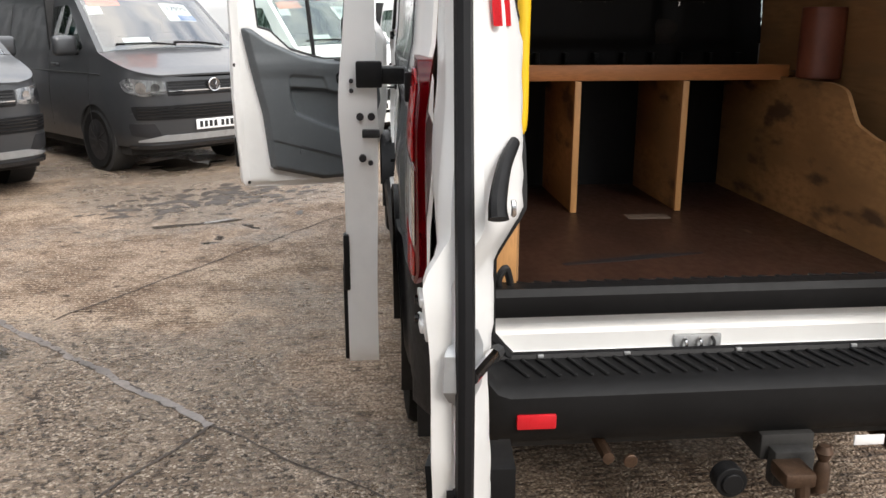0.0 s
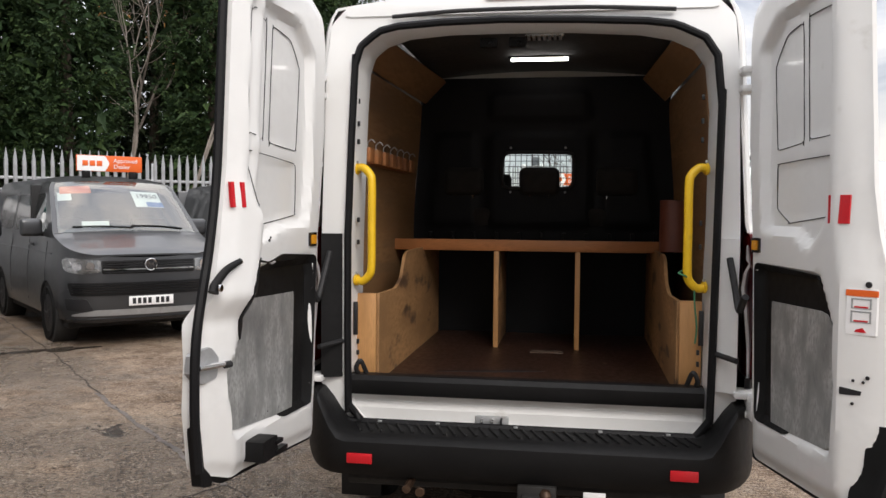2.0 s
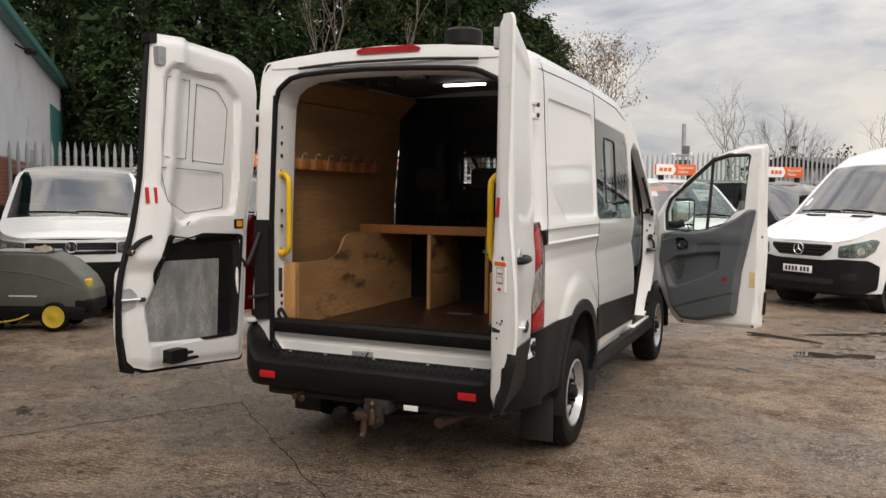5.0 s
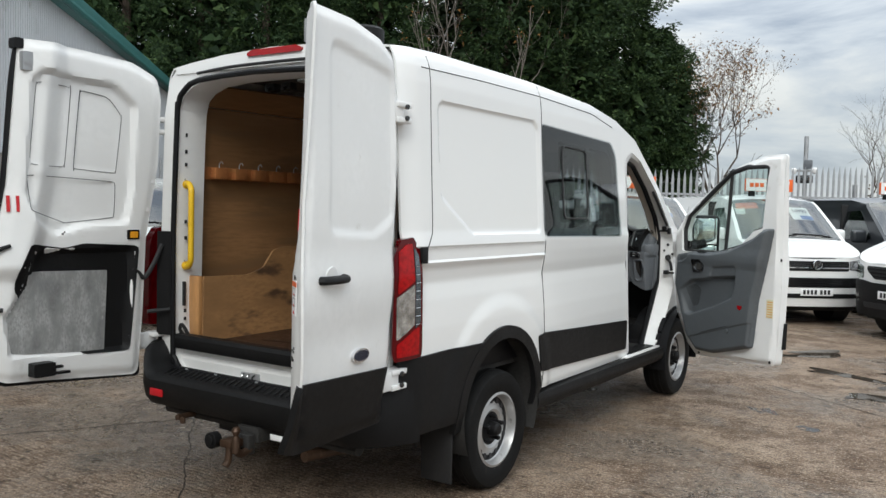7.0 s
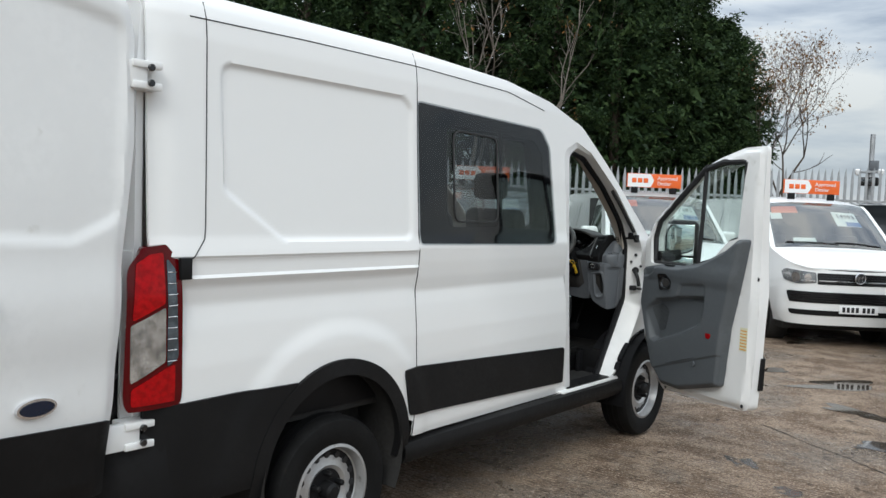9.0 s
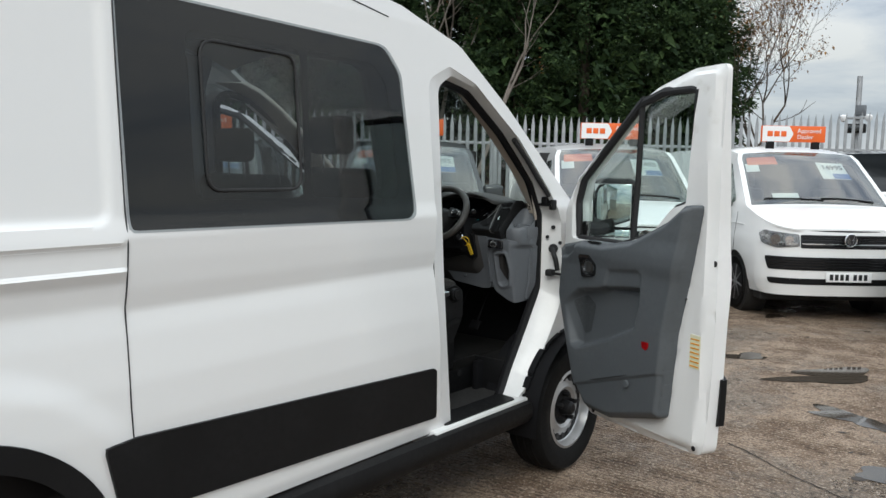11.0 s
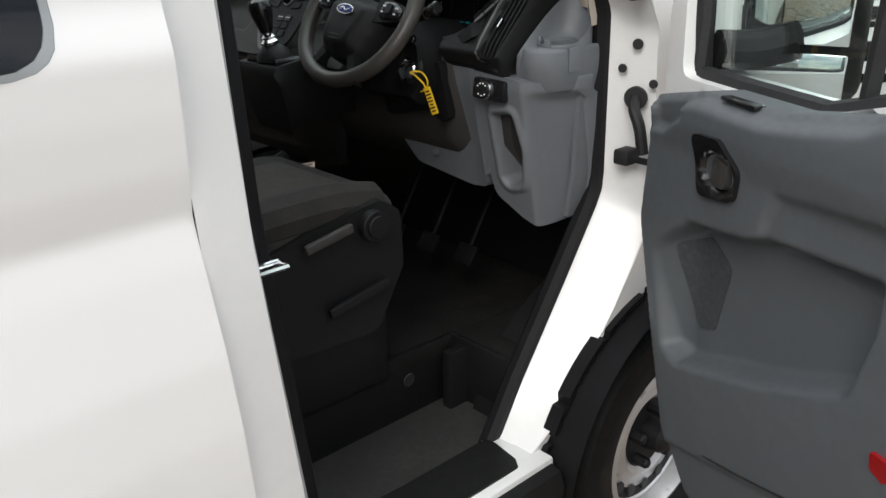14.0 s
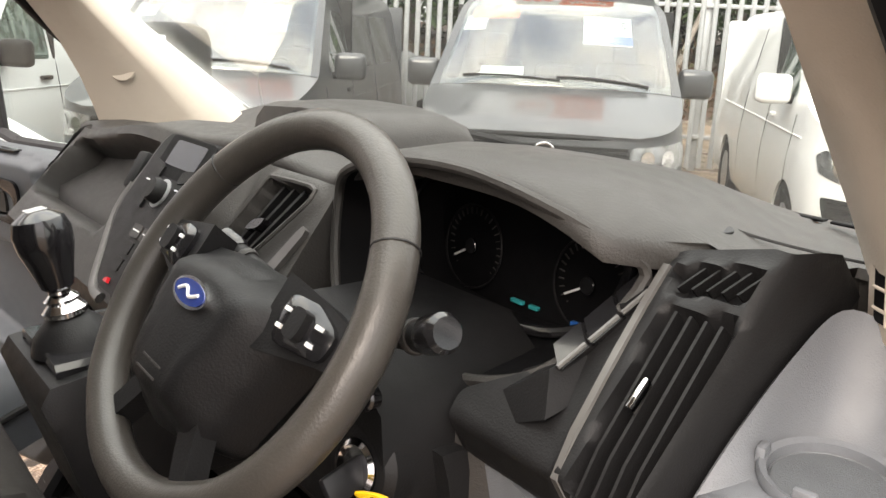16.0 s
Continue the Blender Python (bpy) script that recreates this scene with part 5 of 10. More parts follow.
part("latch_tip", tube([tuple(l_strip(u, 1.090, -0.02)) for u in (0.985, 0.96)], 0.012, 8), RUBBER, catch)
hook = part("door_stay_hook", join(on_door(l_at, rect(0.70, 0.82, 0.715, 0.79, 0.008), -0.07, 0.01), on_door(l_at, rect(0.62, 0.72, 0.72, 0.735, 0.004), -0.075, -0.05), on_door(l_at, rect(0.66, 0.72, 0.755, 0.77, 0.004), -0.075, -0.05)), BLACK_PLASTIC, ld)
for u, v, r in ((0.84, 1.52, 0.016), (0.79, 1.50, 0.006), (0.63, 1.49, 0.006), (0.62, 1.50, 0.005)):
    part("plug", disc(tuple(l_at(u, v, -0.004)), tuple(-(Vector(l_at(0, 0, 1)) - Vector(l_at(0, 0, 0)))), r, 0.006), RUBBER, ld)
for k in range(6):
    part("alu_screw", disc(tuple(l_at(0.40 + 0.1 * k, 0.835 + 0.006 * k, 0.0155)), tuple(-(Vector(l_at(0, 0, 1)) - Vector(l_at(0, 0, 0)))), 0.005, 0.003, 0.001, 10), ZINC, ld)
# right door: warning label, lock slot, outer handle, oval badge
label = part("warning_label", on_door(r_strip, rect(0.846, 0.912, 1.235, 1.378, 0.003), -0.0025, 0.004), WHITE_PRINT, rd, "white label with pictograms and an orange band")
part("label_band", on_door(r_strip, rect(0.844, 0.914, 1.353, 1.373, 0.002), -0.004, 0.0), ORANGE, label)
for v0, v1 in ((1.315, 1.347), (1.272, 1.308)):
    part("pictogram", join(on_door(r_strip, rect(0.857, 0.860, v0, v1), -0.004, 0), on_door(r_strip, rect(0.898, 0.901, v0, v1), -0.004, 0), on_door(r_strip, rect(0.857, 0.901, v1 - 0.004, v1), -0.004, 0), on_door(r_strip, rect(0.857, 0.901, v0, v0 + 0.003), -0.004, 0)), ZINC, label)
    part("pictogram_mark", on_door(r_strip, rect(0.864, 0.894, v0 + 0.003, v0 + 0.008), -0.004, 0), RED_TAPE, label)
part("pictogram", on_door(r_strip, [(0.866, 1.243), (0.892, 1.243), (0.879, 1.265)], -0.004, 0), RED_TAPE, label)
part("lock_slot", on_door(r_strip, fillet([(0.836, 1.043), (0.878, 1.047), (0.898, 1.052), (0.898, 1.058), (0.836, 1.068)], 0.003), -0.0025, 0.02), DARK_PRINT, rd)
for u, v, r in ((0.897, 1.105, 0.0065), (0.866, 1.092, 0.005), (0.888, 1.090, 0.005), (0.866, 1.020, 0.005), (0.893, 1.390, 0.010)):
    a, b, c = (Vector(r_strip(*q)) for q in ((u, v, -0.002), (u + 0.01, v, -0.002), (u, v + 0.01, -0.002)))
    part("hole", disc(tuple(a), tuple((b - a).cross(c - a).normalized()), r, 0.003, 0.0008, 14), DARK_PRINT, rd)
wv = Vector(r_at(0, 0, 1)) - Vector(r_at(0, 0, 0))
pull = part("outer_handle", tube([tuple(r_at(u, 1.372, w)) for u, w in ((0.785, 0.095), (0.775, 0.128), (0.71, 0.141), (0.64, 0.141), (0.615, 0.132), (0.60, 0.098))], 0.019, 10, flat=0.9), BLACK_PLASTIC, rd, "black grained door handle")
part("handle_cup", disc(tuple(r_at(0.695, 1.378, 0.106)), tuple(wv), 0.048, 0.004), WHITE, rd)
def oval_at(w, a, b, h):
    return tuple(r_at(0.435 + a * math.cos(w), 1.012 + b * math.sin(w), h))


turns = np.linspace(0, 2 * math.pi, 28, endpoint=False)
oval = part("oval_badge", loft([[oval_at(w, 0.072, 0.032, h) for w in turns] for h in (0.08, 0.112)]), CHROME, rd, "plain oval badge with a chrome rim")
part("badge_face", loft([[oval_at(w, 0.062, 0.024, h) for w in turns] for h in (0.110, 0.1145)]), mat("dark_badge_blue", (0.006, 0.012, 0.03), 0.2, var=0.05), oval)

# wheels
def wheel(x, y, z, out, parent):
    tread = [(0.205, -0.10), (0.30, -0.112), (0.338, -0.105), (0.352, -0.085), (0.357, -0.04), (0.357, 0.04), (0.352, 0.085), (0.338, 0.105), (0.30, 0.113), (0.228, 0.10), (0.205, 0.08)]
    ty = part("tyre", lathe(tread, (x, y, z), (out, 0, 0), 56, True), TYRE, parent, "black tyre on a silver steel wheel")
    for h in (-0.045, 0.0, 0.045):
        part("tread_groove", lathe([(0.3545, h - 0.005), (0.3585, h - 0.005), (0.3585, h + 0.005), (0.3545, h + 0.005)], (x, y, z), (out, 0, 0), 48), SEAL, ty)
    rim = part("rim", lathe([(0.20, -0.08), (0.222, -0.06), (0.222, 0.085), (0.226, 0.10), (0.212, 0.104), (0.205, 0.085), (0.198, 0.055), (0.188, 0.046), (0.148, 0.052), (0.118, 0.062), (0.10, 0.05), (0.075, 0.04), (0.0, 0.04)], (x, y, z), (out, 0, 0), 56), STEEL, ty)
    for k in range(16):
        w = 2 * math.pi * k / 16
        part("vent_hole", disc((x + out * 0.047, y + 0.168 * math.cos(w), z + 0.168 * math.sin(w)), (out, 0.0, 0.0), 0.0165, 0.010, 0.001, 16), DARK_PRINT, rim)
    part("hub_cap", lathe([(0.0, 0.115), (0.028, 0.113), (0.04, 0.10), (0.045, 0.05), (0.045, 0.03)], (x, y, z), (out, 0, 0), 24), BLACK_PLASTIC, rim)
    for k in range(5):
        w = 2 * math.pi * k / 5 + 0.3
        part("wheel_nut", lathe([(0.0, 0.092), (0.012, 0.09), (0.015, 0.085), (0.016, 0.04)], (x, y + 0.078 * math.cos(w), z + 0.078 * math.sin(w)), (out, 0, 0), 6), BLACK_PLASTIC, rim, smooth=False)


for y in (1.2, 4.5):
    for sx in (-1, 1):
        wheel(sx * 0.865, y, 0.357, sx, van)
# underside, tow bar and towing ball
part("underbody", join(box(-0.80, 0.80, 0.30, 5.1, 0.42, 0.50, 0.02), box(-0.25, 0.25, 0.9, 1.5, 0.28, 0.45, 0.05), tube([(-0.8, 1.2, 0.34), (0.8, 1.2, 0.34)], 0.06, 12)), UNDER, van)
part("spare_wheel", lathe([(0.12, -0.10), (0.30, -0.10), (0.345, -0.06), (0.345, 0.06), (0.30, 0.10), (0.12, 0.10)], (-0.1, 0.75, 0.36), (0, 0, 1), 36), TYRE, van)
tow = part("tow_bar", join(tube([(-0.75, 0.16, 0.43), (0.75, 0.16, 0.43)], 0.035, 8), box(0.0, 0.16, 0.02, 0.20, 0.39, 0.47, 0.006), box(0.02, 0.14, -0.03, 0.02, 0.33, 0.44, 0.008)), UNDER, van)
part("tow_ball", join(lathe([(0.0, 0.14), (0.016, 0.137), (0.025, 0.118), (0.016, 0.098), (0.013, 0.09), (0.022, 0.07), (0.022, 0.0)], (0.12, -0.10, 0.36), (0, 0, 1), 20), tube([(0.12, 0.0, 0.36), (0.12, -0.06, 0.345), (0.12, -0.10, 0.37)], 0.022, 10)), RUST, tow, "worn steel towing ball")
part("coupling_jaw", join(box(0.01, 0.10, -0.12, -0.02, 0.375, 0.42, 0.01), tube([(0.07, -0.10, 0.38), (0.07, -0.11, 0.31), (0.065, -0.13, 0.285)], 0.02, 10)), RUST, tow)
part("socket", join(disc((-0.12, -0.02, 0.375), (0, -1, 0), 0.045, 0.05), disc((-0.12, -0.06, 0.375), (0, -1, 0), 0.03, 0.02)), BLACK_PLASTIC, tow)
part("towing_eye", join(tube([(-0.46, 0.1, 0.44), (-0.46, -0.02, 0.44)], 0.018, 8), disc((-0.40, -0.02, 0.435), (0, -1, 0), 0.02, 0.015)), RUST, tow)
part("maker_plate", box(0.27, 0.36, 0.0, 0.006, 0.435, 0.465, 0.001), WHITE_PRINT, tow)
part("exhaust", tube([(0.55, 0.9, 0.36), (0.50, 0.3, 0.36), (0.47, 0.05, 0.37)], 0.03, 12), RUST, van)
part("mud_flap", box(0.74, 0.95, 0.72, 0.735, 0.14, 0.52, 0.006), RUBBER, van)
part("mud_flap", box(-0.95, -0.74, 0.72, 0.735, 0.14, 0.52, 0.006), RUBBER, van)


# sliding side door, run back along the passenger side
slide = part("sliding_door", sheet(fillet([(0.57, 0.50), (1.86, 0.50), (1.86, 2.36), (0.66, 2.36), (0.60, 1.75), (0.575, 1.35), (0.59, 1.0)], [0.04, 0.04, 0.06, 0.06, 0.1, 0.1, 0.1]), 0.04,
                                  lambda u, v: np.stack([-1.075 - 0.012 * ramp(np.abs(v - 1.3), 0.0, 0.6) + 0.05 * ramp(v, 1.5, 2.4), u, v], 1),
                                  back=lambda u, v: np.stack([-1.185 - 0.012 * ramp(-np.abs(v - 1.35), -0.25, 0.0) + 0.085 * ramp(v, 1.4, 2.4), u, v], 1)), WHITE_IN, van, "white sliding side door run back, seen edge on")
part("door_window", sheet(rect(0.78, 1.74, 1.52, 2.22, 0.08), 0.08, lambda u, v: np.stack([-1.192 + 0.085 * ramp(v, 1.4, 2.4), u, v], 1), thick=(0.01, 0, 0)), BLACK_GLOSS, slide)
hg = part("rear_hinge", box(-1.14, -1.06, 0.545, 0.58, 1.42, 1.50, 0.006), BLACK_PLASTIC, slide)
part("hinge_arm", box(-1.07, -0.99, 0.56, 0.66, 1.43, 1.48, 0.008), BLACK_PLASTIC, hg)
for x, z, r in ((-1.155, 1.44, 0.007), (-1.155, 1.41, 0.007), (-1.13, 1.33, 0.012), (-1.095, 1.33, 0.012), (-1.125, 1.20, 0.012), (-1.10, 1.185, 0.008)):
    part("edge_hole", disc((x, 0.585 if z > 1.3 else 0.583, z), (0, -1, 0), r, 0.022, 0.001, 12), DARK_PRINT, slide)
part("edge_catch", box(-1.125, -1.07, 0.555, 0.59, 1.265, 1.29, 0.004), DARK_PRINT, slide)
part("buffer", box(-1.195, -1.175, 0.575, 0.62, 0.76, 0.95, 0.006), BLACK_PLASTIC, slide)
part("lower_cladding", box(-1.20, -1.18, 0.62, 1.84, 0.50, 0.83, 0.006), BLACK_PLASTIC, slide)

# ---- load space ----
part("load_floor_base", box(-0.86, 0.86, 0.30, 3.3, 0.70, 0.795, 0.004), UNDER, van)
tagged(part("load_floor", sheet(rect(-0.86, 0.86, 0.375, 2.07), 0.1, lambda u, v: np.stack([u, v, 0.815 + 0 * u], 1), thick=(0, 0, -0.018)), LOAD_FLOOR, van, "scuffed brown load floor"))
scuff = part("floor_scuff", sheet(fillet([(-0.45, 0.62), (-0.2, 0.66), (0.05, 0.72), (0.12, 0.74), (-0.1, 0.735), (-0.3, 0.68), (-0.46, 0.645)], 0.01), 0.02, lambda u, v: np.stack([u, v, 0.8165 + 0 * u], 1), thick=(0, 0, -0.001)), DARK_PRINT, van)
part("floor_patch", box(-0.02, 0.16, 1.28, 1.36, 0.812, 0.8175, 0.001), mat("worn_floor_patch", (0.12, 0.085, 0.065), 0.6, var=0.25, scale=20), van)
part("floor_strip", box(-0.66, 0.66, 0.374, 0.388, 0.80, 0.832, 0.002), ALU, van, "worn bright metal floor edge strip")
LINE_Y = (0.40, 2.02)
for sx in (-1, 1):
    liner = part("side_lining", sheet(fillet([(0.37, 0.82), (2.04, 0.82), (2.03, 2.30), (0.40, 2.28)], 0.03), 0.08, lambda u, v, k=sx: np.stack([k * (0.835 - 0.05 * ramp(v, 1.5, 2.35) - 0.02 * np.clip((0.6 - u) / 0.23, 0, 1)), u, v], 1), thick=(sx * 0.012, 0, 0)), PLY, van, "worn plywood side lining")
    part("roof_lining", sheet(fillet([(0.37, 2.285), (2.04, 2.30), (2.04, 2.44), (0.40, 2.40)], 0.02), 0.06, lambda u, v, k=sx: np.stack([k * (0.775 - 1.0 * (v - 2.285)), u, v], 1), thick=(sx * 0.01, 0, 0.01)), PLY, van)
part("ceiling_lining", sheet(rect(-0.68, 0.68, 0.38, 2.05, 0.02), 0.1, lambda u, v: np.stack([u, v, 2.465 + 0.04 * (1 - (u / 0.68) ** 2)], 1), thick=(0, 0, 0.01)), LINING, van)
lamp_strip = part("led_strip", box(-0.165, 0.165, 1.50, 1.53, 2.478, 2.493, 0.004), LED, van, "lit white led strip")
part("strip_bracket", box(-0.18, 0.18, 1.495, 1.54, 2.493, 2.515, 0.003), BULKHEAD, van)
inter = part("interior_lamp", join(box(-0.02, 0.16, 0.46, 0.56, 2.40, 2.435, 0.01)), CLEAR_LENS, van)
for k in range(7):
    part("lamp_louvre", box(-0.01 + k * 0.024, 0.002 + k * 0.024, 0.458, 0.53, 2.395, 2.405, 0.001, 1), ZINC, inter)
for x in (-0.17, -0.04):
    part("roof_latch", join(box(x - 0.05, x + 0.03, 0.40, 0.46, 2.345, 2.39, 0.01), tube([(x, 0.40, 2.36), (x, 0.37, 2.345)], 0.01, 8)), BLACK_PLASTIC, rear)

# bulkhead with pressed panels and a meshed window
BW = fillet([(-0.255, 1.755), (0.205, 1.755), (0.205, 1.985), (-0.255, 1.985)], 0.07)
bk_out = fillet([(-0.84, 0.80), (0.84, 0.80), (0.84, 1.6), (0.79, 2.28), (0.66, 2.46), (-0.66, 2.46), (-0.79, 2.28), (-0.84, 1.6)], 0.06)
bk_pan = [fillet([(-0.36, 1.50), (0.32, 1.50), (0.32, 2.12), (-0.36, 2.12)], 0.05), fillet([(-0.76, 1.50), (-0.42, 1.50), (-0.42, 2.12), (-0.70, 2.12)], 0.05), fillet([(0.38, 1.50), (0.74, 1.50), (0.66, 2.12), (0.38, 2.12)], 0.05), fillet([(-0.36, 2.18), (0.32, 2.18), (0.30, 2.38), (-0.34, 2.38)], 0.05)]


def bk_y(u, v):
    y = 2.06 - 0.05 * ramp(v, 2.0, 2.45)
    for q in bk_pan:
        y = y - 0.016 * ramp(-sdf(q, u, v), 0, 0.03)
    return y


bulk = part("bulkhead", sheet(bk_out, 0.025, lambda u, v: np.stack([u, bk_y(u, v), v], 1), [BW], back=lambda u, v: np.stack([u, bk_y(u, v) + 0.02, v], 1)), BULKHEAD, van, "black pressed bulkhead with a meshed window")
part("window_rim", tube([(x, 2.028, z) for x, z in BW[::2]], 0.012, 8, closed=True, n=2), RUBBER, bulk)
for k in range(13):
    x = -0.24 + k * 0.036
    part("mesh_bar", tube([(x, 2.022, 1.76), (x, 2.022, 1.98)], 0.0022, 5, smooth=False), RUBBER, bulk)
for k in range(6):
    z = 1.785 + k * 0.036
    part("mesh_bar", tube([(-0.25, 2.024, z), (0.20, 2.024, z)], 0.0022, 5, smooth=False), RUBBER, bulk)
for x, z in ((-0.2, 2.015), (0.15, 2.015), (-0.2, 1.73), (0.15, 1.73)):
    part("bolt", disc((x, 2.032, z), (0, -1, 0), 0.008, 0.006), ZINC, bulk)
for k in range(11):
    x = -0.72 + k * 0.144
    part("floor_web", box(x - 0.012, x + 0.012, 1.99, 2.05, 1.41, 1.47, 0.004), BULKHEAD, bulk)

# plywood racking
rack = thing("storage_rack", "softwood shelf beam with plywood dividers across the load floor", "rack")
part("beam", box(-0.835, 0.70, 1.445, 1.49, 1.375, 1.44, 0.004), TIMBER, rack)
part("shelf", box(-0.82, 0.82, 1.49, 2.03, 1.39, 1.405, 0.002), PLY_DIRTY, rack)
for x in (-0.228, 0.236):
    part("divider", box(x - 0.010, x + 0.010, 1.43, 2.02, 0.816, 1.374, 0.002), PLY_DIRTY, rack)
    part("divider_edge", box(x - 0.014, x + 0.014, 1.412, 1.432, 0.816, 1.374, 0.003), TIMBER_UP, rack)
for sx in (-1, 1):
    wa = thing("wheel_arch_box", "stained plywood wheel arch box with a softwood end post", "box", group="wheel arch boxes")
    prof_box = fillet([(0.335, 0.816), (2.02, 0.816), (2.02, 1.39), (1.02, 1.39), (0.93, 1.37), (0.84, 1.255), (0.70, 1.215), (0.335, 1.222)], [0, 0, 0.02, 0.05, 0.05, 0.05, 0.05, 0.01])
    part("side_panel", sheet(prof_box, 0.04, lambda u, v, k=sx: np.stack([k * 0.662 + 0 * u, u, v], 1), thick=(sx * 0.016, 0, 0)), PLY_DIRTY, wa)
    part("end_post", box(min(sx * 0.672, sx * 0.765), max(sx * 0.672, sx * 0.765), 0.305, 0.333, 0.845, 1.225, 0.004), TIMBER_UP, wa, "planed softwood end post")
batten = thing("hook_batten", "softwood batten with blocks and hooks on the plywood lining", "batten")
part("board", moved(box(-0.006, 0.012, 0.40, 1.62, 1.83, 1.91, 0.003), Matrix.Translation((-0.805, 0, 0))), TIMBER, batten)
for k in range(7):
    y = 0.50 + k * 0.17
    part("block", box(-0.793, -0.752, y, y + 0.10, 1.835, 1.905, 0.003), TIMBER, batten)
    part("hook", tube([(-0.775, y + 0.05, 1.905), (-0.775, y + 0.05, 1.93), (-0.755, y + 0.05, 1.945), (-0.74, y + 0.05, 1.93)], 0.0035, 6), ZINC, batten)
tub = thing("brown_pipe", "red-brown plastic pipe length standing on the wheel arch box", "pipe")
part("pipe_wall", lathe([(0.088, 1.392), (0.088, 1.672), (0.082, 1.674), (0.082, 1.40)], (0.765, 1.33, 0), (0, 0, 1), 36), BROWN_BOX, tub)
cord = thing("green_cord", "green cord tied to the yellow grab handle", "cord")
part("cord", tube([(0.67, 0.24, 1.36), (0.655, 0.235, 1.35), (0.68, 0.23, 1.34), (0.70, 0.245, 1.325), (0.72, 0.25, 1.30), (0.725, 0.25, 1.22), (0.735, 0.25, 1.12), (0.73, 0.255, 1.05)], 0.004, 6), mat("green_cord", (0.04, 0.17, 0.09), 0.7, var=0.2, scale=30), cord)

# ---- crew compartment and cab ----
part("cab_floor", join(box(-0.575, 0.575, 2.08, 4.55, 0.62, 0.671, 0.006), *[box(x0, x1, y0, y1, 0.62, 0.668, 0.006) for x0, x1 in ((-0.80, -0.57), (0.57, 0.76)) for y0, y1 in ((2.08, 3.40), (4.10, 4.55))]), CARPET, van)
part("cab_ceiling", sheet(rect(2.1, 3.5, -0.90, 0.90), 0.1, lambda u, v: over_top(u, v, -0.05), thick=(0, 0, 0.01)), BEIGE, van)
part("firewall", box(-0.78, 0.78, 4.62, 4.68, 0.5, 1.44, 0.01), DASH_DARK, van)
for sx in (-1, 1):
    part("pillar_lining", sheet(fillet([(2.08, 0.66), (3.43, 0.66), (3.385, 1.3), (3.36, 2.12), (3.42, 2.30), (2.08, 2.36)], 0.02), 0.06, lambda u, v, k=sx: np.stack([k * (0.77 + 0 * u), u - 0.05 * (u > 3.2), v], 1), [fillet([(2.1, 1.56), (2.1, 2.15), (2.95, 2.13), (3.08, 1.58)], 0.08) if sx > 0 else fillet([(2.1, 0.75), (2.1, 2.18), (2.95, 2.16), (3.08, 0.75)], 0.06)], thick=(sx * 0.03, 0, 0)), LIGHT_TRIM if sx < 0 else DASH_DARK, van)
    # step well
    well = part("step_well", join(*[box(min(sx * x0, sx * x1), max(sx * x0, sx * x1), y0, y1, z0, z1, 0.006) for x0, x1, y0, y1, z0, z1 in ((0.56, 0.80, 3.38, 4.12, 0.475, 0.490), (0.556, 0.574, 3.40, 4.12, 0.485, 0.672), (0.56, 0.79, 4.098, 4.116, 0.485, 0.672), (0.56, 0.79, 3.385, 3.405, 0.485, 0.672))]), BLACK_PLASTIC, van, "black moulded step well")
    for k in range(9):
        part("step_tread", moved(box(-0.006, 0.006, -0.085, 0.085, 0.0, 0.006, 0.002, 1), pose(sx * 0.69, 3.47 + k * 0.068, 0.489, 0, 0, 62 * sx)), BLACK_PLASTIC, well)
    for y in (3.62, 3.95):
        part("step_clip", disc((sx * 0.576, y, 0.60), (sx, 0, 0), 0.018, 0.004), RUBBER, well)
    part("pillar_strip", tube([(sx * 0.855, 3.366, 1.658), (sx * 0.855, 3.357, 1.85), (sx * 0.852, 3.347, 2.04)], 0.008, 6), RUBBER, van)
    # windscreen pillar trim, flared where it meets the dash
    fwd = 0.07 if sx > 0 else 0.02
    pil = part("pillar_trim", loft([[(sx * 0.80, y0 + fwd - 0.01, z), (sx * 0.782, y0 + fwd * 1.2, z), (sx * 0.742, 0.5 * (y0 + fwd * 1.2 + y0 + 0.62 * (y1 - y0)) - 0.004, z), (sx * 0.706, y0 + 0.62 * (y1 - y0), z), (sx * 0.703, y0 + 0.70 * (y1 - y0), z), (sx * 0.716, y1 - 0.005, z), (sx * 0.765, y1 + 0.03, z + 0.02), (sx * 0.80, y1 + 0.02, z + 0.02)] for z, y0, y1 in ((1.43, 4.262, 4.56), (1.50, 4.240, 4.490), (1.56, 4.218, 4.420), (1.63, 4.182, 4.335), (1.70, 4.130, 4.262), (1.80, 4.01, 4.143), (1.92, 3.855, 3.995), (2.04, 3.69, 3.83), (2.13, 3.53, 3.68), (2.17, 3.39, 3.56))]), BEIGE, van, "beige windscreen pillar trim", angle=60)
    if sx > 0:
        PG = pose(0.742, 4.350, 1.535, 8, 0, -33)
        gf = part("pillar_grille", moved(box(-0.030, 0.030, -0.006, 0.004, -0.070, 0.070, 0.010), PG), BEIGE, pil)
        part("grille_well", moved(box(-0.018, 0.018, -0.008, -0.003, -0.052, 0.052, 0.006), PG), VOID, gf)
        part("grille_bar", moved(box(-0.0015, 0.0015, -0.010, -0.004, -0.052, 0.052, 0.001, 1), PG), BEIGE, gf)
        for k in range(6):
            part("grille_bar", moved(box(-0.018, 0.018, -0.0095, -0.005, -0.042 + k * 0.0165, -0.039 + k * 0.0165, 0.001, 1), PG), BEIGE, gf)
part("pillar_disc", disc((-0.746, 4.297, 1.583), (0.71, -0.70, 0.1), 0.030, 0.010), BEIGE, van)


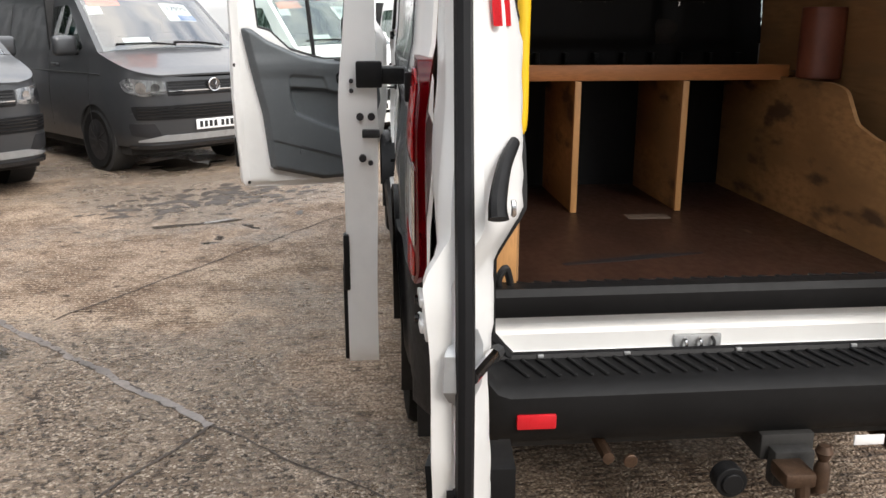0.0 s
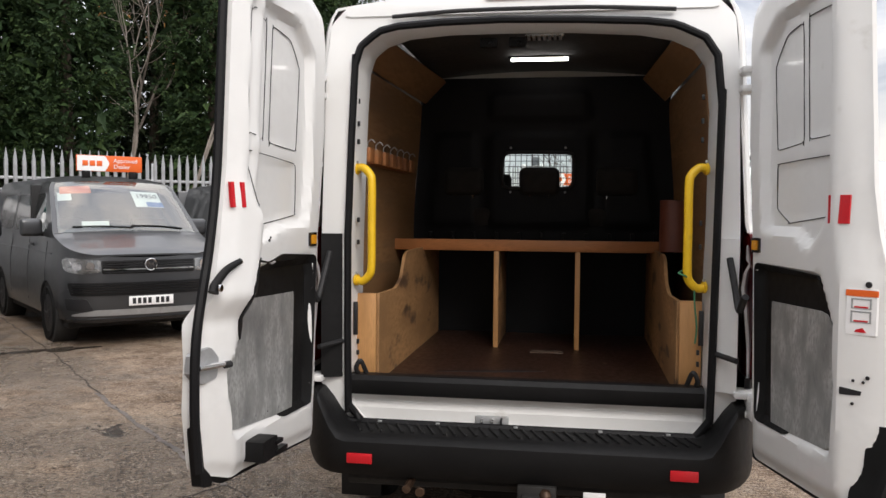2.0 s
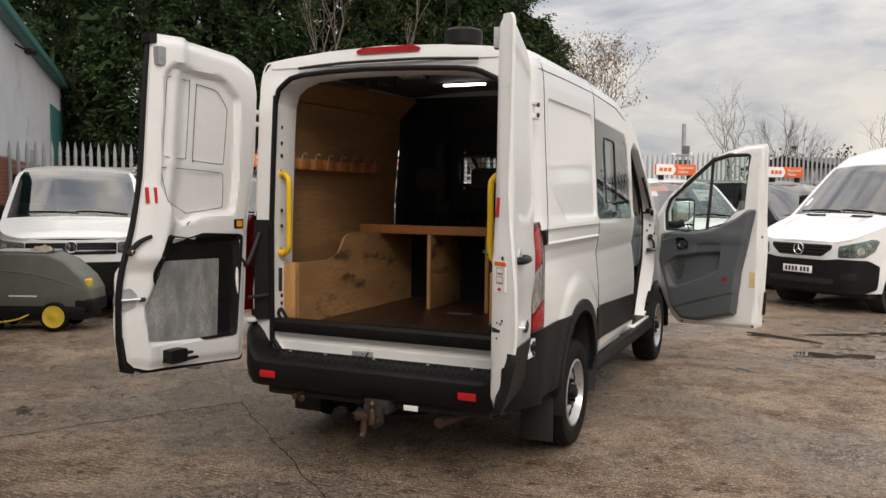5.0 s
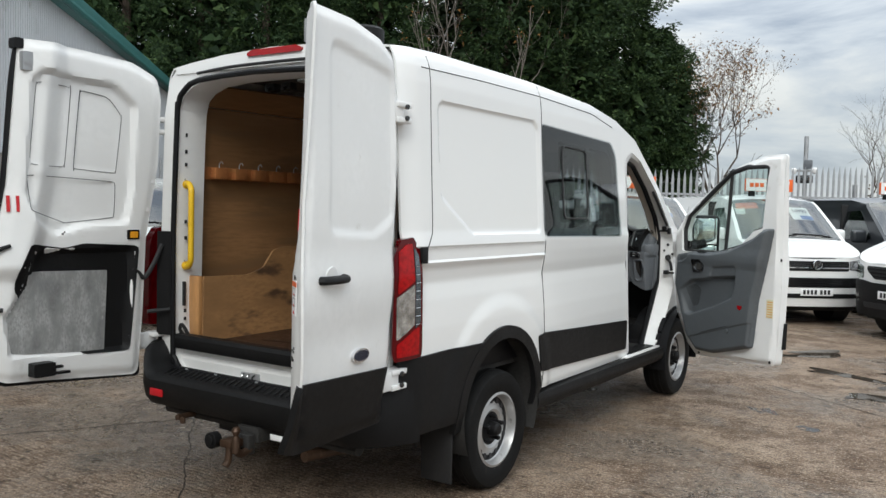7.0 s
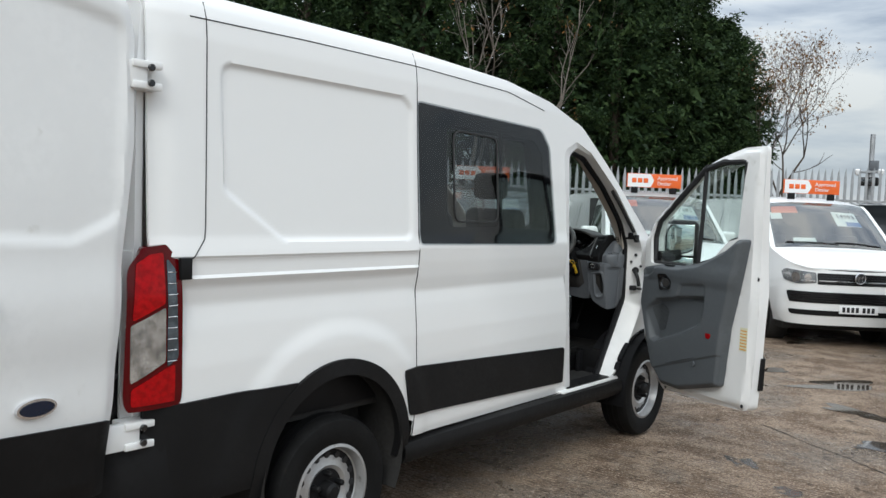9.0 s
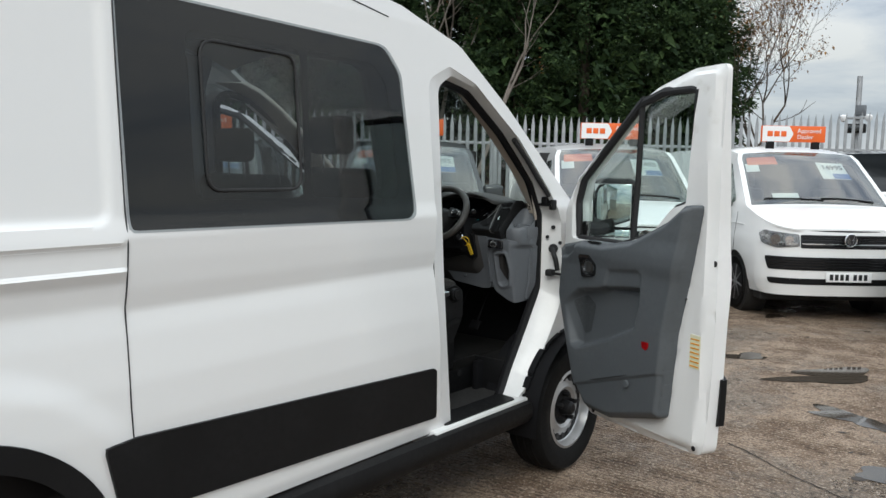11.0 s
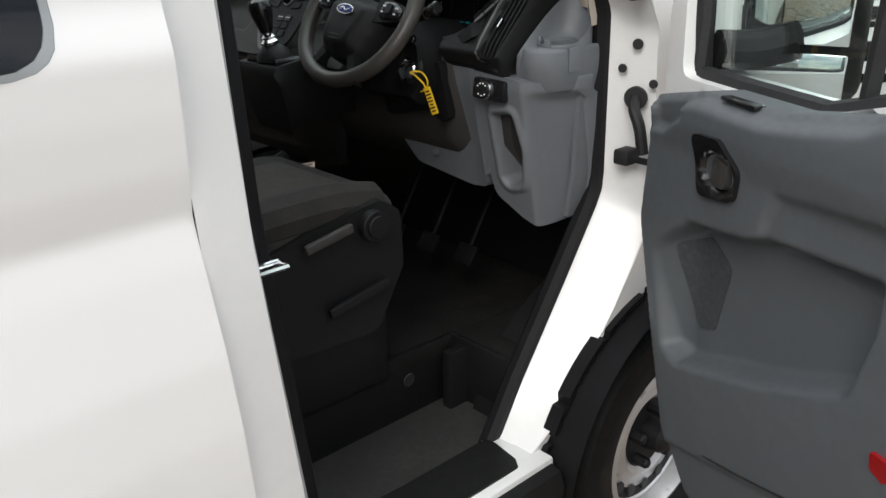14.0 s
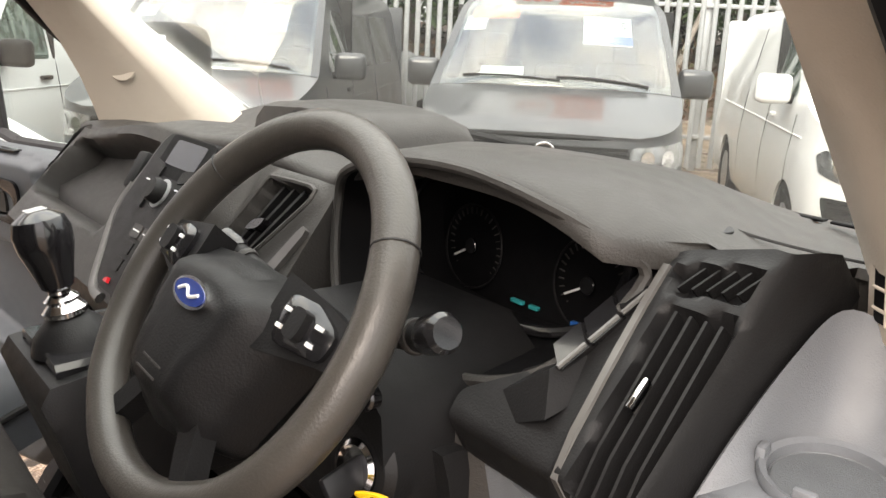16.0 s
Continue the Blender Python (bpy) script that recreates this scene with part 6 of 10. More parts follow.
def cushion(x0, x1, y0, y1, z0, z1, r=0.05):
    return box(x0, x1, y0, y1, z0, z1, r, 4)


def seat(x0, x1, y_front, z_top, mat_main, name, label):
    s = part(name, cushion(x0, x1, y_front - 0.52, y_front, z_top - 0.14, z_top, 0.055), CLOTH, van, label)
    part("cushion_panel", cushion(x0 + 0.11, x1 - 0.11, y_front - 0.50, y_front - 0.06, z_top - 0.05, z_top + 0.004, 0.03), CLOTH_GREY, s)
    part("seat_bolster", tube([(x1 - 0.05, y_front - 0.5, z_top - 0.02), (x1 - 0.045, y_front - 0.2, z_top - 0.01), (x1 - 0.06, y_front - 0.05, z_top - 0.035)], 0.05, 10), CLOTH, s)
    part("backrest", moved(cushion(x0 + 0.02, x1 - 0.02, -0.06, 0.06, -0.02, 0.66, 0.055), Matrix.Translation((0, y_front - 0.55, z_top - 0.05)) @ Euler((radians(12), 0, 0)).to_matrix().to_4x4()), CLOTH, s)
    cx = (x0 + x1) / 2
    part("headrest", cushion(cx - 0.13, cx + 0.13, y_front - 0.78, y_front - 0.69, z_top + 0.66, z_top + 0.84, 0.045), CLOTH, s)
    for hx in (cx - 0.06, cx + 0.06):
        part("headrest_post", tube([(hx, y_front - 0.72, z_top + 0.55), (hx, y_front - 0.735, z_top + 0.70)], 0.006, 6), CHROME, s)
    return s


ds = seat(0.10, 0.61, 3.925, 1.105, CLOTH, "driver_seat", "black cloth driver seat with a grey ribbed panel")
part("seat_side", sheet(fillet([(3.42, 0.78), (3.83, 0.76), (3.91, 0.90), (3.905, 1.03), (3.85, 1.065), (3.67, 1.035), (3.42, 0.98)], 0.03), 0.03, lambda u, v: np.stack([0.622 + 0 * u, u, v + 0.035], 1), thick=(-0.05, 0, 0)), DASH_DARK, ds)
part("seat_knob", join(disc((0.622, 3.82, 1.052), (1, 0, 0), 0.034, 0.024), disc((0.645, 3.82, 1.052), (1, 0, 0), 0.024, 0.008)), DASH_DARK, ds)
part("seat_lever", moved(box(-0.006, 0.010, -0.06, 0.06, -0.010, 0.010, 0.005), pose(0.640, 3.70, 1.055, 10, 0, 0)), DASH, ds)
part("seat_lever", moved(box(-0.006, 0.010, -0.08, 0.08, -0.010, 0.012, 0.005), pose(0.636, 3.77, 0.90, 10, 0, 0)), DASH_DARK, ds)
part("seat_base", box(0.14, 0.60, 3.48, 3.88, 0.64, 0.94, 0.02), DASH_DARK, ds)
ps = seat(-0.78, -0.05, 3.97, 1.06, CLOTH, "passenger_bench", "black cloth double passenger seat")
part("seat_base", box(-0.74, -0.09, 3.46, 3.86, 0.64, 0.93, 0.02), DASH_DARK, ps)
for x0, x1 in ((-0.74, -0.27), (-0.25, 0.22), (0.24, 0.71)):
    rs = seat(x0, x1, 2.78, 1.05, CLOTH, "crew_seat", "black cloth crew seat behind the cab")
    part("seat_base", box(x0 + 0.05, x1 - 0.05, 2.30, 2.72, 0.64, 0.92, 0.02), DASH_DARK, rs)

# dashboard: a swept body, then its instruments and trims
dash_sec = []
for x in np.linspace(-0.79, 0.73, 96):
    hood = math.exp(-((x - 0.405) / 0.185) ** 4)
    lid = math.exp(-((x + 0.03) / 0.16) ** 4)
    drop = float(ramp(-x, 0.35, 0.70))
    end = float(ramp(x, 0.60, 0.74))
    top = 1.512 + 0.055 * hood + 0.012 * lid - 0.04 * drop - 0.004 * end
    lip = 4.215 - 0.02 * hood + 0.08 * float(ramp(x, 0.585, 0.62))
    inside = float(ramp(x, 0.215, 0.235) * ramp(-x, -0.61, -0.59))
    front = 4.12 + 0.04 * float(ramp(x, 0.5, 0.6))
    ring = ([(x, 4.84, 1.40), (x, 4.78, 1.465), (x, 4.62, 1.497), (x, 4.46, top - 0.016 + 0.028 * lid), (x, 4.38, top - 0.004 + 0.026 * lid), (x, 4.30, top + 0.004), (x, lip + 0.018, top), (x, lip + 0.004, top - 0.008), (x, lip + 0.006, top - 0.020),
                     (x, lip + 0.03 + 0.12 * inside, top - 0.036), (x, front + 0.10 + 0.12 * inside, 1.40 - 0.02 * inside), (x, front + 0.03, 1.362), (x, front + 0.02, 1.30), (x, front + 0.04, 1.16), (x, front + 0.12, 1.06), (x, 4.45, 1.03), (x, 4.64, 1.05)])
    # the end stands back behind the cup holder
    dash_sec.append([(a, max(b, 4.372 + 0.003 * k), c) if x > 0.69 else (a, b, c) for k, (a, b, c) in enumerate(ring)])
dash = part("dashboard", loft(dash_sec), DASH, van, "dark grey moulded dashboard", angle=70)
part("dash_hole", moved(disc((0, 0, 0), (0, 0, 1), 0.014, 0.003, 0.0005, 18), pose(0.593, 4.349, 1.524, 4)), DARK_PRINT, dash)
part("dash_seam", tube([(0.53, 4.36, 1.545), (0.60, 4.37, 1.524), (0.68, 4.40, 1.514), (0.72, 4.44, 1.508)], 0.0014, 5), RUBBER, dash)
part("screen_vent", join(*[box(0.50 + 0.045 * k, 0.538 + 0.045 * k, 4.55, 4.562, 1.508, 1.511, 0.001, 1) for k in range(4)]), VOID, dash)
lid = part("tray_lid", loft([[(x, 4.305, z - 0.03), (x, 4.31, z - 0.004), (x, 4.33, z + 0.002), (x, 4.43, z + 0.004), (x, 4.47, z - 0.012), (x, 4.47, z - 0.04)] for x, z in ((-0.19, 1.545), (-0.165, 1.564), (-0.05, 1.572), (0.06, 1.572), (0.115, 1.566), (0.135, 1.545))]), DASH, dash, "raised lid of the dash-top tray", angle=50)
part("lid_slot", moved(box(-0.085, 0.085, -0.004, 0.004, -0.007, 0.007, 0.003), pose(0.015, 4.309, 1.556)), VOID, lid)


def face_at(u, v, off=0.0):
    """A point on the slanted front of the dash: u across it, v up its slope, off towards the seats."""
    u, v = np.asarray(u, float), np.asarray(v, float)
    y = 4.085 + 0.585 * v + 0.09 * ramp(-u, 0.70, 0.82) - 0.82 * off
    return np.stack([u + 0 * v, y, 1.345 + (0.81 - 0.20 * ramp(-u, 0.35, 0.70)) * v + 0.57 * off], -1)


TRAY = fillet([(-0.715, 0.020), (-0.69, 0.183), (-0.275, 0.188), (-0.262, 0.10), (-0.30, 0.016)], [0.03, 0.03, 0.02, 0.03, 0.03])
RADIO = fillet([(-0.205, 0.212), (0.045, 0.212), (0.055, 0.12), (0.015, -0.045), (-0.125, -0.045), (-0.225, 0.06)], [0.04, 0.03, 0.06, 0.05, 0.05, 0.08])
CVENT = fillet([(0.052, 0.060), (0.135, 0.080), (0.205, 0.196), (0.085, 0.190)], [0.012, 0.02, 0.02, 0.02])


def face_off(u, v):
    return 0.034 * ramp(-sdf(RADIO, u, v), 0.0, 0.022) - 0.14 * ramp(-sdf(TRAY, u, v), 0.0, 0.030) - 0.040 * ramp(-sdf(CVENT, u, v), 0.004, 0.010) + 0.006 * ramp(-np.abs(sdf(CVENT, u, v)), -0.016, -0.004)


fc = part("dash_face", sheet(rect(-0.80, 0.222, -0.05, 0.205, 0.012), 0.006, lambda u, v: face_at(u, v, face_off(u, v)), back=lambda u, v: face_at(u, v, -0.16)), DASH, dash, "slanted dash front with an open tray", angle=55)
ev = part("end_vent", sheet(fillet([(-0.795, 0.0), (-0.742, 0.004), (-0.715, 0.198), (-0.762, 0.200)], 0.012), 0.012, lambda u, v: face_at(u, v, 0.006 - 0.008 * ramp(-sdf(fillet([(-0.787, 0.01), (-0.747, 0.012), (-0.722, 0.19), (-0.757, 0.192)], 0.008), u, v), 0, 0.004)), back=lambda u, v: face_at(u, v, -0.02)), DASH_DARK, dash)
for v in (0.075, 0.165):
    part("vent_tab", sheet(rect(-0.772 + 0.2 * v, -0.742 + 0.14 * v, v, v + 0.016, 0.003), 0.008, lambda u, w: face_at(u, w, 0.008), back=lambda u, w: face_at(u, w, -0.004)), BLACK_GLOSS, ev)
for k in range(3):
    part("vent_slat", tube([tuple(face_at(-0.776 + 0.012 * k + 0.14 * v, v, 0.001)) for v in (0.02, 0.10, 0.185)], 0.002, 5), DASH_DARK, ev)
# radio panel: display, knob, keys, bright edge
RAD_IN = fillet([(-0.175, 0.198), (0.025, 0.198), (0.035, 0.12), (0.0, -0.030), (-0.110, -0.030), (-0.185, 0.07)], [0.03, 0.025, 0.05, 0.04, 0.04, 0.06])
stack = part("radio_panel", sheet(RAD_IN, 0.02, lambda u, v: face_at(u, v, 0.037), back=lambda u, v: face_at(u, v, 0.02)), DASH_DARK, dash, "black radio panel")


def on_radio(outline, h0, h1):
    return sheet(outline, 0.012, lambda u, v: face_at(u, v, h1), back=lambda u, v: face_at(u, v, h0))


part("radio_display", on_radio(rect(-0.128, -0.030, 0.152, 0.190, 0.004), 0.035, 0.0385), mat("dark_display", (0.03, 0.035, 0.04), 0.12, var=0.05), stack)
part("display_hood", on_radio(fillet([(-0.150, 0.135), (-0.012, 0.135), (-0.006, 0.196), (-0.152, 0.196)], 0.008), 0.034, 0.0378), VOID, stack)
part("radio_knob", moved(lathe([(0.017, 0.0), (0.017, 0.014), (0.0145, 0.019), (0.0, 0.019)], (0, 0, 0), (0, -0.82, 0.57), 24), Matrix.Translation(tuple(face_at(-0.085, 0.112, 0.036)))), DASH_DARK, stack)
part("knob_ring", moved(lathe([(0.021, 0.0), (0.021, 0.003), (0.017, 0.004)], (0, 0, 0), (0, -0.82, 0.57), 24), Matrix.Translation(tuple(face_at(-0.085, 0.112, 0.036)))), ZINC, stack)
for sg in (-1, 1):
    for k in range(3):
        part("radio_key", on_radio(fillet([(-0.085 + sg * (0.030 + 0.012 * (k == 1)), 0.083 + 0.024 * k), (-0.085 + sg * (0.072 + 0.012 * (k == 1)), 0.087 + 0.026 * k), (-0.085 + sg * (0.070 + 0.012 * (k == 1)), 0.104 + 0.026 * k), (-0.085 + sg * (0.030 + 0.010 * (k == 1)), 0.102 + 0.024 * k)][::sg], 0.003), 0.035, 0.0405), DASH_DARK, stack)
for k in range(2):
    part("radio_key", on_radio(rect(-0.094 + 0.034 * k, -0.064 + 0.034 * k, 0.045, 0.064, 0.004), 0.035, 0.041), DASH, stack)
for v0 in (0.022, -0.002):
    for k in range(2):
        part("climate_key", on_radio(rect(-0.092 + 0.032 * k, -0.064 + 0.032 * k, v0, v0 + 0.018, 0.003), 0.035, 0.0405), DASH_DARK, stack)
part("hazard_mark", on_radio(fillet([(-0.085, -0.021), (-0.070, -0.021), (-0.0775, -0.009)], 0.001), 0.036, 0.0412), RED_TAPE, stack)
part("key_mark", join(*[on_radio(rect(a, b, c, d), 0.037, 0.0412) for a, b, c, d in ((-0.145, -0.132, 0.122, 0.124), (-0.046, -0.030, 0.122, 0.124), (-0.09, -0.068, 0.054, 0.056), (-0.055, -0.034, 0.054, 0.056), (-0.002, 0.012, 0.16, 0.162), (-0.002, 0.010, 0.172, 0.174))]), WHITE_PRINT, stack)
part("stack_edge", tube([tuple(face_at(u, v, 0.030)) for u, v in ((-0.085, -0.043), (-0.128, -0.036), (-0.168, 0.01), (-0.205, 0.065), (-0.208, 0.11))], (0.008, 0.004), 8, flat=0.7), SATIN, stack, "satin curved edge of the radio stack")
part("phone_clip", moved(box(-0.012, 0.012, -0.02, 0.02, -0.03, 0.03, 0.006), Matrix.Translation(tuple(face_at(-0.232, 0.13, 0.012))) @ Euler((radians(-35), 0, radians(15))).to_matrix().to_4x4()), DASH_DARK, dash)
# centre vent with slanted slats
# the vent's floor is near-black: its inner shade is put into the colour
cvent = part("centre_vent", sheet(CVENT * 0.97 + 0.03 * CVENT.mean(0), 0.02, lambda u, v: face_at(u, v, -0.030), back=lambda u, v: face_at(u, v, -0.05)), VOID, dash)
for k in range(4):
    f = 0.16 + 0.23 * k
    a, b = (0.062 + 0.070 * f, 0.068 + 0.018 * f), (0.095 + 0.100 * f, 0.186 + 0.004 * f)
    part("vent_slat", loft([[tuple(face_at(a[0] + (b[0] - a[0]) * s + d, a[1] + (b[1] - a[1]) * s - d, h)) for d, h in ((-0.0015, -0.003), (0.0025, -0.003), (0.0035, -0.026), (-0.0005, -0.026))] for s in (0, 0.5, 1)]), DASH_DARK, cvent)
part("vent_tab", sheet(fillet([(0.092, 0.118), (0.118, 0.126), (0.126, 0.142), (0.100, 0.134)], 0.003), 0.01, lambda u, v: face_at(u, v, 0.004), back=lambda u, v: face_at(u, v, -0.012)), BLACK_GLOSS, cvent)
part("vent_rim", tube([tuple(face_at(u, v, 0.006)) for u, v in CVENT[::2]], 0.0032, 6, closed=True, n=2), DASH, cvent)
part("vent_side_strip", sheet(fillet([(0.160, 0.03), (0.186, 0.036), (0.218, 0.145), (0.205, 0.150)], 0.004), 0.012, lambda u, v: face_at(u, v, 0.006), back=lambda u, v: face_at(u, v, -0.01)), SATIN, dash)
# lower passenger side: glove box, grey end cap, kick panel
LOWER_Z, LOWER_Y = [0.92, 1.0, 1.12, 1.22, 1.31, 1.345], [4.27, 4.205, 4.135, 4.105, 4.080, 4.082]


def lower_at(u, v, off=0.0):
    return np.stack([u, np.interp(v, LOWER_Z, LOWER_Y) + 0.09 * ramp(-u, 0.70, 0.82) + 0.05 * ramp(u, -0.2, 0.1) - off, v], -1)


GLOVE = fillet([(-0.655, 1.015), (-0.655, 1.290), (-0.20, 1.290), (-0.235, 1.015)], 0.03)
part("lower_dash", sheet(fillet([(-0.705, 0.95), (-0.705, 1.318), (0.10, 1.318), (0.02, 1.12), (-0.10, 0.95)], 0.02), 0.014, lambda u, v: lower_at(u, v, 0.004 - 0.006 * ramp(-np.abs(sdf(GLOVE, u, v)), -0.007, -0.001)), back=lambda u, v: lower_at(u, v, -0.04)), DASH, dash, "dark moulded glove box front")
part("glove_handle", sheet(rect(-0.47, -0.36, 1.175, 1.225, 0.012), 0.012, lambda u, v: lower_at(u, v, 0.010 - 0.010 * ramp(-sdf(rect(-0.462, -0.368, 1.182, 1.212, 0.01), u, v), 0, 0.006)), back=lambda u, v: lower_at(u, v, -0.01)), DASH_DARK, dash)
part("end_cap", sheet(fillet([(-0.80, 1.16), (-0.80, 1.335), (-0.712, 1.335), (-0.712, 1.13)], 0.015), 0.02, lambda u, v: lower_at(u, v, 0.006), back=lambda u, v: lower_at(u, v, -0.08)), LIGHT_TRIM, dash, "light grey dash end cap")
part("door_slot", loft([[(-0.77, y, z), (-0.70, y - 0.01, z - 0.01), (-0.70, y + 0.04, z - 0.02), (-0.77, y + 0.05, z - 0.01)] for y, z in ((4.16, 1.14), (4.14, 1.05), (4.165, 1.0))]), DASH_DARK, dash)
kick = [(-0.76, 3.80, 0.80), (-0.75, 3.93, 0.935), (-0.745, 4.05, 0.995), (-0.74, 4.16, 1.025)]
part("kick_panel", loft([[(p.x - 0.03, p.y - 0.03, p.z + 0.02), (p.x + 0.02, p.y - 0.02, p.z + 0.015), (p.x + 0.055, p.y + 0.03, p.z - 0.05), (p.x + 0.05, p.y + 0.06, p.z - 0.13), (p.x - 0.03, p.y + 0.06, p.z - 0.14)] for p in smooth_line(kick, 5)]), LIGHT_TRIM, van, "light grey curved kick panel", angle=60)
part("kick_stripe", tube([(p.x + 0.058, p.y + 0.03, p.z - 0.055) for p in smooth_line(kick, 5)], 0.008, 8), RUBBER, van)
# gear lever on its console
GB = Vector((0.067, 3.965, 1.318))
gear = part("gear_console", loft([[(-0.03, y, z), (0.15, y, z), (0.165, y + 0.01, z - 0.03), (0.14, y + 0.05, z - 0.16), (-0.02, y + 0.05, z - 0.16), (-0.045, y + 0.01, z - 0.03)] for y, z in ((3.905, 1.300), (3.915, 1.318), (3.99, 1.330), (4.06, 1.332), (4.13, 1.33))]), DASH_DARK, dash, angle=50)
part("gear_plate", loft([[(x, 3.925, z), (x, 4.06, z + 0.006), (x, 4.06, z - 0.004), (x, 3.925, z - 0.010)] for x, z in ((-0.005, 1.328), (0.0, 1.334), (0.13, 1.334), (0.135, 1.328))]), BLACK_GLOSS, gear)
GA = (-0.08, -0.18, 1)
part("gear_boot", lathe([(0.046, 0.012), (0.040, 0.028), (0.028, 0.040), (0.014, 0.052)], GB, GA, 20), DASH_DARK, gear)
part("gear_collar", lathe([(0.014, 0.044), (0.023, 0.048), (0.024, 0.054), (0.020, 0.058), (0.016, 0.062), (0.019, 0.066), (0.012, 0.072), (0.0105, 0.086)], GB, GA, 20), CHROME, gear)
knob = part("gear_knob", lathe([(0.010, 0.074), (0.017, 0.080), (0.022, 0.100), (0.029, 0.125), (0.0305, 0.142), (0.026, 0.156), (0.013, 0.164), (0.0, 0.165)], GB, GA, 26), BLACK_GLOSS, gear, "gloss black gear knob")
part("knob_marks", moved(join(*[box(-0.0115 + 0.009 * k, -0.0095 + 0.009 * k, -0.010, 0.010, -0.0004, 0.0006, 0) for k in range(3)] + [box(-0.0115, 0.0085, -0.001, 0.001, -0.0004, 0.0006, 0)]), Matrix.Translation(GB + Vector(GA).normalized() * 0.1652) @ Euler((radians(10), radians(-5), 0)).to_matrix().to_4x4()), WHITE_PRINT, knob)
# instrument binnacle: hood edge, tunnel, dials
HOOD = smooth_line([(0.236, 4.190, 1.44), (0.226, 4.200, 1.50), (0.250, 4.193, 1.533), (0.305, 4.192, 1.552), (0.38, 4.190, 1.563), (0.455, 4.192, 1.564), (0.525, 4.202, 1.551), (0.578, 4.225, 1.528), (0.598, 4.252, 1.500), (0.583, 4.205, 1.450), (0.545, 4.180, 1.412), (0.47, 4.170, 1.388), (0.36, 4.170, 1.382), (0.27, 4.178, 1.395)], 4, True)
BC = Vector((0.405, 0, 1.465))
back_ring = [(BC.x + (p.x - BC.x) * 0.86, 4.325 + 0.10 * (p.z - 1.465), BC.z + (p.z - BC.z) * 0.80) for p in HOOD]
mid_ring = [(BC.x + (p.x - BC.x) * 0.95, 0.55 * p.y + 0.45 * 4.325, BC.z + (p.z - BC.z) * 0.92) for p in HOOD]
# black tunnel and dial face, coloured deeper for the shade under the hood
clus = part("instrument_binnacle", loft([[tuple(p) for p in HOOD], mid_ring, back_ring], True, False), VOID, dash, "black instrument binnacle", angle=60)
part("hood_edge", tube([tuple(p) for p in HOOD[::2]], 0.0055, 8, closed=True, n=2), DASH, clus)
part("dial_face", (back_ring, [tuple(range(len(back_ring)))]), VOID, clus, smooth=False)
lens_ring = [(BC.x + (p.x - BC.x) * 0.84 - 0.012, 4.285 + 0.10 * (p.z - 1.465), BC.z + (p.z - BC.z) * 0.80) for p in HOOD]
part("lens_edge", tube(lens_ring[::2], 0.006, 8, closed=True, n=2), BLACK_GLOSS, clus)
part("hood_seam", tube([(0.33, 4.215, 1.548), (0.41, 4.218, 1.551), (0.435, 4.225, 1.545), (0.455, 4.245, 1.535)], 0.0022, 6), DASH, clus)
for x in (0.315, 0.485):
    part("dial_ring", tube([(x + 0.046 * math.cos(w), 4.318 + 0.1 * 0.046 * math.sin(w), 1.452 + 0.046 * math.sin(w)) for w in np.linspace(0, 2 * math.pi, 30, endpoint=False)], 0.0012, 6, closed=True, smooth=False), DASH_DARK, clus)
    for w in np.linspace(-0.7, math.pi + 0.7, 23):
        part("dial_mark", moved(box(-0.0006, 0.0006, -0.0008, 0.0008, 0.036, 0.043, 0), Matrix.Translation((x, 4.317, 1.452)) @ Euler((radians(-6), w - math.pi / 2, 0)).to_matrix().to_4x4()), DASH, clus)
    part("dial_needle", moved(box(-0.0011, 0.0011, -0.001, 0.001, 0.0, 0.036, 0), Matrix.Translation((x, 4.3155, 1.452)) @ Euler((radians(-6), radians(-118), 0)).to_matrix().to_4x4()), WHITE_PRINT, clus)
    part("needle_hub", disc((x, 4.318, 1.452), (0, -1, 0.1), 0.009, 0.005, 0.001, 18), BLACK_GLOSS, clus)
for x0, x1, m in ((0.385, 0.402, TEAL_PRINT), (0.412, 0.424, TEAL_PRINT), (0.470, 0.488, BLUE_PRINT)):
    part("dial_display", box(x0, x1, 4.312, 4.317, 1.409, 1.413, 0.0005), m, clus)
# satin strip beside the binnacle, in three pieces
for a, b in ((0.0, 0.30), (0.34, 0.66), (0.70, 1.0)):
    pts = [(0.583 + 0.020 * s, 4.172 + 0.074 * s, 1.437 + 0.054 * s) for s in (a, b)]
    part("binnacle_strip", loft([[(x - 0.016, y + 0.014, z + 0.010), (x + 0.004, y - 0.001, z + 0.002), (x + 0.006, y + 0.002, z - 0.001), (x + 0.002, y + 0.024, z - 0.004)] for x, y, z in pts]), BLACK_GLOSS, clus)
    part("strip_edge", tube([(x + 0.004, y - 0.001, z + 0.001) for x, y, z in pts], 0.0022, 6, smooth=False), SATIN, clus)
part("lower_bezel", loft([[(0.50, 4.158, 1.375), (0.582, 4.168, 1.436), (0.588, 4.20, 1.445), (0.51, 4.21, 1.40)], [(0.49, 4.15, 1.352), (0.598, 4.150, 1.405), (0.605, 4.20, 1.42), (0.50, 4.21, 1.38)]]), DASH_DARK, clus)
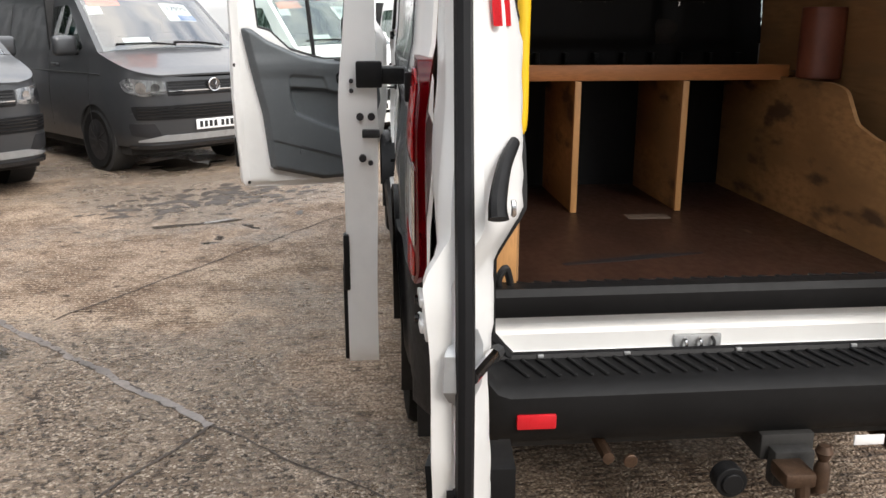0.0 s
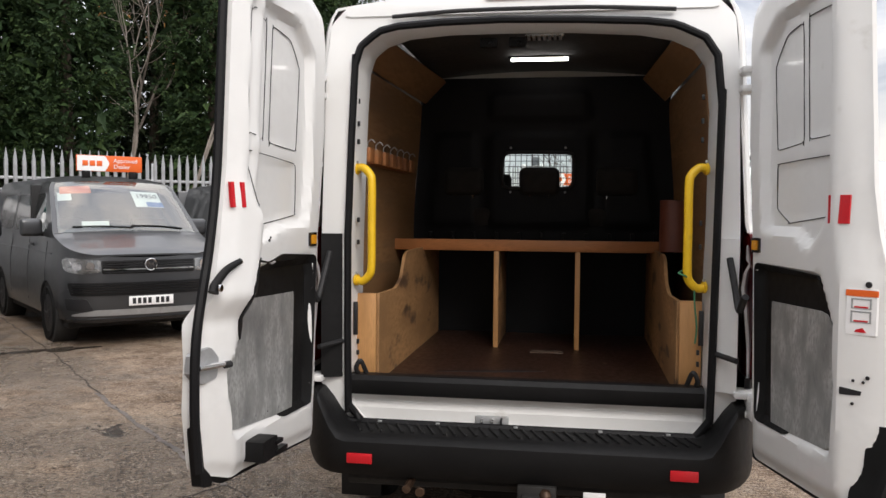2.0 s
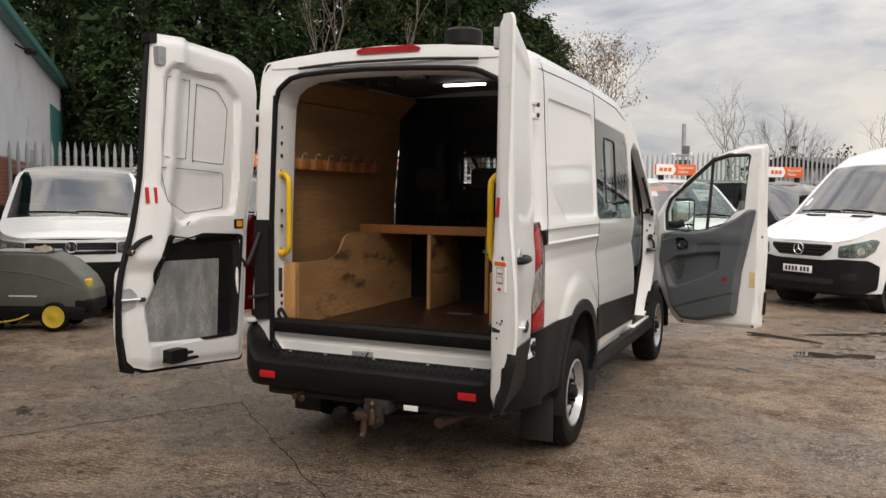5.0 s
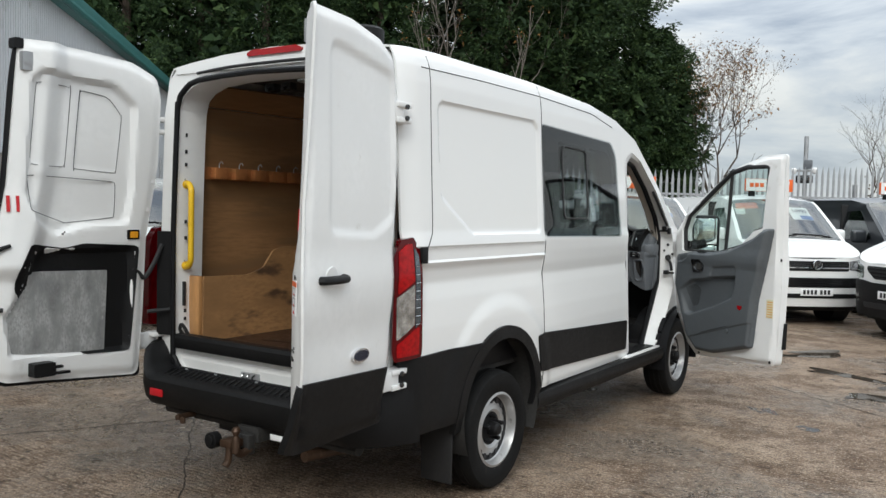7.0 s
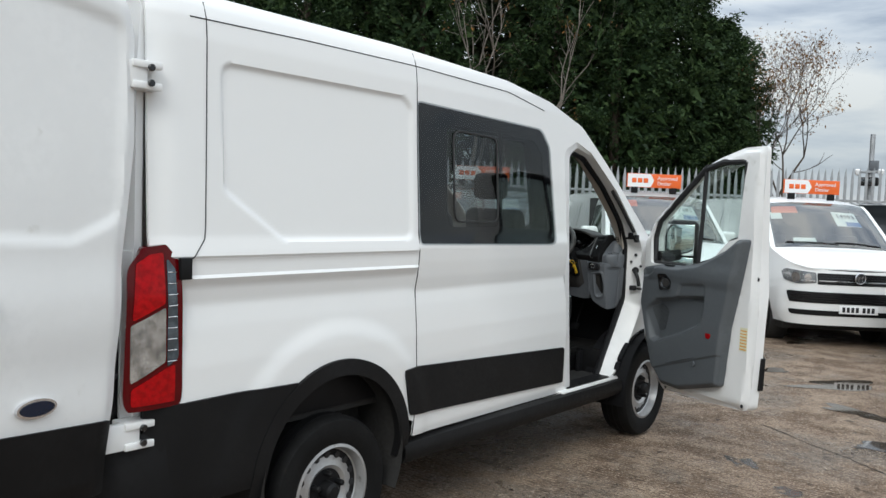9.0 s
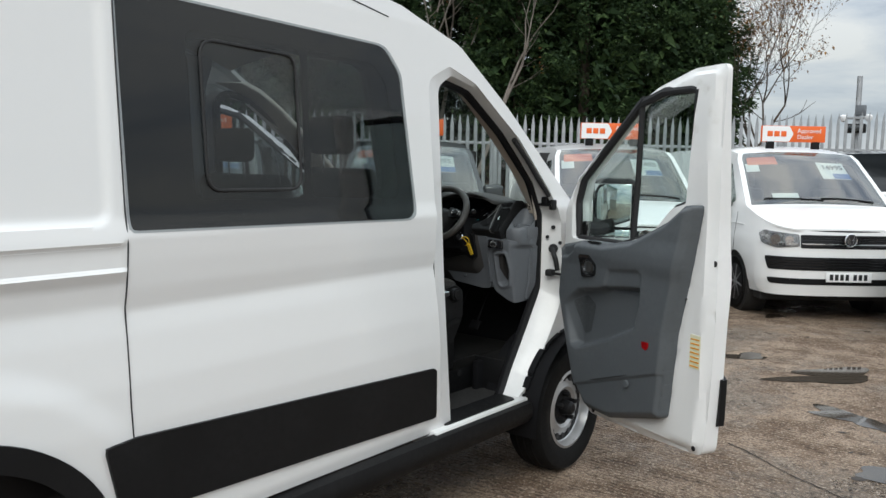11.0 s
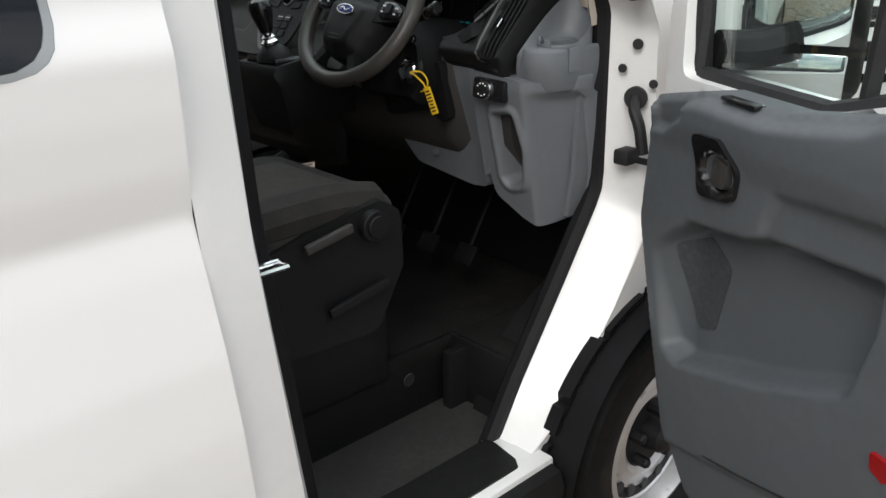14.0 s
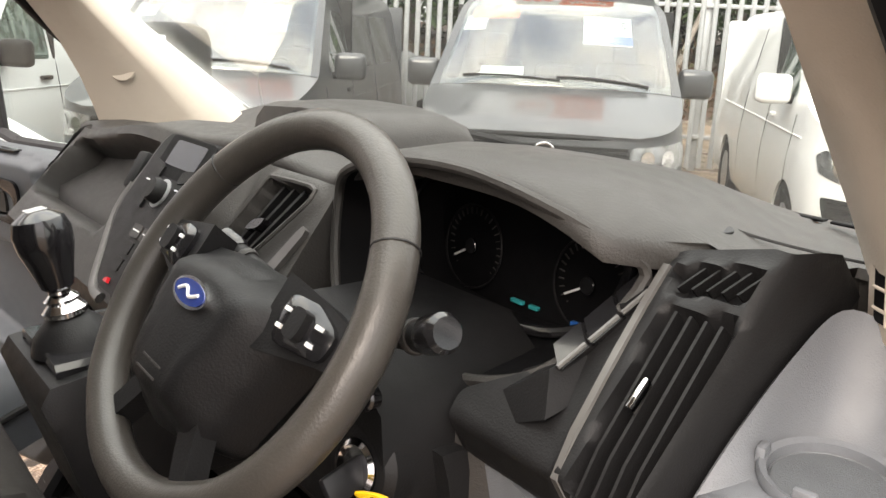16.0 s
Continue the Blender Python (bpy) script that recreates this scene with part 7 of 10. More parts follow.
# steering wheel, tilted towards the driver
SW = Matrix.Translation((0.364, 4.017, 1.452)) @ Euler((radians(-35), 0, radians(2.5))).to_matrix().to_4x4() @ Euler((0, radians(4), 0)).to_matrix().to_4x4()
ringpts = [(0.172 * math.cos(w), 0, 0.172 * math.sin(w) * (0.99 if math.sin(w) > -0.8 else 0.965)) for w in np.linspace(0, 2 * math.pi, 32, endpoint=False)]
sw = part("steering_wheel", moved(tube(ringpts, 0.0185, 14, closed=True, n=2), SW), WHEEL_RIM, dash, "worn black steering wheel")
for w in (0.60, math.pi - 0.60):
    part("rim_seam", moved(tube([(0.172 * math.cos(w) + 0.0187 * math.cos(q) * math.cos(w), 0.0187 * math.sin(q), 0.172 * math.sin(w) + 0.0187 * math.cos(q) * math.sin(w)) for q in np.linspace(0, 2 * math.pi, 14, endpoint=False)], 0.0009, 4, closed=True, smooth=False), SW), RUBBER, sw)
PAD = fillet([(-0.086, 0.030), (0.0, 0.040), (0.086, 0.030), (0.092, -0.005), (0.060, -0.108), (0.0, -0.116), (-0.060, -0.108), (-0.092, -0.005)], [0.03, 0.1, 0.03, 0.03, 0.025, 0.05, 0.025, 0.03])
part("airbag_pad", moved(sheet(PAD, 0.009, lambda u, v: np.stack([u, -0.040 + 0.030 * ramp(sdf(PAD, u, v), -0.030, 0.0) + 0.9 * (u * u + (v + 0.04) ** 2) - 0.002 * ramp(-np.abs(sdf(fillet([(-0.05, 0.015), (0.05, 0.015), (0.034, -0.095), (-0.034, -0.095)], 0.02), u, v)), -0.004, 0), v], 1), back=lambda u, v: np.stack([u, 0.045 + 0 * u, v], 1)), SW), DASH_DARK, sw, angle=60)
part("pad_mark", moved(join(box(-0.018, 0.018, -0.0395, -0.0365, -0.082, -0.0805, 0), box(-0.018, 0.018, -0.0400, -0.037, -0.072, -0.0705, 0)), SW), DASH, sw)
for sgn in (-1, 1):
    sp = part("spoke", moved(loft([[(sgn * x, y0, z0), (sgn * x, y0, z1), (sgn * x, y0 + 0.03, z1 - 0.004), (sgn * x, y0 + 0.03, z0 + 0.004)] for x, y0, z0, z1 in ((0.070, -0.018, -0.020, 0.046), (0.105, -0.012, -0.012, 0.042), (0.140, -0.008, -0.004, 0.036), (0.172, -0.006, 0.000, 0.030))]), SW), DASH_DARK, sw, angle=50)
    SWI = fillet([(0.090, -0.006), (0.148, 0.000), (0.150, 0.024), (0.120, 0.036), (0.086, 0.034)], 0.011)
    swi = part("spoke_switch", moved(sheet(SWI * (sgn, 1), 0.008, lambda u, v, k=sgn: np.stack([u, -0.024 + 0.12 * (np.abs(u) - 0.09) + 0.005 * ramp(sdf(SWI * (k, 1), u, v), -0.008, 0), v], 1), back=lambda u, v: np.stack([u, 0.0 + 0 * u, v], 1)), SW), BLACK_GLOSS, sw)
    part("rocker", moved(sheet(rect(sgn * 0.118 - 0.009, sgn * 0.118 + 0.009, 0.004, 0.028, 0.006), 0.006, lambda u, v: np.stack([u, -0.0265 + 0 * u, v], 1), back=lambda u, v: np.stack([u, -0.012 + 0 * u, v], 1)), SW), DASH_DARK, swi)
    for x, z in ((0.100, 0.022), (0.100, 0.008), (0.137, 0.022), (0.137, 0.008)):
        part("switch_mark", moved(box(sgn * x - 0.003, sgn * x + 0.003, -0.0262 + 0.12 * (x - 0.09), -0.022 + 0.12 * (x - 0.09), z - 0.0016, z + 0.0016, 0), SW), WHITE_PRINT, swi)
    part("lower_spoke", moved(loft([[(sgn * x - 0.013, y, z), (sgn * x + 0.013, y, z), (sgn * x + 0.015, y + 0.02, z), (sgn * x - 0.015, y + 0.02, z)] for x, y, z in ((0.042, -0.010, -0.085), (0.058, -0.008, -0.115), (0.078, -0.006, -0.145), (0.092, -0.004, -0.162))]), SW), DASH_DARK, sw, angle=50)
ovl = part("wheel_badge", moved(loft([[(0.030 * math.cos(w), -0.038 - h, -0.010 + 0.0125 * math.sin(w)) for w in turns] for h in (0, 0.005)]), SW), CHROME, sw, "plain blue oval badge")
part("badge_face", moved(loft([[(0.0265 * math.cos(w), -0.0425 - h, -0.010 + 0.0098 * math.sin(w)) for w in turns] for h in (0, 0.0012)]), SW), BADGE_BLUE, ovl)
part("badge_band", moved(tube([(-0.017, -0.0442, -0.012), (-0.006, -0.0442, -0.007), (0.004, -0.0442, -0.013), (0.017, -0.0442, -0.008)], 0.0016, 5), SW), WHITE_PRINT, ovl)
# column: shroud, stalks, ignition
shroud = part("column_shroud", loft([[(0.29, y, 1.425), (0.44, y, 1.425), (0.495, y, 1.385), (0.505, y, 1.30), (0.47, y, 1.235 + dz), (0.28, y, 1.235 + dz), (0.255, y, 1.33)] for y, dz in ((4.075, 0.03), (4.10, 0.01), (4.20, -0.01), (4.26, -0.02))]), DASH_DARK, dash, angle=50)
part("column_panel", sheet(fillet([(0.30, 1.345), (0.517, 1.345), (0.528, 1.27), (0.534, 1.215), (0.515, 1.200), (0.46, 1.225), (0.36, 1.20), (0.30, 1.19)], [0.02, 0.004, 0.02, 0.02, 0.02, 0.03, 0.03, 0.02]), 0.02, lambda u, v: np.stack([u, 4.128 + 0.1 * (1.3 - v), v], 1), thick=(0, 0.05, 0)), DASH_DARK, dash)
for pts, tip in (((0.44, 4.10, 1.425), (0.545, 4.086, 1.468)), ((0.30, 4.10, 1.42), (0.205, 4.085, 1.455))):
    a, b = Vector(pts), Vector(tip)
    st = part("stalk", tube([a, a.lerp(b, 0.35) + Vector((0, 0, 0.004)), a.lerp(b, 0.7), b], (0.009, 0.013), 12), DASH_DARK, dash)
    part("stalk_end", lathe([(0.0, 0.0), (0.013, 0.0), (0.0155, 0.006), (0.0155, 0.026), (0.012, 0.031), (0.0, 0.031)], b.lerp(a, 0.12), b - a, 16), BLACK_GLOSS, st)
    part("stalk_ring", lathe([(0.0135, 0.0), (0.0145, 0.002), (0.0145, 0.006), (0.0135, 0.008)], b.lerp(a, 0.30), b - a, 16), DASH, st)
part("shroud_button", disc((0.487, 4.073, 1.40), (0.3, -1, 0.2), 0.010, 0.014), BLACK_GLOSS, shroud)
IG, IA = Vector((0.468, 4.078, 1.330)), Vector((0.12, -1, 0.18))
part("ignition_bezel", lathe([(0.040, -0.02), (0.040, 0.0), (0.034, 0.008), (0.026, 0.010), (0.022, 0.004)], IG, IA, 30), DASH_DARK, dash)
part("ignition_ring", lathe([(0.0235, 0.002), (0.0235, 0.010), (0.0195, 0.013), (0.017, 0.008), (0.0, 0.006)], IG, IA, 30), CHROME, dash)
key = thing("ignition_key", "ignition key with a yellow plastic tag hanging from the column", "key")
part("key_blade", moved(box(-0.004, 0.004, -0.045, 0.0, -0.013, 0.013, 0.003), Matrix.Translation(IG + Vector((0.002, 0.0, 0.0))) @ Euler((radians(10), radians(-25), radians(8))).to_matrix().to_4x4()), DARK_PRINT, key)
loop = [(0.500, 4.050, 1.330), (0.522, 4.062, 1.332), (0.535, 4.068, 1.318), (0.534, 4.072, 1.303), (0.526, 4.073, 1.294), (0.519, 4.072, 1.304), (0.506, 4.060, 1.322)]
part("tag_loop", tube(loop, 0.0021, 6, closed=True), YELLOW, key)
part("tag_tail", tube([(0.526, 4.073, 1.296), (0.517, 4.074, 1.287), (0.508, 4.074, 1.283)], 0.0018, 6), YELLOW, key)
TG = pose(0.528, 4.074, 1.296, 0, -22, 12)
tag = part("key_tag", moved(box(-0.0095, 0.0095, -0.0014, 0.0014, -0.064, 0.0, 0.001), TG), YELLOW, key, "yellow plastic key tag")
for k, w in enumerate((0.006, 0.008, 0.005, 0.008, 0.007, 0.008, 0.006)):
    part("tag_mark", moved(box(-w, w - 0.001, -0.0021, -0.0013, -0.058 + k * 0.0078, -0.0545 + k * 0.0078, 0), TG), DARK_PRINT, tag)
part("knee_panel", sheet(fillet([(0.522, 1.338), (0.60, 1.335), (0.60, 1.045), (0.54, 1.035), (0.34, 1.06), (0.285, 1.13), (0.30, 1.20), (0.46, 1.215), (0.515, 1.19), (0.54, 1.215)], [0.004, 0.004, 0.02, 0.03, 0.03, 0.03, 0.03, 0.02, 0.01, 0.02]), 0.02, lambda u, v: np.stack([u, 4.155 + 0.22 * (1.30 - v) * (v < 1.30) - 0.010 * ramp(u, 0.56, 0.60), v], 1), thick=(0, 0.06, 0)), LIGHT_TRIM, dash, "grey knee panel")
for x, z in ((0.42, 1.10), (0.60, 1.085)):
    part("panel_clip", disc((x, 4.155 + 0.22 * (1.30 - z), z), (0, -1, 0.2), 0.011, 0.004), GREY_TRIM, dash)


# driver's end: dark fascia with a tall vent, cup holder, light switch, door pocket
def fascia_y(u, v):
    return 4.135 + 0.98 * np.maximum(0, v - 1.375) + 0.35 * np.maximum(0, 1.375 - v) + ramp(u, 0.692, 0.712) * np.interp(v, [1.33, 1.48, 1.54], [0.03, 0.11, 0.085])


FASC = fillet([(0.498, 1.392), (0.514, 1.347), (0.60, 1.345), (0.692, 1.333), (0.694, 1.395), (0.697, 1.455), (0.702, 1.50), (0.706, 1.534), (0.68, 1.536), (0.606, 1.520), (0.600, 1.478), (0.582, 1.438)], [0.01, 0.006, 0.01, 0.004, 0.04, 0.03, 0.02, 0.01, 0.02, 0.015, 0.02, 0.01])
V_FRAME = fillet([(0.622, 1.352), (0.695, 1.352), (0.692, 1.53), (0.605, 1.514)], [0.012, 0.012, 0.012, 0.012])
V_WELL = fillet([(0.638, 1.366), (0.690, 1.368), (0.686, 1.490), (0.626, 1.483)], 0.006)
V_TOP = fillet([(0.625, 1.493), (0.686, 1.500), (0.682, 1.522), (0.615, 1.510)], 0.004)


def fascia_at(u, v, off=0.0):
    return np.stack([u, fascia_y(u, v) - 0.72 * off, v + 0.69 * off], -1)


fas = part("driver_fascia", sheet(FASC, 0.005, lambda u, v: fascia_at(u, v, 0.004 * ramp(-sdf(V_FRAME, u, v), 0.0, 0.005) - 0.022 * ramp(-sdf(V_WELL, u, v), 0.0, 0.004) - 0.016 * ramp(-sdf(V_TOP, u, v), 0.0, 0.003)), back=lambda u, v: fascia_at(u, v, -0.05)), DASH_DARK, dash, "dark grained fascia round the driver's vent", angle=50)
# near-black sheets paint the shade behind the slats
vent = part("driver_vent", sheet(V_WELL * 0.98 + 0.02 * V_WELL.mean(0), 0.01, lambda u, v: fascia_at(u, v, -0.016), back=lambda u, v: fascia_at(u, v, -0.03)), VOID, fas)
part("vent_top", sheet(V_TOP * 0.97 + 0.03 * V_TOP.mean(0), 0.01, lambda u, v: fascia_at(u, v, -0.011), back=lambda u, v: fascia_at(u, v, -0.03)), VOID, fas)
for k in range(4):
    f = 0.14 + 0.24 * k
    part("vent_slat", loft([[tuple(fascia_at(0.638 + 0.052 * f - 0.009 * s * (1 - f * 0.3) + d, 1.369 + 0.115 * s, h)) for d, h in ((-0.0013, 0.001), (0.0013, 0.001), (0.0035, -0.015), (0.0010, -0.015))] for s in (0, 0.25, 0.5, 0.75, 1)]), DASH_DARK, vent)
for k in range(5):
    f = 0.10 + 0.19 * k
    part("vent_slat", loft([[tuple(fascia_at(0.619 + 0.062 * f + 0.012 * s + d, 1.497 + 0.008 * f + 0.016 * s, h)) for d, h in ((-0.001, 0.0), (0.001, 0.0), (0.002, -0.010), (0.0, -0.010))] for s in (0, 1)]), DASH_DARK, vent)
part("vent_edge", loft([[tuple(fascia_at(u + d, v, h)) for d, h in ((-0.0085, 0.0), (-0.006, 0.006), (0.000, 0.0062), (0.003, 0.0))] for u, v in ((0.612, 1.508), (0.613, 1.49), (0.617, 1.45), (0.624, 1.40), (0.630, 1.372), (0.636, 1.358), (0.650, 1.355))]), SATIN, fas, "satin grey vent edge")
part("vent_tab", moved(box(-0.0024, 0.0024, -0.008, 0.002, -0.013, 0.013, 0.0015), Matrix.Translation(tuple(fascia_at(0.652, 1.432, 0.003))) @ Euler((radians(-44), 0, 0)).to_matrix().to_4x4()), CHROME, vent)
# cup holder: a rounded shelf with a scooped back
CUP_PLAN = smooth_line([(0.697, 4.33, 0), (0.697, 4.20, 0), (0.718, 4.183, 0), (0.752, 4.182, 0), (0.788, 4.208, 0), (0.806, 4.255, 0), (0.808, 4.33, 0)], 6)
cup_c = Vector((0.753, 4.30, 0))
cup = part("cup_holder", loft([[tuple(cup_c + (p - cup_c) * k + Vector((0, 0, z - 0.012 * (p.x < 0.72)))) for p in CUP_PLAN] + [(0.806, 4.42, z), (0.70, 4.42, z)] for z, k in ((1.298, 0.86), (1.312, 0.92), (1.330, 0.965), (1.346, 0.995), (1.362, 1.0), (1.380, 0.985), (1.390, 0.955), (1.392, 0.90))]), LIGHT_TRIM, dash, "light grey cup holder", angle=60)
RIM = smooth_line([(0.699, 4.19, 1.375), (0.699, 4.235, 1.415), (0.702, 4.29, 1.458), (0.710, 4.345, 1.489), (0.742, 4.365, 1.480), (0.775, 4.355, 1.46), (0.800, 4.32, 1.43), (0.808, 4.27, 1.403), (0.806, 4.24, 1.392)], 5)
CUP_MID = Vector((0.757, 4.27, 0))


def cup_wall(p):
    """A cross-section of the scooped wall behind the cup, thin at its rounded top."""
    inw = CUP_MID - Vector((p.x, p.y, 0))
    reach = inw.length - 0.044
    inw.normalize()
    ring = [(p.x, p.y, 1.34), (p.x, p.y, p.z - 0.004), tuple(p + inw * 0.003)]
    for f in (0.12, 0.3, 0.5, 0.75, 1.0):
        ring.append((p.x + inw.x * (0.004 + reach * f), p.y + inw.y * (0.004 + reach * f), 1.390 + (p.z - 1.390) * (1 - f) ** 1.8))
    return ring + [(p.x + inw.x * reach, p.y + inw.y * reach, 1.34)]


part("cup_back", loft([cup_wall(p) for p in RIM]), LIGHT_TRIM, cup, angle=50)
part("cup_ring", lathe([(0.046, -0.004), (0.049, 0.006), (0.047, 0.010), (0.042, 0.008), (0.040, -0.02), (0.0, -0.022)], (0.760, 4.262, 1.392), (0.02, -0.10, 1), 36), LIGHT_TRIM, cup, angle=50)
part("cup_well", disc((0.760, 4.262, 1.391), (0.02, -0.10, 1), 0.041, 0.002), GREY_TRIM, cup)
for dx, dy in ((-0.045, -0.012), (0.006, -0.048)):
    part("cup_lug", moved(box(-0.004, 0.004, -0.008, 0.008, -0.004, 0.016, 0.003), pose(0.760 + dx, 4.262 + dy, 1.392, 0, 0, math.degrees(math.atan2(dy, dx)))), LIGHT_TRIM, cup)
pocket_out = fillet([(0.585, 1.333), (0.70, 1.326), (0.77, 1.318), (0.808, 1.335), (0.806, 1.20), (0.80, 1.06), (0.785, 1.0), (0.755, 0.968), (0.70, 0.985), (0.62, 1.03), (0.592, 1.15)], [0.01, 0.01, 0.02, 0.01, 0.05, 0.05, 0.03, 0.04, 0.05, 0.04, 0.05])
pocket_in = fillet([(0.640, 1.242), (0.712, 1.252), (0.732, 1.16), (0.720, 1.070), (0.668, 1.055), (0.648, 1.08), (0.646, 1.14)], [0.015, 0.02, 0.04, 0.025, 0.025, 0.02, 0.04])


def pocket_y(u, v):
    return 4.158 + 0.20 * (1.30 - v) * (v < 1.30) + 0.12 * ramp(u, 0.735, 0.815) + 0.060 * ramp(-sdf(pocket_in, u, v), 0.0, 0.030) - 0.008 * ramp(-np.abs(sdf(pocket_in, u, v)), -0.016, -0.004) + 0.030 * ramp(u, 0.742, 0.762) * ramp(-v, -1.300, -1.270)


pk = part("driver_end_trim", sheet(pocket_out, 0.005, lambda u, v: np.stack([u, pocket_y(u, v), v], 1), back=lambda u, v: np.stack([u, pocket_y(u, v) + 0.05, v], 1)), LIGHT_TRIM, dash, "grey dash end trim with a pocket", angle=60)
part("trim_flange", sheet(fillet([(4.24, 0.99), (4.33, 0.99), (4.36, 1.30), (4.25, 1.32)], 0.01), 0.04, lambda u, v: np.stack([0.800 - 0.14 * np.maximum(0, 1.1 - v) + 0 * u, u + 0.04, v], 1), thick=(-0.012, 0, 0)), LIGHT_TRIM, dash)
LS = pose(0.658, 4.146, 1.297, -6, 3, 6)
lsw = part("light_switch", moved(box(-0.045, 0.045, -0.006, 0.02, -0.024, 0.024, 0.007), LS), BLACK_GLOSS, pk, "black light switch with a chrome ring")
part("switch_ring", moved(lathe([(0.0225, 0.004), (0.0225, 0.012), (0.0205, 0.016), (0.0185, 0.012)], (-0.008, 0, 0), (0, -1, 0), 30), LS), CHROME, lsw)
dial = part("switch_dial", moved(lathe([(0.0195, 0.004), (0.0190, 0.016), (0.0165, 0.018), (0.0, 0.018)], (-0.008, 0, 0), (0, -1, 0), 30), LS), DASH_DARK, lsw)
part("dial_marks", moved(join(*[box(-0.008 + 0.0135 * math.cos(w) - 0.0018, -0.008 + 0.0135 * math.cos(w) + 0.0018, -0.0188, -0.0178, 0.0135 * math.sin(w) - 0.0014, 0.0135 * math.sin(w) + 0.0014, 0) for w in (2.6, 2.0, 1.4, 0.8, -2.2, -1.5, -0.8)]), LS), WHITE_PRINT, dial)
# pedals
for x, y in ((0.16, 4.26), (0.30, 4.27), (0.44, 4.28)):
    part("pedal", join(moved(box(-0.035, 0.035, -0.008, 0.008, -0.03, 0.03, 0.006), pose(x, y, 0.80, -35, 0, 0)), tube([(x, y + 0.02, 0.82), (x, y + 0.12, 0.98)], 0.006, 6)), VOID, van)
hb = part("handbrake", join(tube([(0.02, 3.70, 0.92), (0.02, 3.86, 0.99), (0.02, 4.0, 1.05)], (0.02, 0.022), 10), box(-0.02, 0.06, 3.55, 3.75, 0.66, 0.92, 0.02)), DASH_DARK, van)
obd = part("diagnostic_box", moved(box(-0.045, 0.045, -0.02, 0.02, -0.035, 0.035, 0.006), pose(-0.09, 4.20, 0.90, -30, 12, 14)), LIGHT_TRIM, van, "light grey plug box with a red mark under the dash")
part("red_mark", moved(box(-0.042, -0.032, -0.022, -0.019, 0.0, 0.02, 0.001), pose(-0.09, 4.20, 0.90, -30, 12, 14)), RED_TAPE, obd)
part("plug_face", moved(box(-0.02, 0.03, -0.0225, -0.019, -0.02, 0.015, 0.002), pose(-0.09, 4.20, 0.90, -30, 12, 14)), DARK_PRINT, obd)



# ---- front doors, in their own plane: s from the hinge to the free edge, w outwards ----
F_OUT = fillet([(0.0, 1.05), (0.04, 0.80), (0.19, 0.52), (0.29, 0.435), (0.70, 0.445), (1.135, 0.47), (1.155, 0.80), (1.165, 1.1), (1.155, 1.5), (1.175, 2.17), (0.98, 2.165), (0.74, 2.10), (0.58, 2.03), (0.12, 1.68), (0.0, 1.50)],
               [0.1, 0.1, 0.1, 0.04, 0, 0.05, 0.1, 0.1, 0.1, 0.03, 0.1, 0.15, 0.1, 0.1, 0.1])
F_WIN = fillet([(0.105, 1.345), (0.50, 1.345), (0.76, 1.42), (0.90, 1.55), (0.985, 1.575), (1.03, 2.08), (0.80, 2.075), (0.63, 2.03), (0.15, 1.66), (0.10, 1.54)], [0.03, 0.1, 0.1, 0.05, 0.01, 0.05, 0.1, 0.1, 0.06, 0.06])
F_CARD = fillet([(0.115, 1.315), (0.30, 1.352), (0.50, 1.353), (0.70, 1.388), (0.93, 1.49), (1.04, 1.568), (1.10, 1.578), (1.04, 1.27), (0.98, 0.99), (0.94, 0.595), (0.56, 0.492), (0.36, 0.495), (0.25, 0.60), (0.172, 0.81), (0.09, 1.05)],
                [0.02, 0.05, 0.1, 0.1, 0.1, 0.03, 0.02, 0.1, 0.1, 0.03, 0.05, 0.05, 0.1, 0.1, 0.1])
F_POCK = fillet([(0.155, 1.01), (0.297, 1.110), (0.47, 1.135), (0.51, 1.15), (0.795, 1.18), (0.80, 1.10), (0.765, 0.975), (0.565, 0.882), (0.30, 0.785), (0.235, 0.80)], [0.03, 0.05, 0.03, 0.03, 0.03, 0.05, 0.05, 0.1, 0.04, 0.03])
F_ARM = fillet([(0.50, 1.12), (0.515, 1.19), (0.54, 1.238), (0.78, 1.262), (0.805, 1.24), (0.80, 1.12)], [0.01, 0.03, 0.02, 0.02, 0.02, 0.01])
F_LOW = fillet([(0.262, 0.592), (0.955, 0.812), (0.935, 0.61), (0.56, 0.507), (0.37, 0.51)], 0.02)
F_NOTCH = fillet([(0.125, 1.245), (0.135, 1.31), (0.26, 1.335), (0.262, 1.29), (0.19, 1.25)], 0.012)


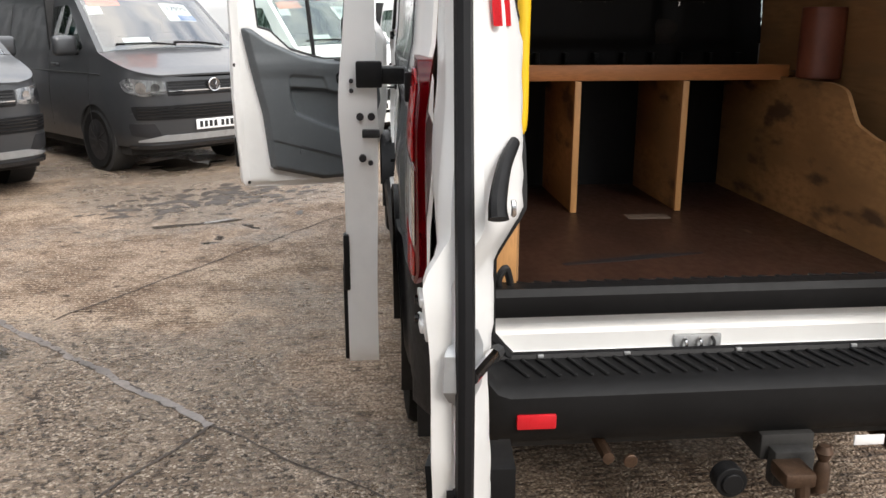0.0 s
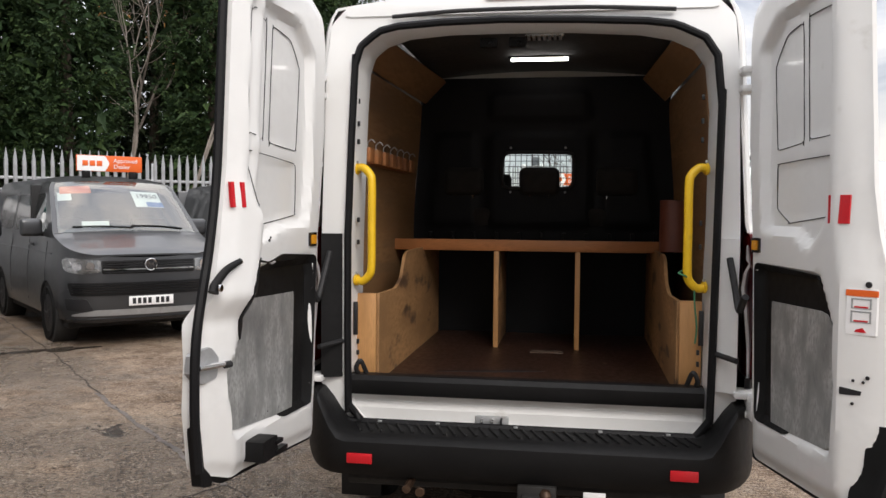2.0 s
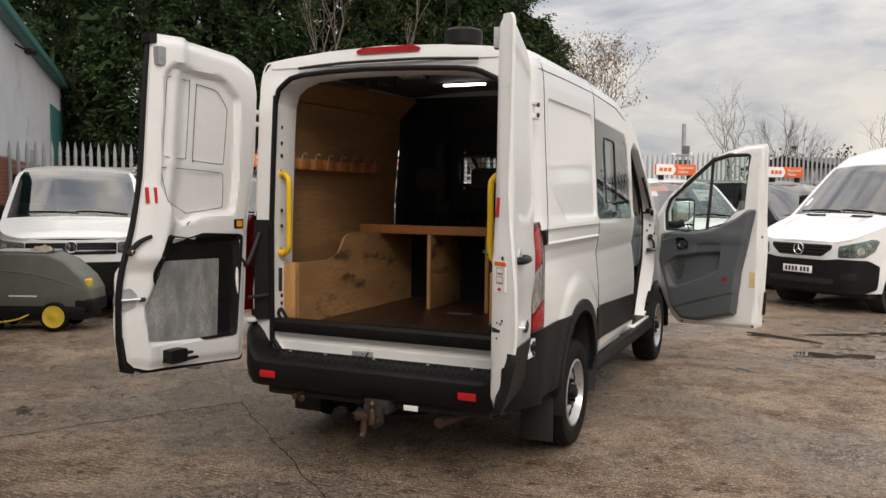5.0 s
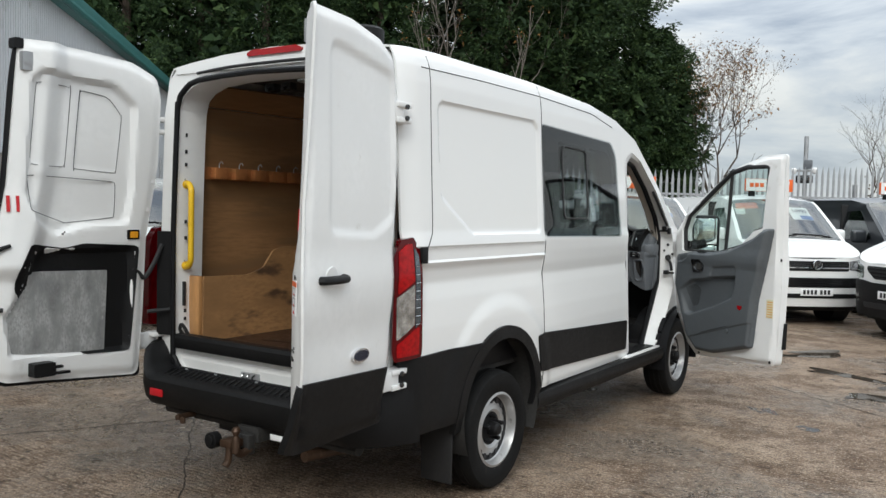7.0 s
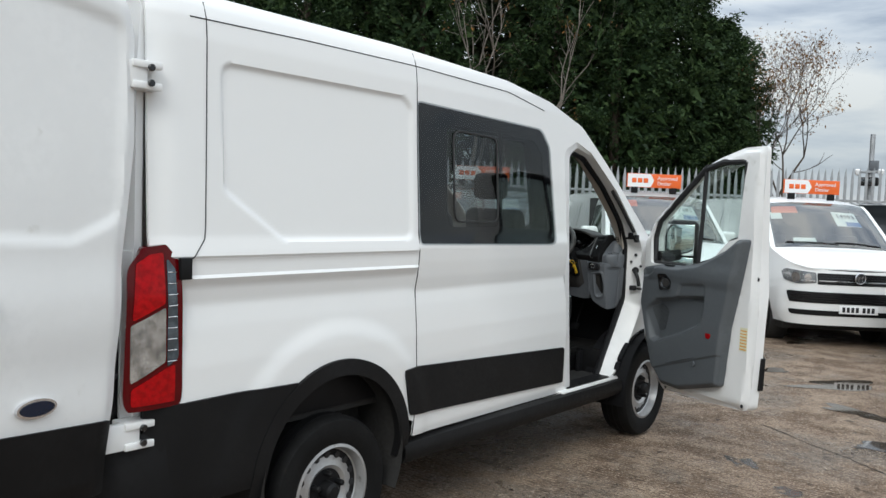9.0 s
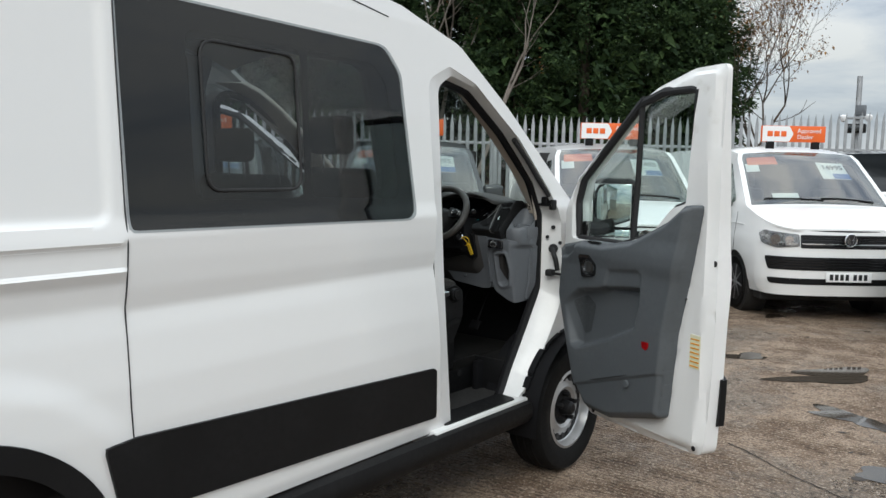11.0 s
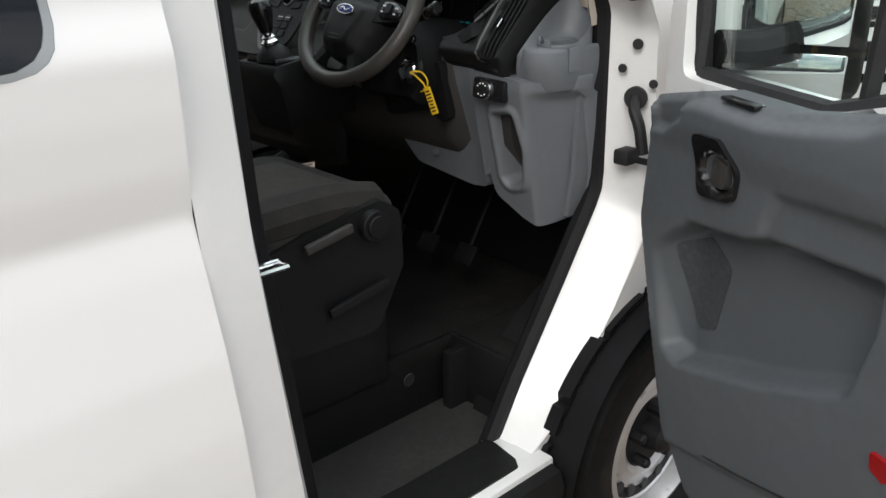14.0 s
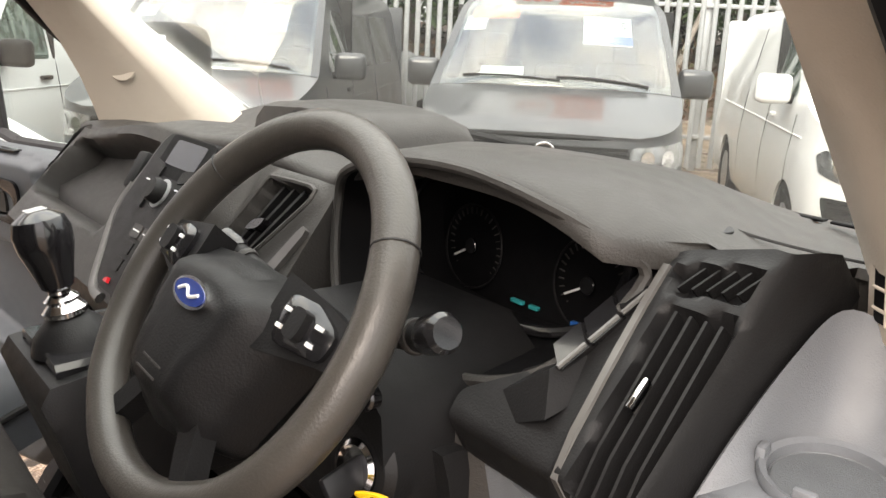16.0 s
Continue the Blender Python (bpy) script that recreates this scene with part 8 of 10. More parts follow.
def front_door(sx, turn=-27.2):
    H, d = Vector((0.935, 4.38, 0)), Vector((math.cos(radians(turn)), math.sin(radians(turn)), 0))
    n = Vector((-d.y, d.x, 0))

    def at(s, v, w):
        s, v, w = np.broadcast_arrays(np.asarray(s, float), np.asarray(v, float), np.asarray(w, float))
        return np.stack([sx * (H.x + d.x * s + n.x * w), H.y + d.y * s + n.y * w, v], -1)

    def w_in(s, v):
        e = sdf(F_OUT, s, v)
        return 0.03 * ramp(e, -0.045, -0.01) + 0.075 * ramp(-sdf(F_CARD, s, v), 0.008, 0.04) + 0.012 * ramp(s, 0.92, 1.08) * ramp(-np.abs(v - 1.1), -0.7, -0.4)

    def w_out(s, v):
        return 0.13 - 0.055 * ramp(v, 1.35, 2.2) - 0.02 * ramp(sdf(F_OUT, s, v), -0.06, 0) + 0.012 * ramp(-np.abs(v - 1.25), -0.2, 0)

    door = part("front_door", sheet(F_OUT, 0.02, lambda s, v: at(s, v, w_in(s, v)), [F_WIN], back=lambda s, v: at(s, v, w_out(s, v))), WHITE_IN, van, "white front door swung wide open with a grey inner card")

    def w_card(s, v):
        x = -0.080 + 0.035 * ramp(sdf(F_CARD, s, v), -0.030, 0.0)
        x = x + 0.055 * ramp(-sdf(F_POCK, s, v), 0.0, 0.030) * ramp(s, 0.15, 0.30) + 0.012 * ramp(-sdf(F_ARM, s, v), 0.0, 0.020)
        x = x + 0.008 * ramp(-sdf(F_LOW, s, v), 0.0, 0.006) + 0.024 * ramp(-sdf(F_NOTCH, s, v), 0.0, 0.020)
        return x - 0.012 * ramp(v, 1.22, 1.30) * ramp(-v, -1.42, -1.32)

    card = part("door_card", sheet(F_CARD, 0.0065, lambda s, v: at(s, v, w_card(s, v)), back=lambda s, v: at(s, v, 0.012 + 0 * s)), GREY_TRIM, door, "grey moulded inner door card", angle=65)
    part("card_seam", tube([tuple(at(s, v, float(w_card(np.array([s]), np.array([v]))[0]) - 0.0005)) for s, v in ((0.258, 0.602), (0.45, 0.662), (0.70, 0.742), (0.955, 0.824))], 0.0022, 5), RUBBER, card)
    bz = part("handle_bezel", sheet(fillet([(0.312, 1.285), (0.40, 1.290), (0.452, 1.245), (0.445, 1.185), (0.335, 1.170)], 0.022), 0.008, lambda s, v: at(s, v, w_card(s, v) - 0.010 + 0.018 * ramp(-np.hypot((s - 0.392) / 1.5, v - 1.228), -0.036, -0.026)), back=lambda s, v: at(s, v, w_card(s, v) + 0.01)), BLACK_GLOSS, card)
    part("door_pull", sheet(fillet([(0.372, 1.200), (0.425, 1.205), (0.428, 1.248), (0.376, 1.256)], 0.010), 0.008, lambda s, v: at(s, v, -0.088 - 0.006 * ramp(s, 0.37, 0.42)), back=lambda s, v: at(s, v, -0.080)), DASH, bz)
    part("window_switch", moved(box(-0.05, 0.05, -0.012, 0.012, -0.004, 0.004, 0.003), Matrix.Translation(Vector(at(0.40, 1.352, -0.058))) @ Euler((0, 0, sx * radians(turn))).to_matrix().to_4x4()), BLACK_GLOSS, card)
    part("speaker_grille", sheet(fillet([(0.222, 1.030), (0.31, 1.070), (0.385, 1.03), (0.350, 0.885), (0.295, 0.865)], 0.02), 0.02, lambda s, v: at(s, v, w_card(s, v) - 0.003), back=lambda s, v: at(s, v, w_card(s, v) + 0.004)), mat("speaker_mesh", (0.05, 0.055, 0.06), 0.6, var=0.3, scale=90, bump=0.8, bscale=700) if sx > 0 else GREY_TRIM, card)
    if sx > 0:
        part("door_lamp", sheet(fillet([(0.832, 0.905), (0.858, 0.896), (0.876, 0.912), (0.876, 0.936), (0.832, 0.936)], 0.004), 0.01, lambda s, v: at(s, v, -0.088 + 0.15 * (0.936 - v)), back=lambda s, v: at(s, v, -0.05)), RED_LENS, card, "small red door lamp")
    part("card_clip", disc(tuple(at(0.725, 0.708, -0.076)), tuple(-n * 1.0 if sx > 0 else Vector((n.x, -n.y, 0))), 0.018, 0.012), GREY_TRIM, card)
    # glass with its bar, rubber and mirror
    pane = part("door_glass", sheet(F_WIN, 0.06, lambda s, v: at(s, v, 0.055 - 0.03 * ramp(v, 1.35, 2.2)), back=lambda s, v: at(s, v, 0.060 - 0.03 * ramp(v, 1.35, 2.2))), GLASS, door)
    pane.visible_shadow = False
    part("glass_rubber", tube([tuple(at(s, v, 0.045 - 0.03 * float(ramp(v, 1.35, 2.2)))) for s, v in F_WIN[::2]], 0.021, 8, closed=True, n=2), RUBBER, door)
    part("quarter_bar", tube([tuple(at(0.635, 2.035, 0.02)), tuple(at(0.60, 1.7, 0.04)), tuple(at(0.565, 1.355, 0.05))], 0.015, 8), RUBBER, door)
    house = part("door_mirror", moved(box(-0.12, 0.12, -0.055, 0.075, -0.19, 0.20, 0.05, 4), Matrix.Translation(Vector(at(0.15, 1.47, 0.24))) @ Euler((0, 0, sx * radians(turn + (42 if sx > 0 else 14)))).to_matrix().to_4x4()), BLACK_PLASTIC, door, "black door mirror")
    part("mirror_glass", moved(box(-0.10, 0.10, -0.066, -0.057, -0.06, 0.17, 0.02), Matrix.Translation(Vector(at(0.15, 1.47, 0.24))) @ Euler((0, 0, sx * radians(turn + (42 if sx > 0 else 14)))).to_matrix().to_4x4()), MIRROR, house)
    part("mirror_glass", moved(box(-0.10, 0.10, -0.066, -0.057, -0.165, -0.075, 0.02), Matrix.Translation(Vector(at(0.15, 1.47, 0.24))) @ Euler((0, 0, sx * radians(turn + (42 if sx > 0 else 14)))).to_matrix().to_4x4()), MIRROR, house)
    part("mirror_arm", tube([tuple(at(0.13, 1.40, 0.06)), tuple(at(0.15, 1.40, 0.14)), tuple(at(0.19, 1.42, 0.20))], 0.04, 10), BLACK_PLASTIC, house)
    # shut face: latch, plugs, yellow label, lower cladding
    part("edge_latch", sheet(fillet([(0.945, 1.160), (0.945, 1.140), (0.985, 1.136), (1.02, 1.150), (1.02, 1.160)], 0.004), 0.01, lambda s, v: at(s, v, 0.002), back=lambda s, v: at(s, v, 0.03)), DARK_PRINT, door)
    for s, v, r in ((0.988, 1.192, 0.006), (1.010, 1.196, 0.006), (1.003, 1.212, 0.005), (0.975, 1.113, 0.005), (1.148, 1.325, 0.013), (1.10, 0.50, 0.012), (0.34, 0.462, 0.012)):
        part("edge_hole", disc(tuple(at(s, v, float(w_in(np.array([s]), np.array([v]))[0]) - 0.003)), tuple(Vector((-sx * n.x, -n.y, 0))), r, 0.004, 0.001, 14), DARK_PRINT, door)
    if sx > 0:
        lab = part("tyre_label", sheet(rect(1.048, 1.112, 0.855, 1.005, 0.002), 0.01, lambda s, v: at(s, v, w_in(s, v) - 0.0015), back=lambda s, v: at(s, v, w_in(s, v) + 0.004)), mat("pale_yellow_label", (0.72, 0.70, 0.50), 0.5, var=0.1, scale=60), door, "pale yellow printed label")
        for k in range(7):
            part("label_bar", sheet(rect(1.053, 1.107, 0.862 + k * 0.020, 0.868 + k * 0.020), 0.01, lambda s, v: at(s, v, w_in(s, v) - 0.003), back=lambda s, v: at(s, v, w_in(s, v))), AMBER, lab)
    part("outer_cladding", sheet(fillet([(0.16, 0.60), (1.16, 0.60), (1.165, 0.83), (0.06, 0.85)], 0.02), 0.04, lambda s, v: at(s, v, w_out(s, v) + 0.015), back=lambda s, v: at(s, v, w_out(s, v) - 0.02)), BLACK_PLASTIC, door)
    part("outer_handle", tube([tuple(at(s, 1.27, w)) for s, w in ((1.06, 0.135), (1.04, 0.165), (0.94, 0.17), (0.88, 0.165), (0.86, 0.135))], 0.018, 8), BLACK_PLASTIC, door)
    return door


front_door(1)
front_door(-1, -22.0)

# ---- parked vans: a shell wrapped round a plan outline, with trims laid on it ----
LAMP_BOWL = mat("lamp_bowl", (0.34, 0.345, 0.35), 0.2, metal=0.7, var=0.6, scale=12, coat=0.4)
LAMP_COVER = glass_mat("clear_lamp_cover", (0.95, 0.95, 0.95))


class Shell:
    def __init__(self, plan, length, tops, tumble):
        p = [Vector((x, y, 0)) for x, y in plan]
        line = smooth_line(p, 6) + [Vector((plan[-1][0], length, 0))]
        self.run = np.cumsum([0.0] + [(b - a).length for a, b in zip(line, line[1:])])
        self.px, self.py = np.array([q.x for q in line]), np.array([q.y for q in line])
        self.tops, self.tumble, self.length = tops, tumble, length

    def at(self, s, z, off=0.0):
        s, z = np.asarray(s, float), np.asarray(z, float)
        a = np.abs(s)
        x, y = np.interp(a, self.run, self.px), np.interp(a, self.run, self.py)
        e = 0.01
        tx, ty = np.interp(a + e, self.run, self.px) - np.interp(a - e, self.run, self.px), np.interp(a + e, self.run, self.py) - np.interp(a - e, self.run, self.py)
        ln = np.maximum(1e-9, np.hypot(tx, ty))
        nx, ny = ty / ln, -tx / ln
        o = off - np.interp(z, *self.tumble)
        return np.stack([(x + nx * o) * np.where(s < 0, -1, 1), y + ny * o, z], -1)

    def s_of(self, y):
        k = np.argmax(self.run > 0.7)
        return float(np.interp(y, self.py[k:], self.run[k:]))

    def top(self, y):
        return np.interp(y, *self.tops)

    def y_of(self, s):
        return np.interp(np.abs(s), self.run, self.py)


def trim(shell, outline, off, h=0.04, depth=0.02):
    return sheet(np.asarray(outline, float), h, lambda u, v: shell.at(u, v, off), back=lambda u, v: shell.at(u, v, off - depth))


T_PLAN = [(0.0, 0.0), (0.35, 0.012), (0.60, 0.05), (0.78, 0.14), (0.89, 0.32), (0.94, 0.62), (0.95, 1.0), (0.95, 2.0)]
T_TOPS = ([0.0, 0.06, 0.3, 0.80, 1.15, 1.55, 2.0, 4.5, 5.0], [1.03, 1.07, 1.14, 1.29, 1.59, 1.92, 1.985, 1.985, 1.95])
T_TUMBLE = ([0.2, 0.45, 0.7, 0.9, 1.1, 1.3, 1.85, 1.95], [0.06, 0.01, 0.0, 0.005, 0.03, 0.05, 0.16, 0.22])


def plate_on(parent, m, w, h):
    """A number plate whose writing is plain bars."""
    pl = part("number_plate", moved(box(-w / 2, w / 2, -0.006, 0.0, -h / 2, h / 2, 0.004), m), WHITE_PRINT, parent, "white number plate with dark bars")
    k = w / 0.52
    for x in (-0.20, -0.14, -0.08, -0.02, 0.07, 0.13, 0.19):
        part("plate_bar", moved(box((x - 0.020) * k, (x + 0.020) * k, -0.008, -0.006, -0.034, 0.034, 0.001), m), DARK_PRINT, pl)


def road_wheel(x, y, out, parent, tyre_r, rim_mat, spokes):
    ty = part("tyre", lathe([(tyre_r * 0.62, -0.10), (tyre_r * 0.92, -0.112), (tyre_r, -0.08), (tyre_r, 0.08), (tyre_r * 0.92, 0.112), (tyre_r * 0.68, 0.10)], (x, y, tyre_r), (out, 0, 0), 32, True), TYRE, parent)
    rim = part("rim", lathe([(tyre_r * 0.70, 0.098), (tyre_r * 0.66, 0.09), (tyre_r * 0.62, 0.03), (tyre_r * 0.2, 0.02), (0.0, 0.02)], (x, y, tyre_r), (out, 0, 0), 32), DARK_PRINT if spokes else rim_mat, ty)
    for k in range(spokes):
        w = 2 * math.pi * k / spokes
        part("spoke", tube([(x + out * 0.085, y + r * math.cos(w + t), tyre_r + r * math.sin(w + t)) for r, t in ((0.02, 0), (tyre_r * 0.4, 0.05), (tyre_r * 0.67, 0.12))], (0.028, 0.018), 6, flat=0.6), rim_mat, rim)
    part("hub_cap", disc((x + out * 0.07, y, tyre_r), (out, 0, 0), 0.055, 0.03), rim_mat, rim)


def panel_van(m, paint, bumper_paint, label, price="", sign=False, windows=False, sporty=False, wheels=(0.335, STEEL, 0)):
    sh = Shell(T_PLAN, 4.95, T_TOPS, T_TUMBLE)
    car = thing("parked_van", label, "van", m, group="row of parked vans")
    S = sh.s_of
    smax = sh.run[-1]
    ss = np.linspace(-smax, smax, 121)
    outline = [(s, 0.30) for s in ss] + [(s, float(sh.top(sh.y_of(s)))) for s in ss[::-1]]
    holes = []
    for sg in (-1, 1):
        for y in (0.95, 3.98):
            holes.append(np.array([(sg * S(y) + 0.39 * math.cos(w), 0.34 + 0.39 * math.sin(w)) for w in np.linspace(0, 2 * math.pi, 28, endpoint=False)]))
    body = part("body", sheet(outline, 0.055, lambda u, v: sh.at(u, v), holes, back=lambda u, v: sh.at(u, v, -0.02)), paint, car)

    def over(u, v, off=0.0):
        """u: y along the top, v: -1 to 1 across it."""
        e = sh.top(u)
        # the width of the body at this height
        w = sh.at(np.interp(np.clip(u, 0.02, 9), sh.py, sh.run), e)[..., 0]
        crown = np.interp(u, [0.0, 0.2, 0.8, 1.5, 2.2], [0.0, 0.02, 0.03, 0.035, 0.06])
        bulge = -np.interp(u, [0.0, 0.75, 0.85, 1.4, 1.6], [0.0, 0.0, 0.06, 0.06, 0.0]) * (1 - v * v)
        return np.stack([w * v, u + bulge, e + crown * (1 - np.abs(v) ** 2.5) + off], -1)

    part("bonnet", sheet(rect(0.05, 0.80, -1, 1), 0.05, lambda u, v: over(u, v), back=lambda u, v: over(u, v, -0.02)), paint, car)
    part("roof", sheet(rect(1.53, 4.93, -1, 1), 0.12, lambda u, v: over(u, v), back=lambda u, v: over(u, v, -0.02)), paint, car)
    ws = part("windscreen", sheet(rect(0.80, 1.54, -0.93, 0.93), 0.05, lambda u, v: over(u, v, 0.004)), CAR_GLASS, car)
    ws.visible_shadow = False
    part("screen_border", sheet(rect(0.79, 1.55, -0.95, 0.95), 0.035, lambda u, v: over(u, v, -0.002), [rect(0.85, 1.49, -0.90, 0.90, 0.05)], back=lambda u, v: over(u, v, -0.01)), BLACK_GLOSS, car)
    for a, b in ((0.93, 1.0), (-1.0, -0.93)):
        part("screen_pillar", sheet(rect(0.79, 1.55, a, b), 0.03, lambda u, v: over(u, v, 0.006), back=lambda u, v: over(u, v, -0.03)), paint, car)
    part("rear_end", box(-0.93, 0.93, 4.90, 4.96, 0.35, 1.92, 0.04), paint, car)
    part("underside", box(-0.85, 0.85, 0.35, 4.8, 0.20, 0.34, 0.02), UNDER, car)
    # cab seen through the glass
    part("cab_trim", join(box(-0.82, 0.82, 0.85, 1.15, 0.9, 1.20, 0.05), box(-0.80, -0.30, 1.70, 1.86, 0.8, 1.48, 0.06), box(-0.20, 0.20, 1.70, 1.86, 0.8, 1.45, 0.06), box(0.30, 0.80, 1.70, 1.86, 0.8, 1.48, 0.06), box(-0.63, -0.43, 1.74, 1.82, 1.48, 1.68, 0.04), box(0.43, 0.63, 1.74, 1.82, 1.48, 1.68, 0.04), box(-0.9, 0.9, 2.0, 2.05, 0.5, 1.9, 0.01)), DASH_DARK, car)
    part("cab_wheel", tube([(0.42 + 0.18 * math.cos(w), 1.30 + 0.09 * math.sin(w), 1.26 + 0.14 * math.sin(w)) for w in np.linspace(0, 2 * math.pi, 20, endpoint=False)], 0.015, 6, closed=True, smooth=False), DASH_DARK, car)
    # front: grille bars, badge, headlights, bumper, plate
    gr = part("grille", trim(sh, fillet([(-0.54, 0.845), (0.54, 0.845), (0.55, 0.995), (-0.55, 0.995)], 0.01), 0.004, 0.03), BLACK_GLOSS, car)
    for z, mm, hh in ((0.985, BLACK_PLASTIC, 0.012), (0.955, BLACK_PLASTIC, 0.008), (0.925, BLACK_PLASTIC, 0.007), (0.895, CHROME, 0.0065), (0.862, BLACK_PLASTIC, 0.008)):
        part("grille_bar", trim(sh, rect(-0.53, 0.53, z - hh, z + hh, 0.004), 0.014, 0.04), mm, gr)
    bm = Matrix.Translation((0, -0.022, 0.945))
    bd = part("badge", moved(lathe([(0.066, 0.0), (0.075, 0.006), (0.070, 0.014), (0.060, 0.012), (0.058, 0.004), (0.0, 0.004)], (0, 0, 0), (0, -1, 0), 32), bm), CHROME, car, "round chrome badge")
    for pts in (((-0.035, 0.04), (-0.012, -0.005), (0.0, 0.018), (0.012, -0.005), (0.035, 0.04)), ((-0.045, 0.018), (-0.022, -0.042), (0.0, -0.008), (0.022, -0.042), (0.045, 0.018))):
        part("badge_bar", moved(tube([(x, -0.010, z) for x, z in pts], 0.005, 6, smooth=False), bm), CHROME, bd)
    part("badge_field", moved(disc((0, 0, 0), (0, -1, 0), 0.058, 0.006), bm), DARK_PRINT, bd)
    for sg in (-1, 1):
        hl = [(sg * a, b) for a, b in ((0.55, 0.862), (0.80, 0.842), (1.00, 0.885), (1.08, 0.99), (0.99, 1.035), (0.56, 1.0))]
        head = part("headlight", trim(sh, fillet(hl, 0.02), 0.006, 0.03, 0.03), LAMP_BOWL, car)
        part("lamp_cover", trim(sh, fillet(hl, 0.02), 0.016, 0.03, 0.002), LAMP_COVER, head)
        for a, r in ((0.665, 0.046), (0.815, 0.058)):
            pa, pb = sh.at(np.array([sg * a]), np.array([0.935]), -0.004)[0], sh.at(np.array([sg * a]), np.array([0.935]), 0.02)[0]
            part("reflector", lathe([(r, 0.012), (r * 0.75, 0.006), (r * 0.3, 0.002), (0.0, 0.002)], tuple(pa + (pb - pa) * 0.3), tuple(pb - pa), 20), CHROME, head)
        part("reflector", trim(sh, fillet([(sg * 0.88, 0.91), (sg * 0.97, 0.925), (sg * 1.02, 0.98), (sg * 0.90, 0.985)], 0.01), 0.010, 0.03, 0.004), CLEAR_LENS, head)
        part("drl_strip", trim(sh, [(sg * 0.57, 0.885), (sg * 0.84, 0.875), (sg * 0.84, 0.89), (sg * 0.57, 0.90)], 0.012, 0.03, 0.004), CHROME, head)
        # mirror, side glass, door lines
        mx = sh.at(np.array([sg * S(1.28)]), np.array([1.33]), 0.0)[0]
        mir = part("door_mirror", moved(box(-0.13, 0.13, -0.055, 0.075, -0.11, 0.11, 0.05, 3), Matrix.Translation((mx[0] + sg * 0.15, mx[1], 1.36))), paint if bumper_paint is not BLACK_PLASTIC else BLACK_PLASTIC, car)
        part("mirror_foot", tube([(mx[0], mx[1], 1.28), (mx[0] + sg * 0.08, mx[1], 1.29)], 0.03, 8), BLACK_PLASTIC, mir)
        y0 = 1.42
        dw = [(sg * S(y), z) for y, z in ((1.12, 1.31), (1.95, 1.29), (1.98, 1.78), (1.60, 1.80))]
        g = part("door_glass", trim(sh, fillet(dw, 0.05), 0.004, 0.06, 0.004), CAR_GLASS, car)
        part("glass_back", trim(sh, fillet(dw, 0.05), -0.03, 0.08, 0.01), DARK_PRINT, g)
        if windows:
            for ya, yb in ((2.12, 3.15), (3.28, 4.35)):
                part("side_glass", trim(sh, fillet([(sg * S(ya), 1.30), (sg * S(yb), 1.30), (sg * S(yb), 1.78), (sg * S(ya), 1.78)], 0.07), 0.004, 0.1, 0.012), BLACK_GLOSS, car)
        for ya in (1.02, 2.04, 3.20):
            pts = [tuple(sh.at(np.array([sg * S(ya)]), np.array([z]), 0.0005)[0]) for z in (0.42, 0.8, 1.2, 1.6, 1.82)][: 3 if ya < 1.1 else 5]
            part("panel_gap", tube(pts, 0.004, 5), RUBBER, car)
        crease = [tuple(sh.at(np.array([sg * S(y)]), np.array([1.06]), 0.004)[0]) for y in (0.75, 1.5, 2.5, 3.6, 4.6)]
        part("body_crease", tube(crease, 0.008, 6), paint, car)
        hd = sh.at(np.array([sg * S(1.86)]), np.array([1.14]), 0.015)[0]
        part("door_pull", box(hd[0] - 0.02, hd[0] + 0.02, hd[1] - 0.09, hd[1] + 0.06, 1.12, 1.155, 0.01), paint if bumper_paint is not BLACK_PLASTIC else BLACK_PLASTIC, car)
        for y in (0.95, 3.98):
            arch = part("arch_liner", lathe([(0.39, 0.0), (0.39, 0.26)], (sg * 0.66, y, 0.34), (sg, 0, 0), 28), UNDER, car)
            road_wheel(sg * 0.83, y, sg, car, *wheels)
    lower = [(-0.95, 0.30), (0.95, 0.30), (1.08, 0.36), (1.10, 0.60), (0.95, 0.665), (-0.95, 0.665), (-1.10, 0.60), (-1.08, 0.36)]
    bump = part("front_bumper", trim(sh, fillet(lower, 0.03), 0.022, 0.05, 0.04), bumper_paint, car)
    part("air_intake", trim(sh, fillet([(-0.88, 0.595), (0.88, 0.595), (0.93, 0.745), (-0.93, 0.745)], 0.02), 0.028, 0.05, 0.012), BLACK_PLASTIC, bump)
    for z in (0.625, 0.66, 0.69, 0.72):
        part("intake_bar", trim(sh, rect(-0.86, 0.86, z - 0.005, z + 0.005), 0.034, 0.06, 0.01), BLACK_GLOSS, bump)
    if sporty:
        for sg in (-1, 1):
            part("side_intake", trim(sh, fillet([(sg * 0.62, 0.40), (sg * 0.95, 0.43), (sg * 0.98, 0.56), (sg * 0.70, 0.56)], 0.02), 0.028, 0.04, 0.012), DARK_PRINT, bump)
        part("splitter", trim(sh, fillet([(-0.98, 0.36), (0.98, 0.36), (0.60, 0.43), (-0.60, 0.43)], 0.01), 0.035, 0.04, 0.03), ZINC, bump)
        part("lip", trim(sh, rect(-1.0, 1.0, 0.285, 0.325, 0.01), 0.045, 0.05, 0.05), BLACK_GLOSS, bump)
    else:
        part("lower_grille", trim(sh, fillet([(-0.86, 0.43), (0.86, 0.43), (0.90, 0.50), (-0.90, 0.50)], 0.02), 0.027, 0.05, 0.012), BLACK_PLASTIC, bump)
    plate_on(bump, Matrix.Translation((0, -0.03, 0.525)), 0.52, 0.11)
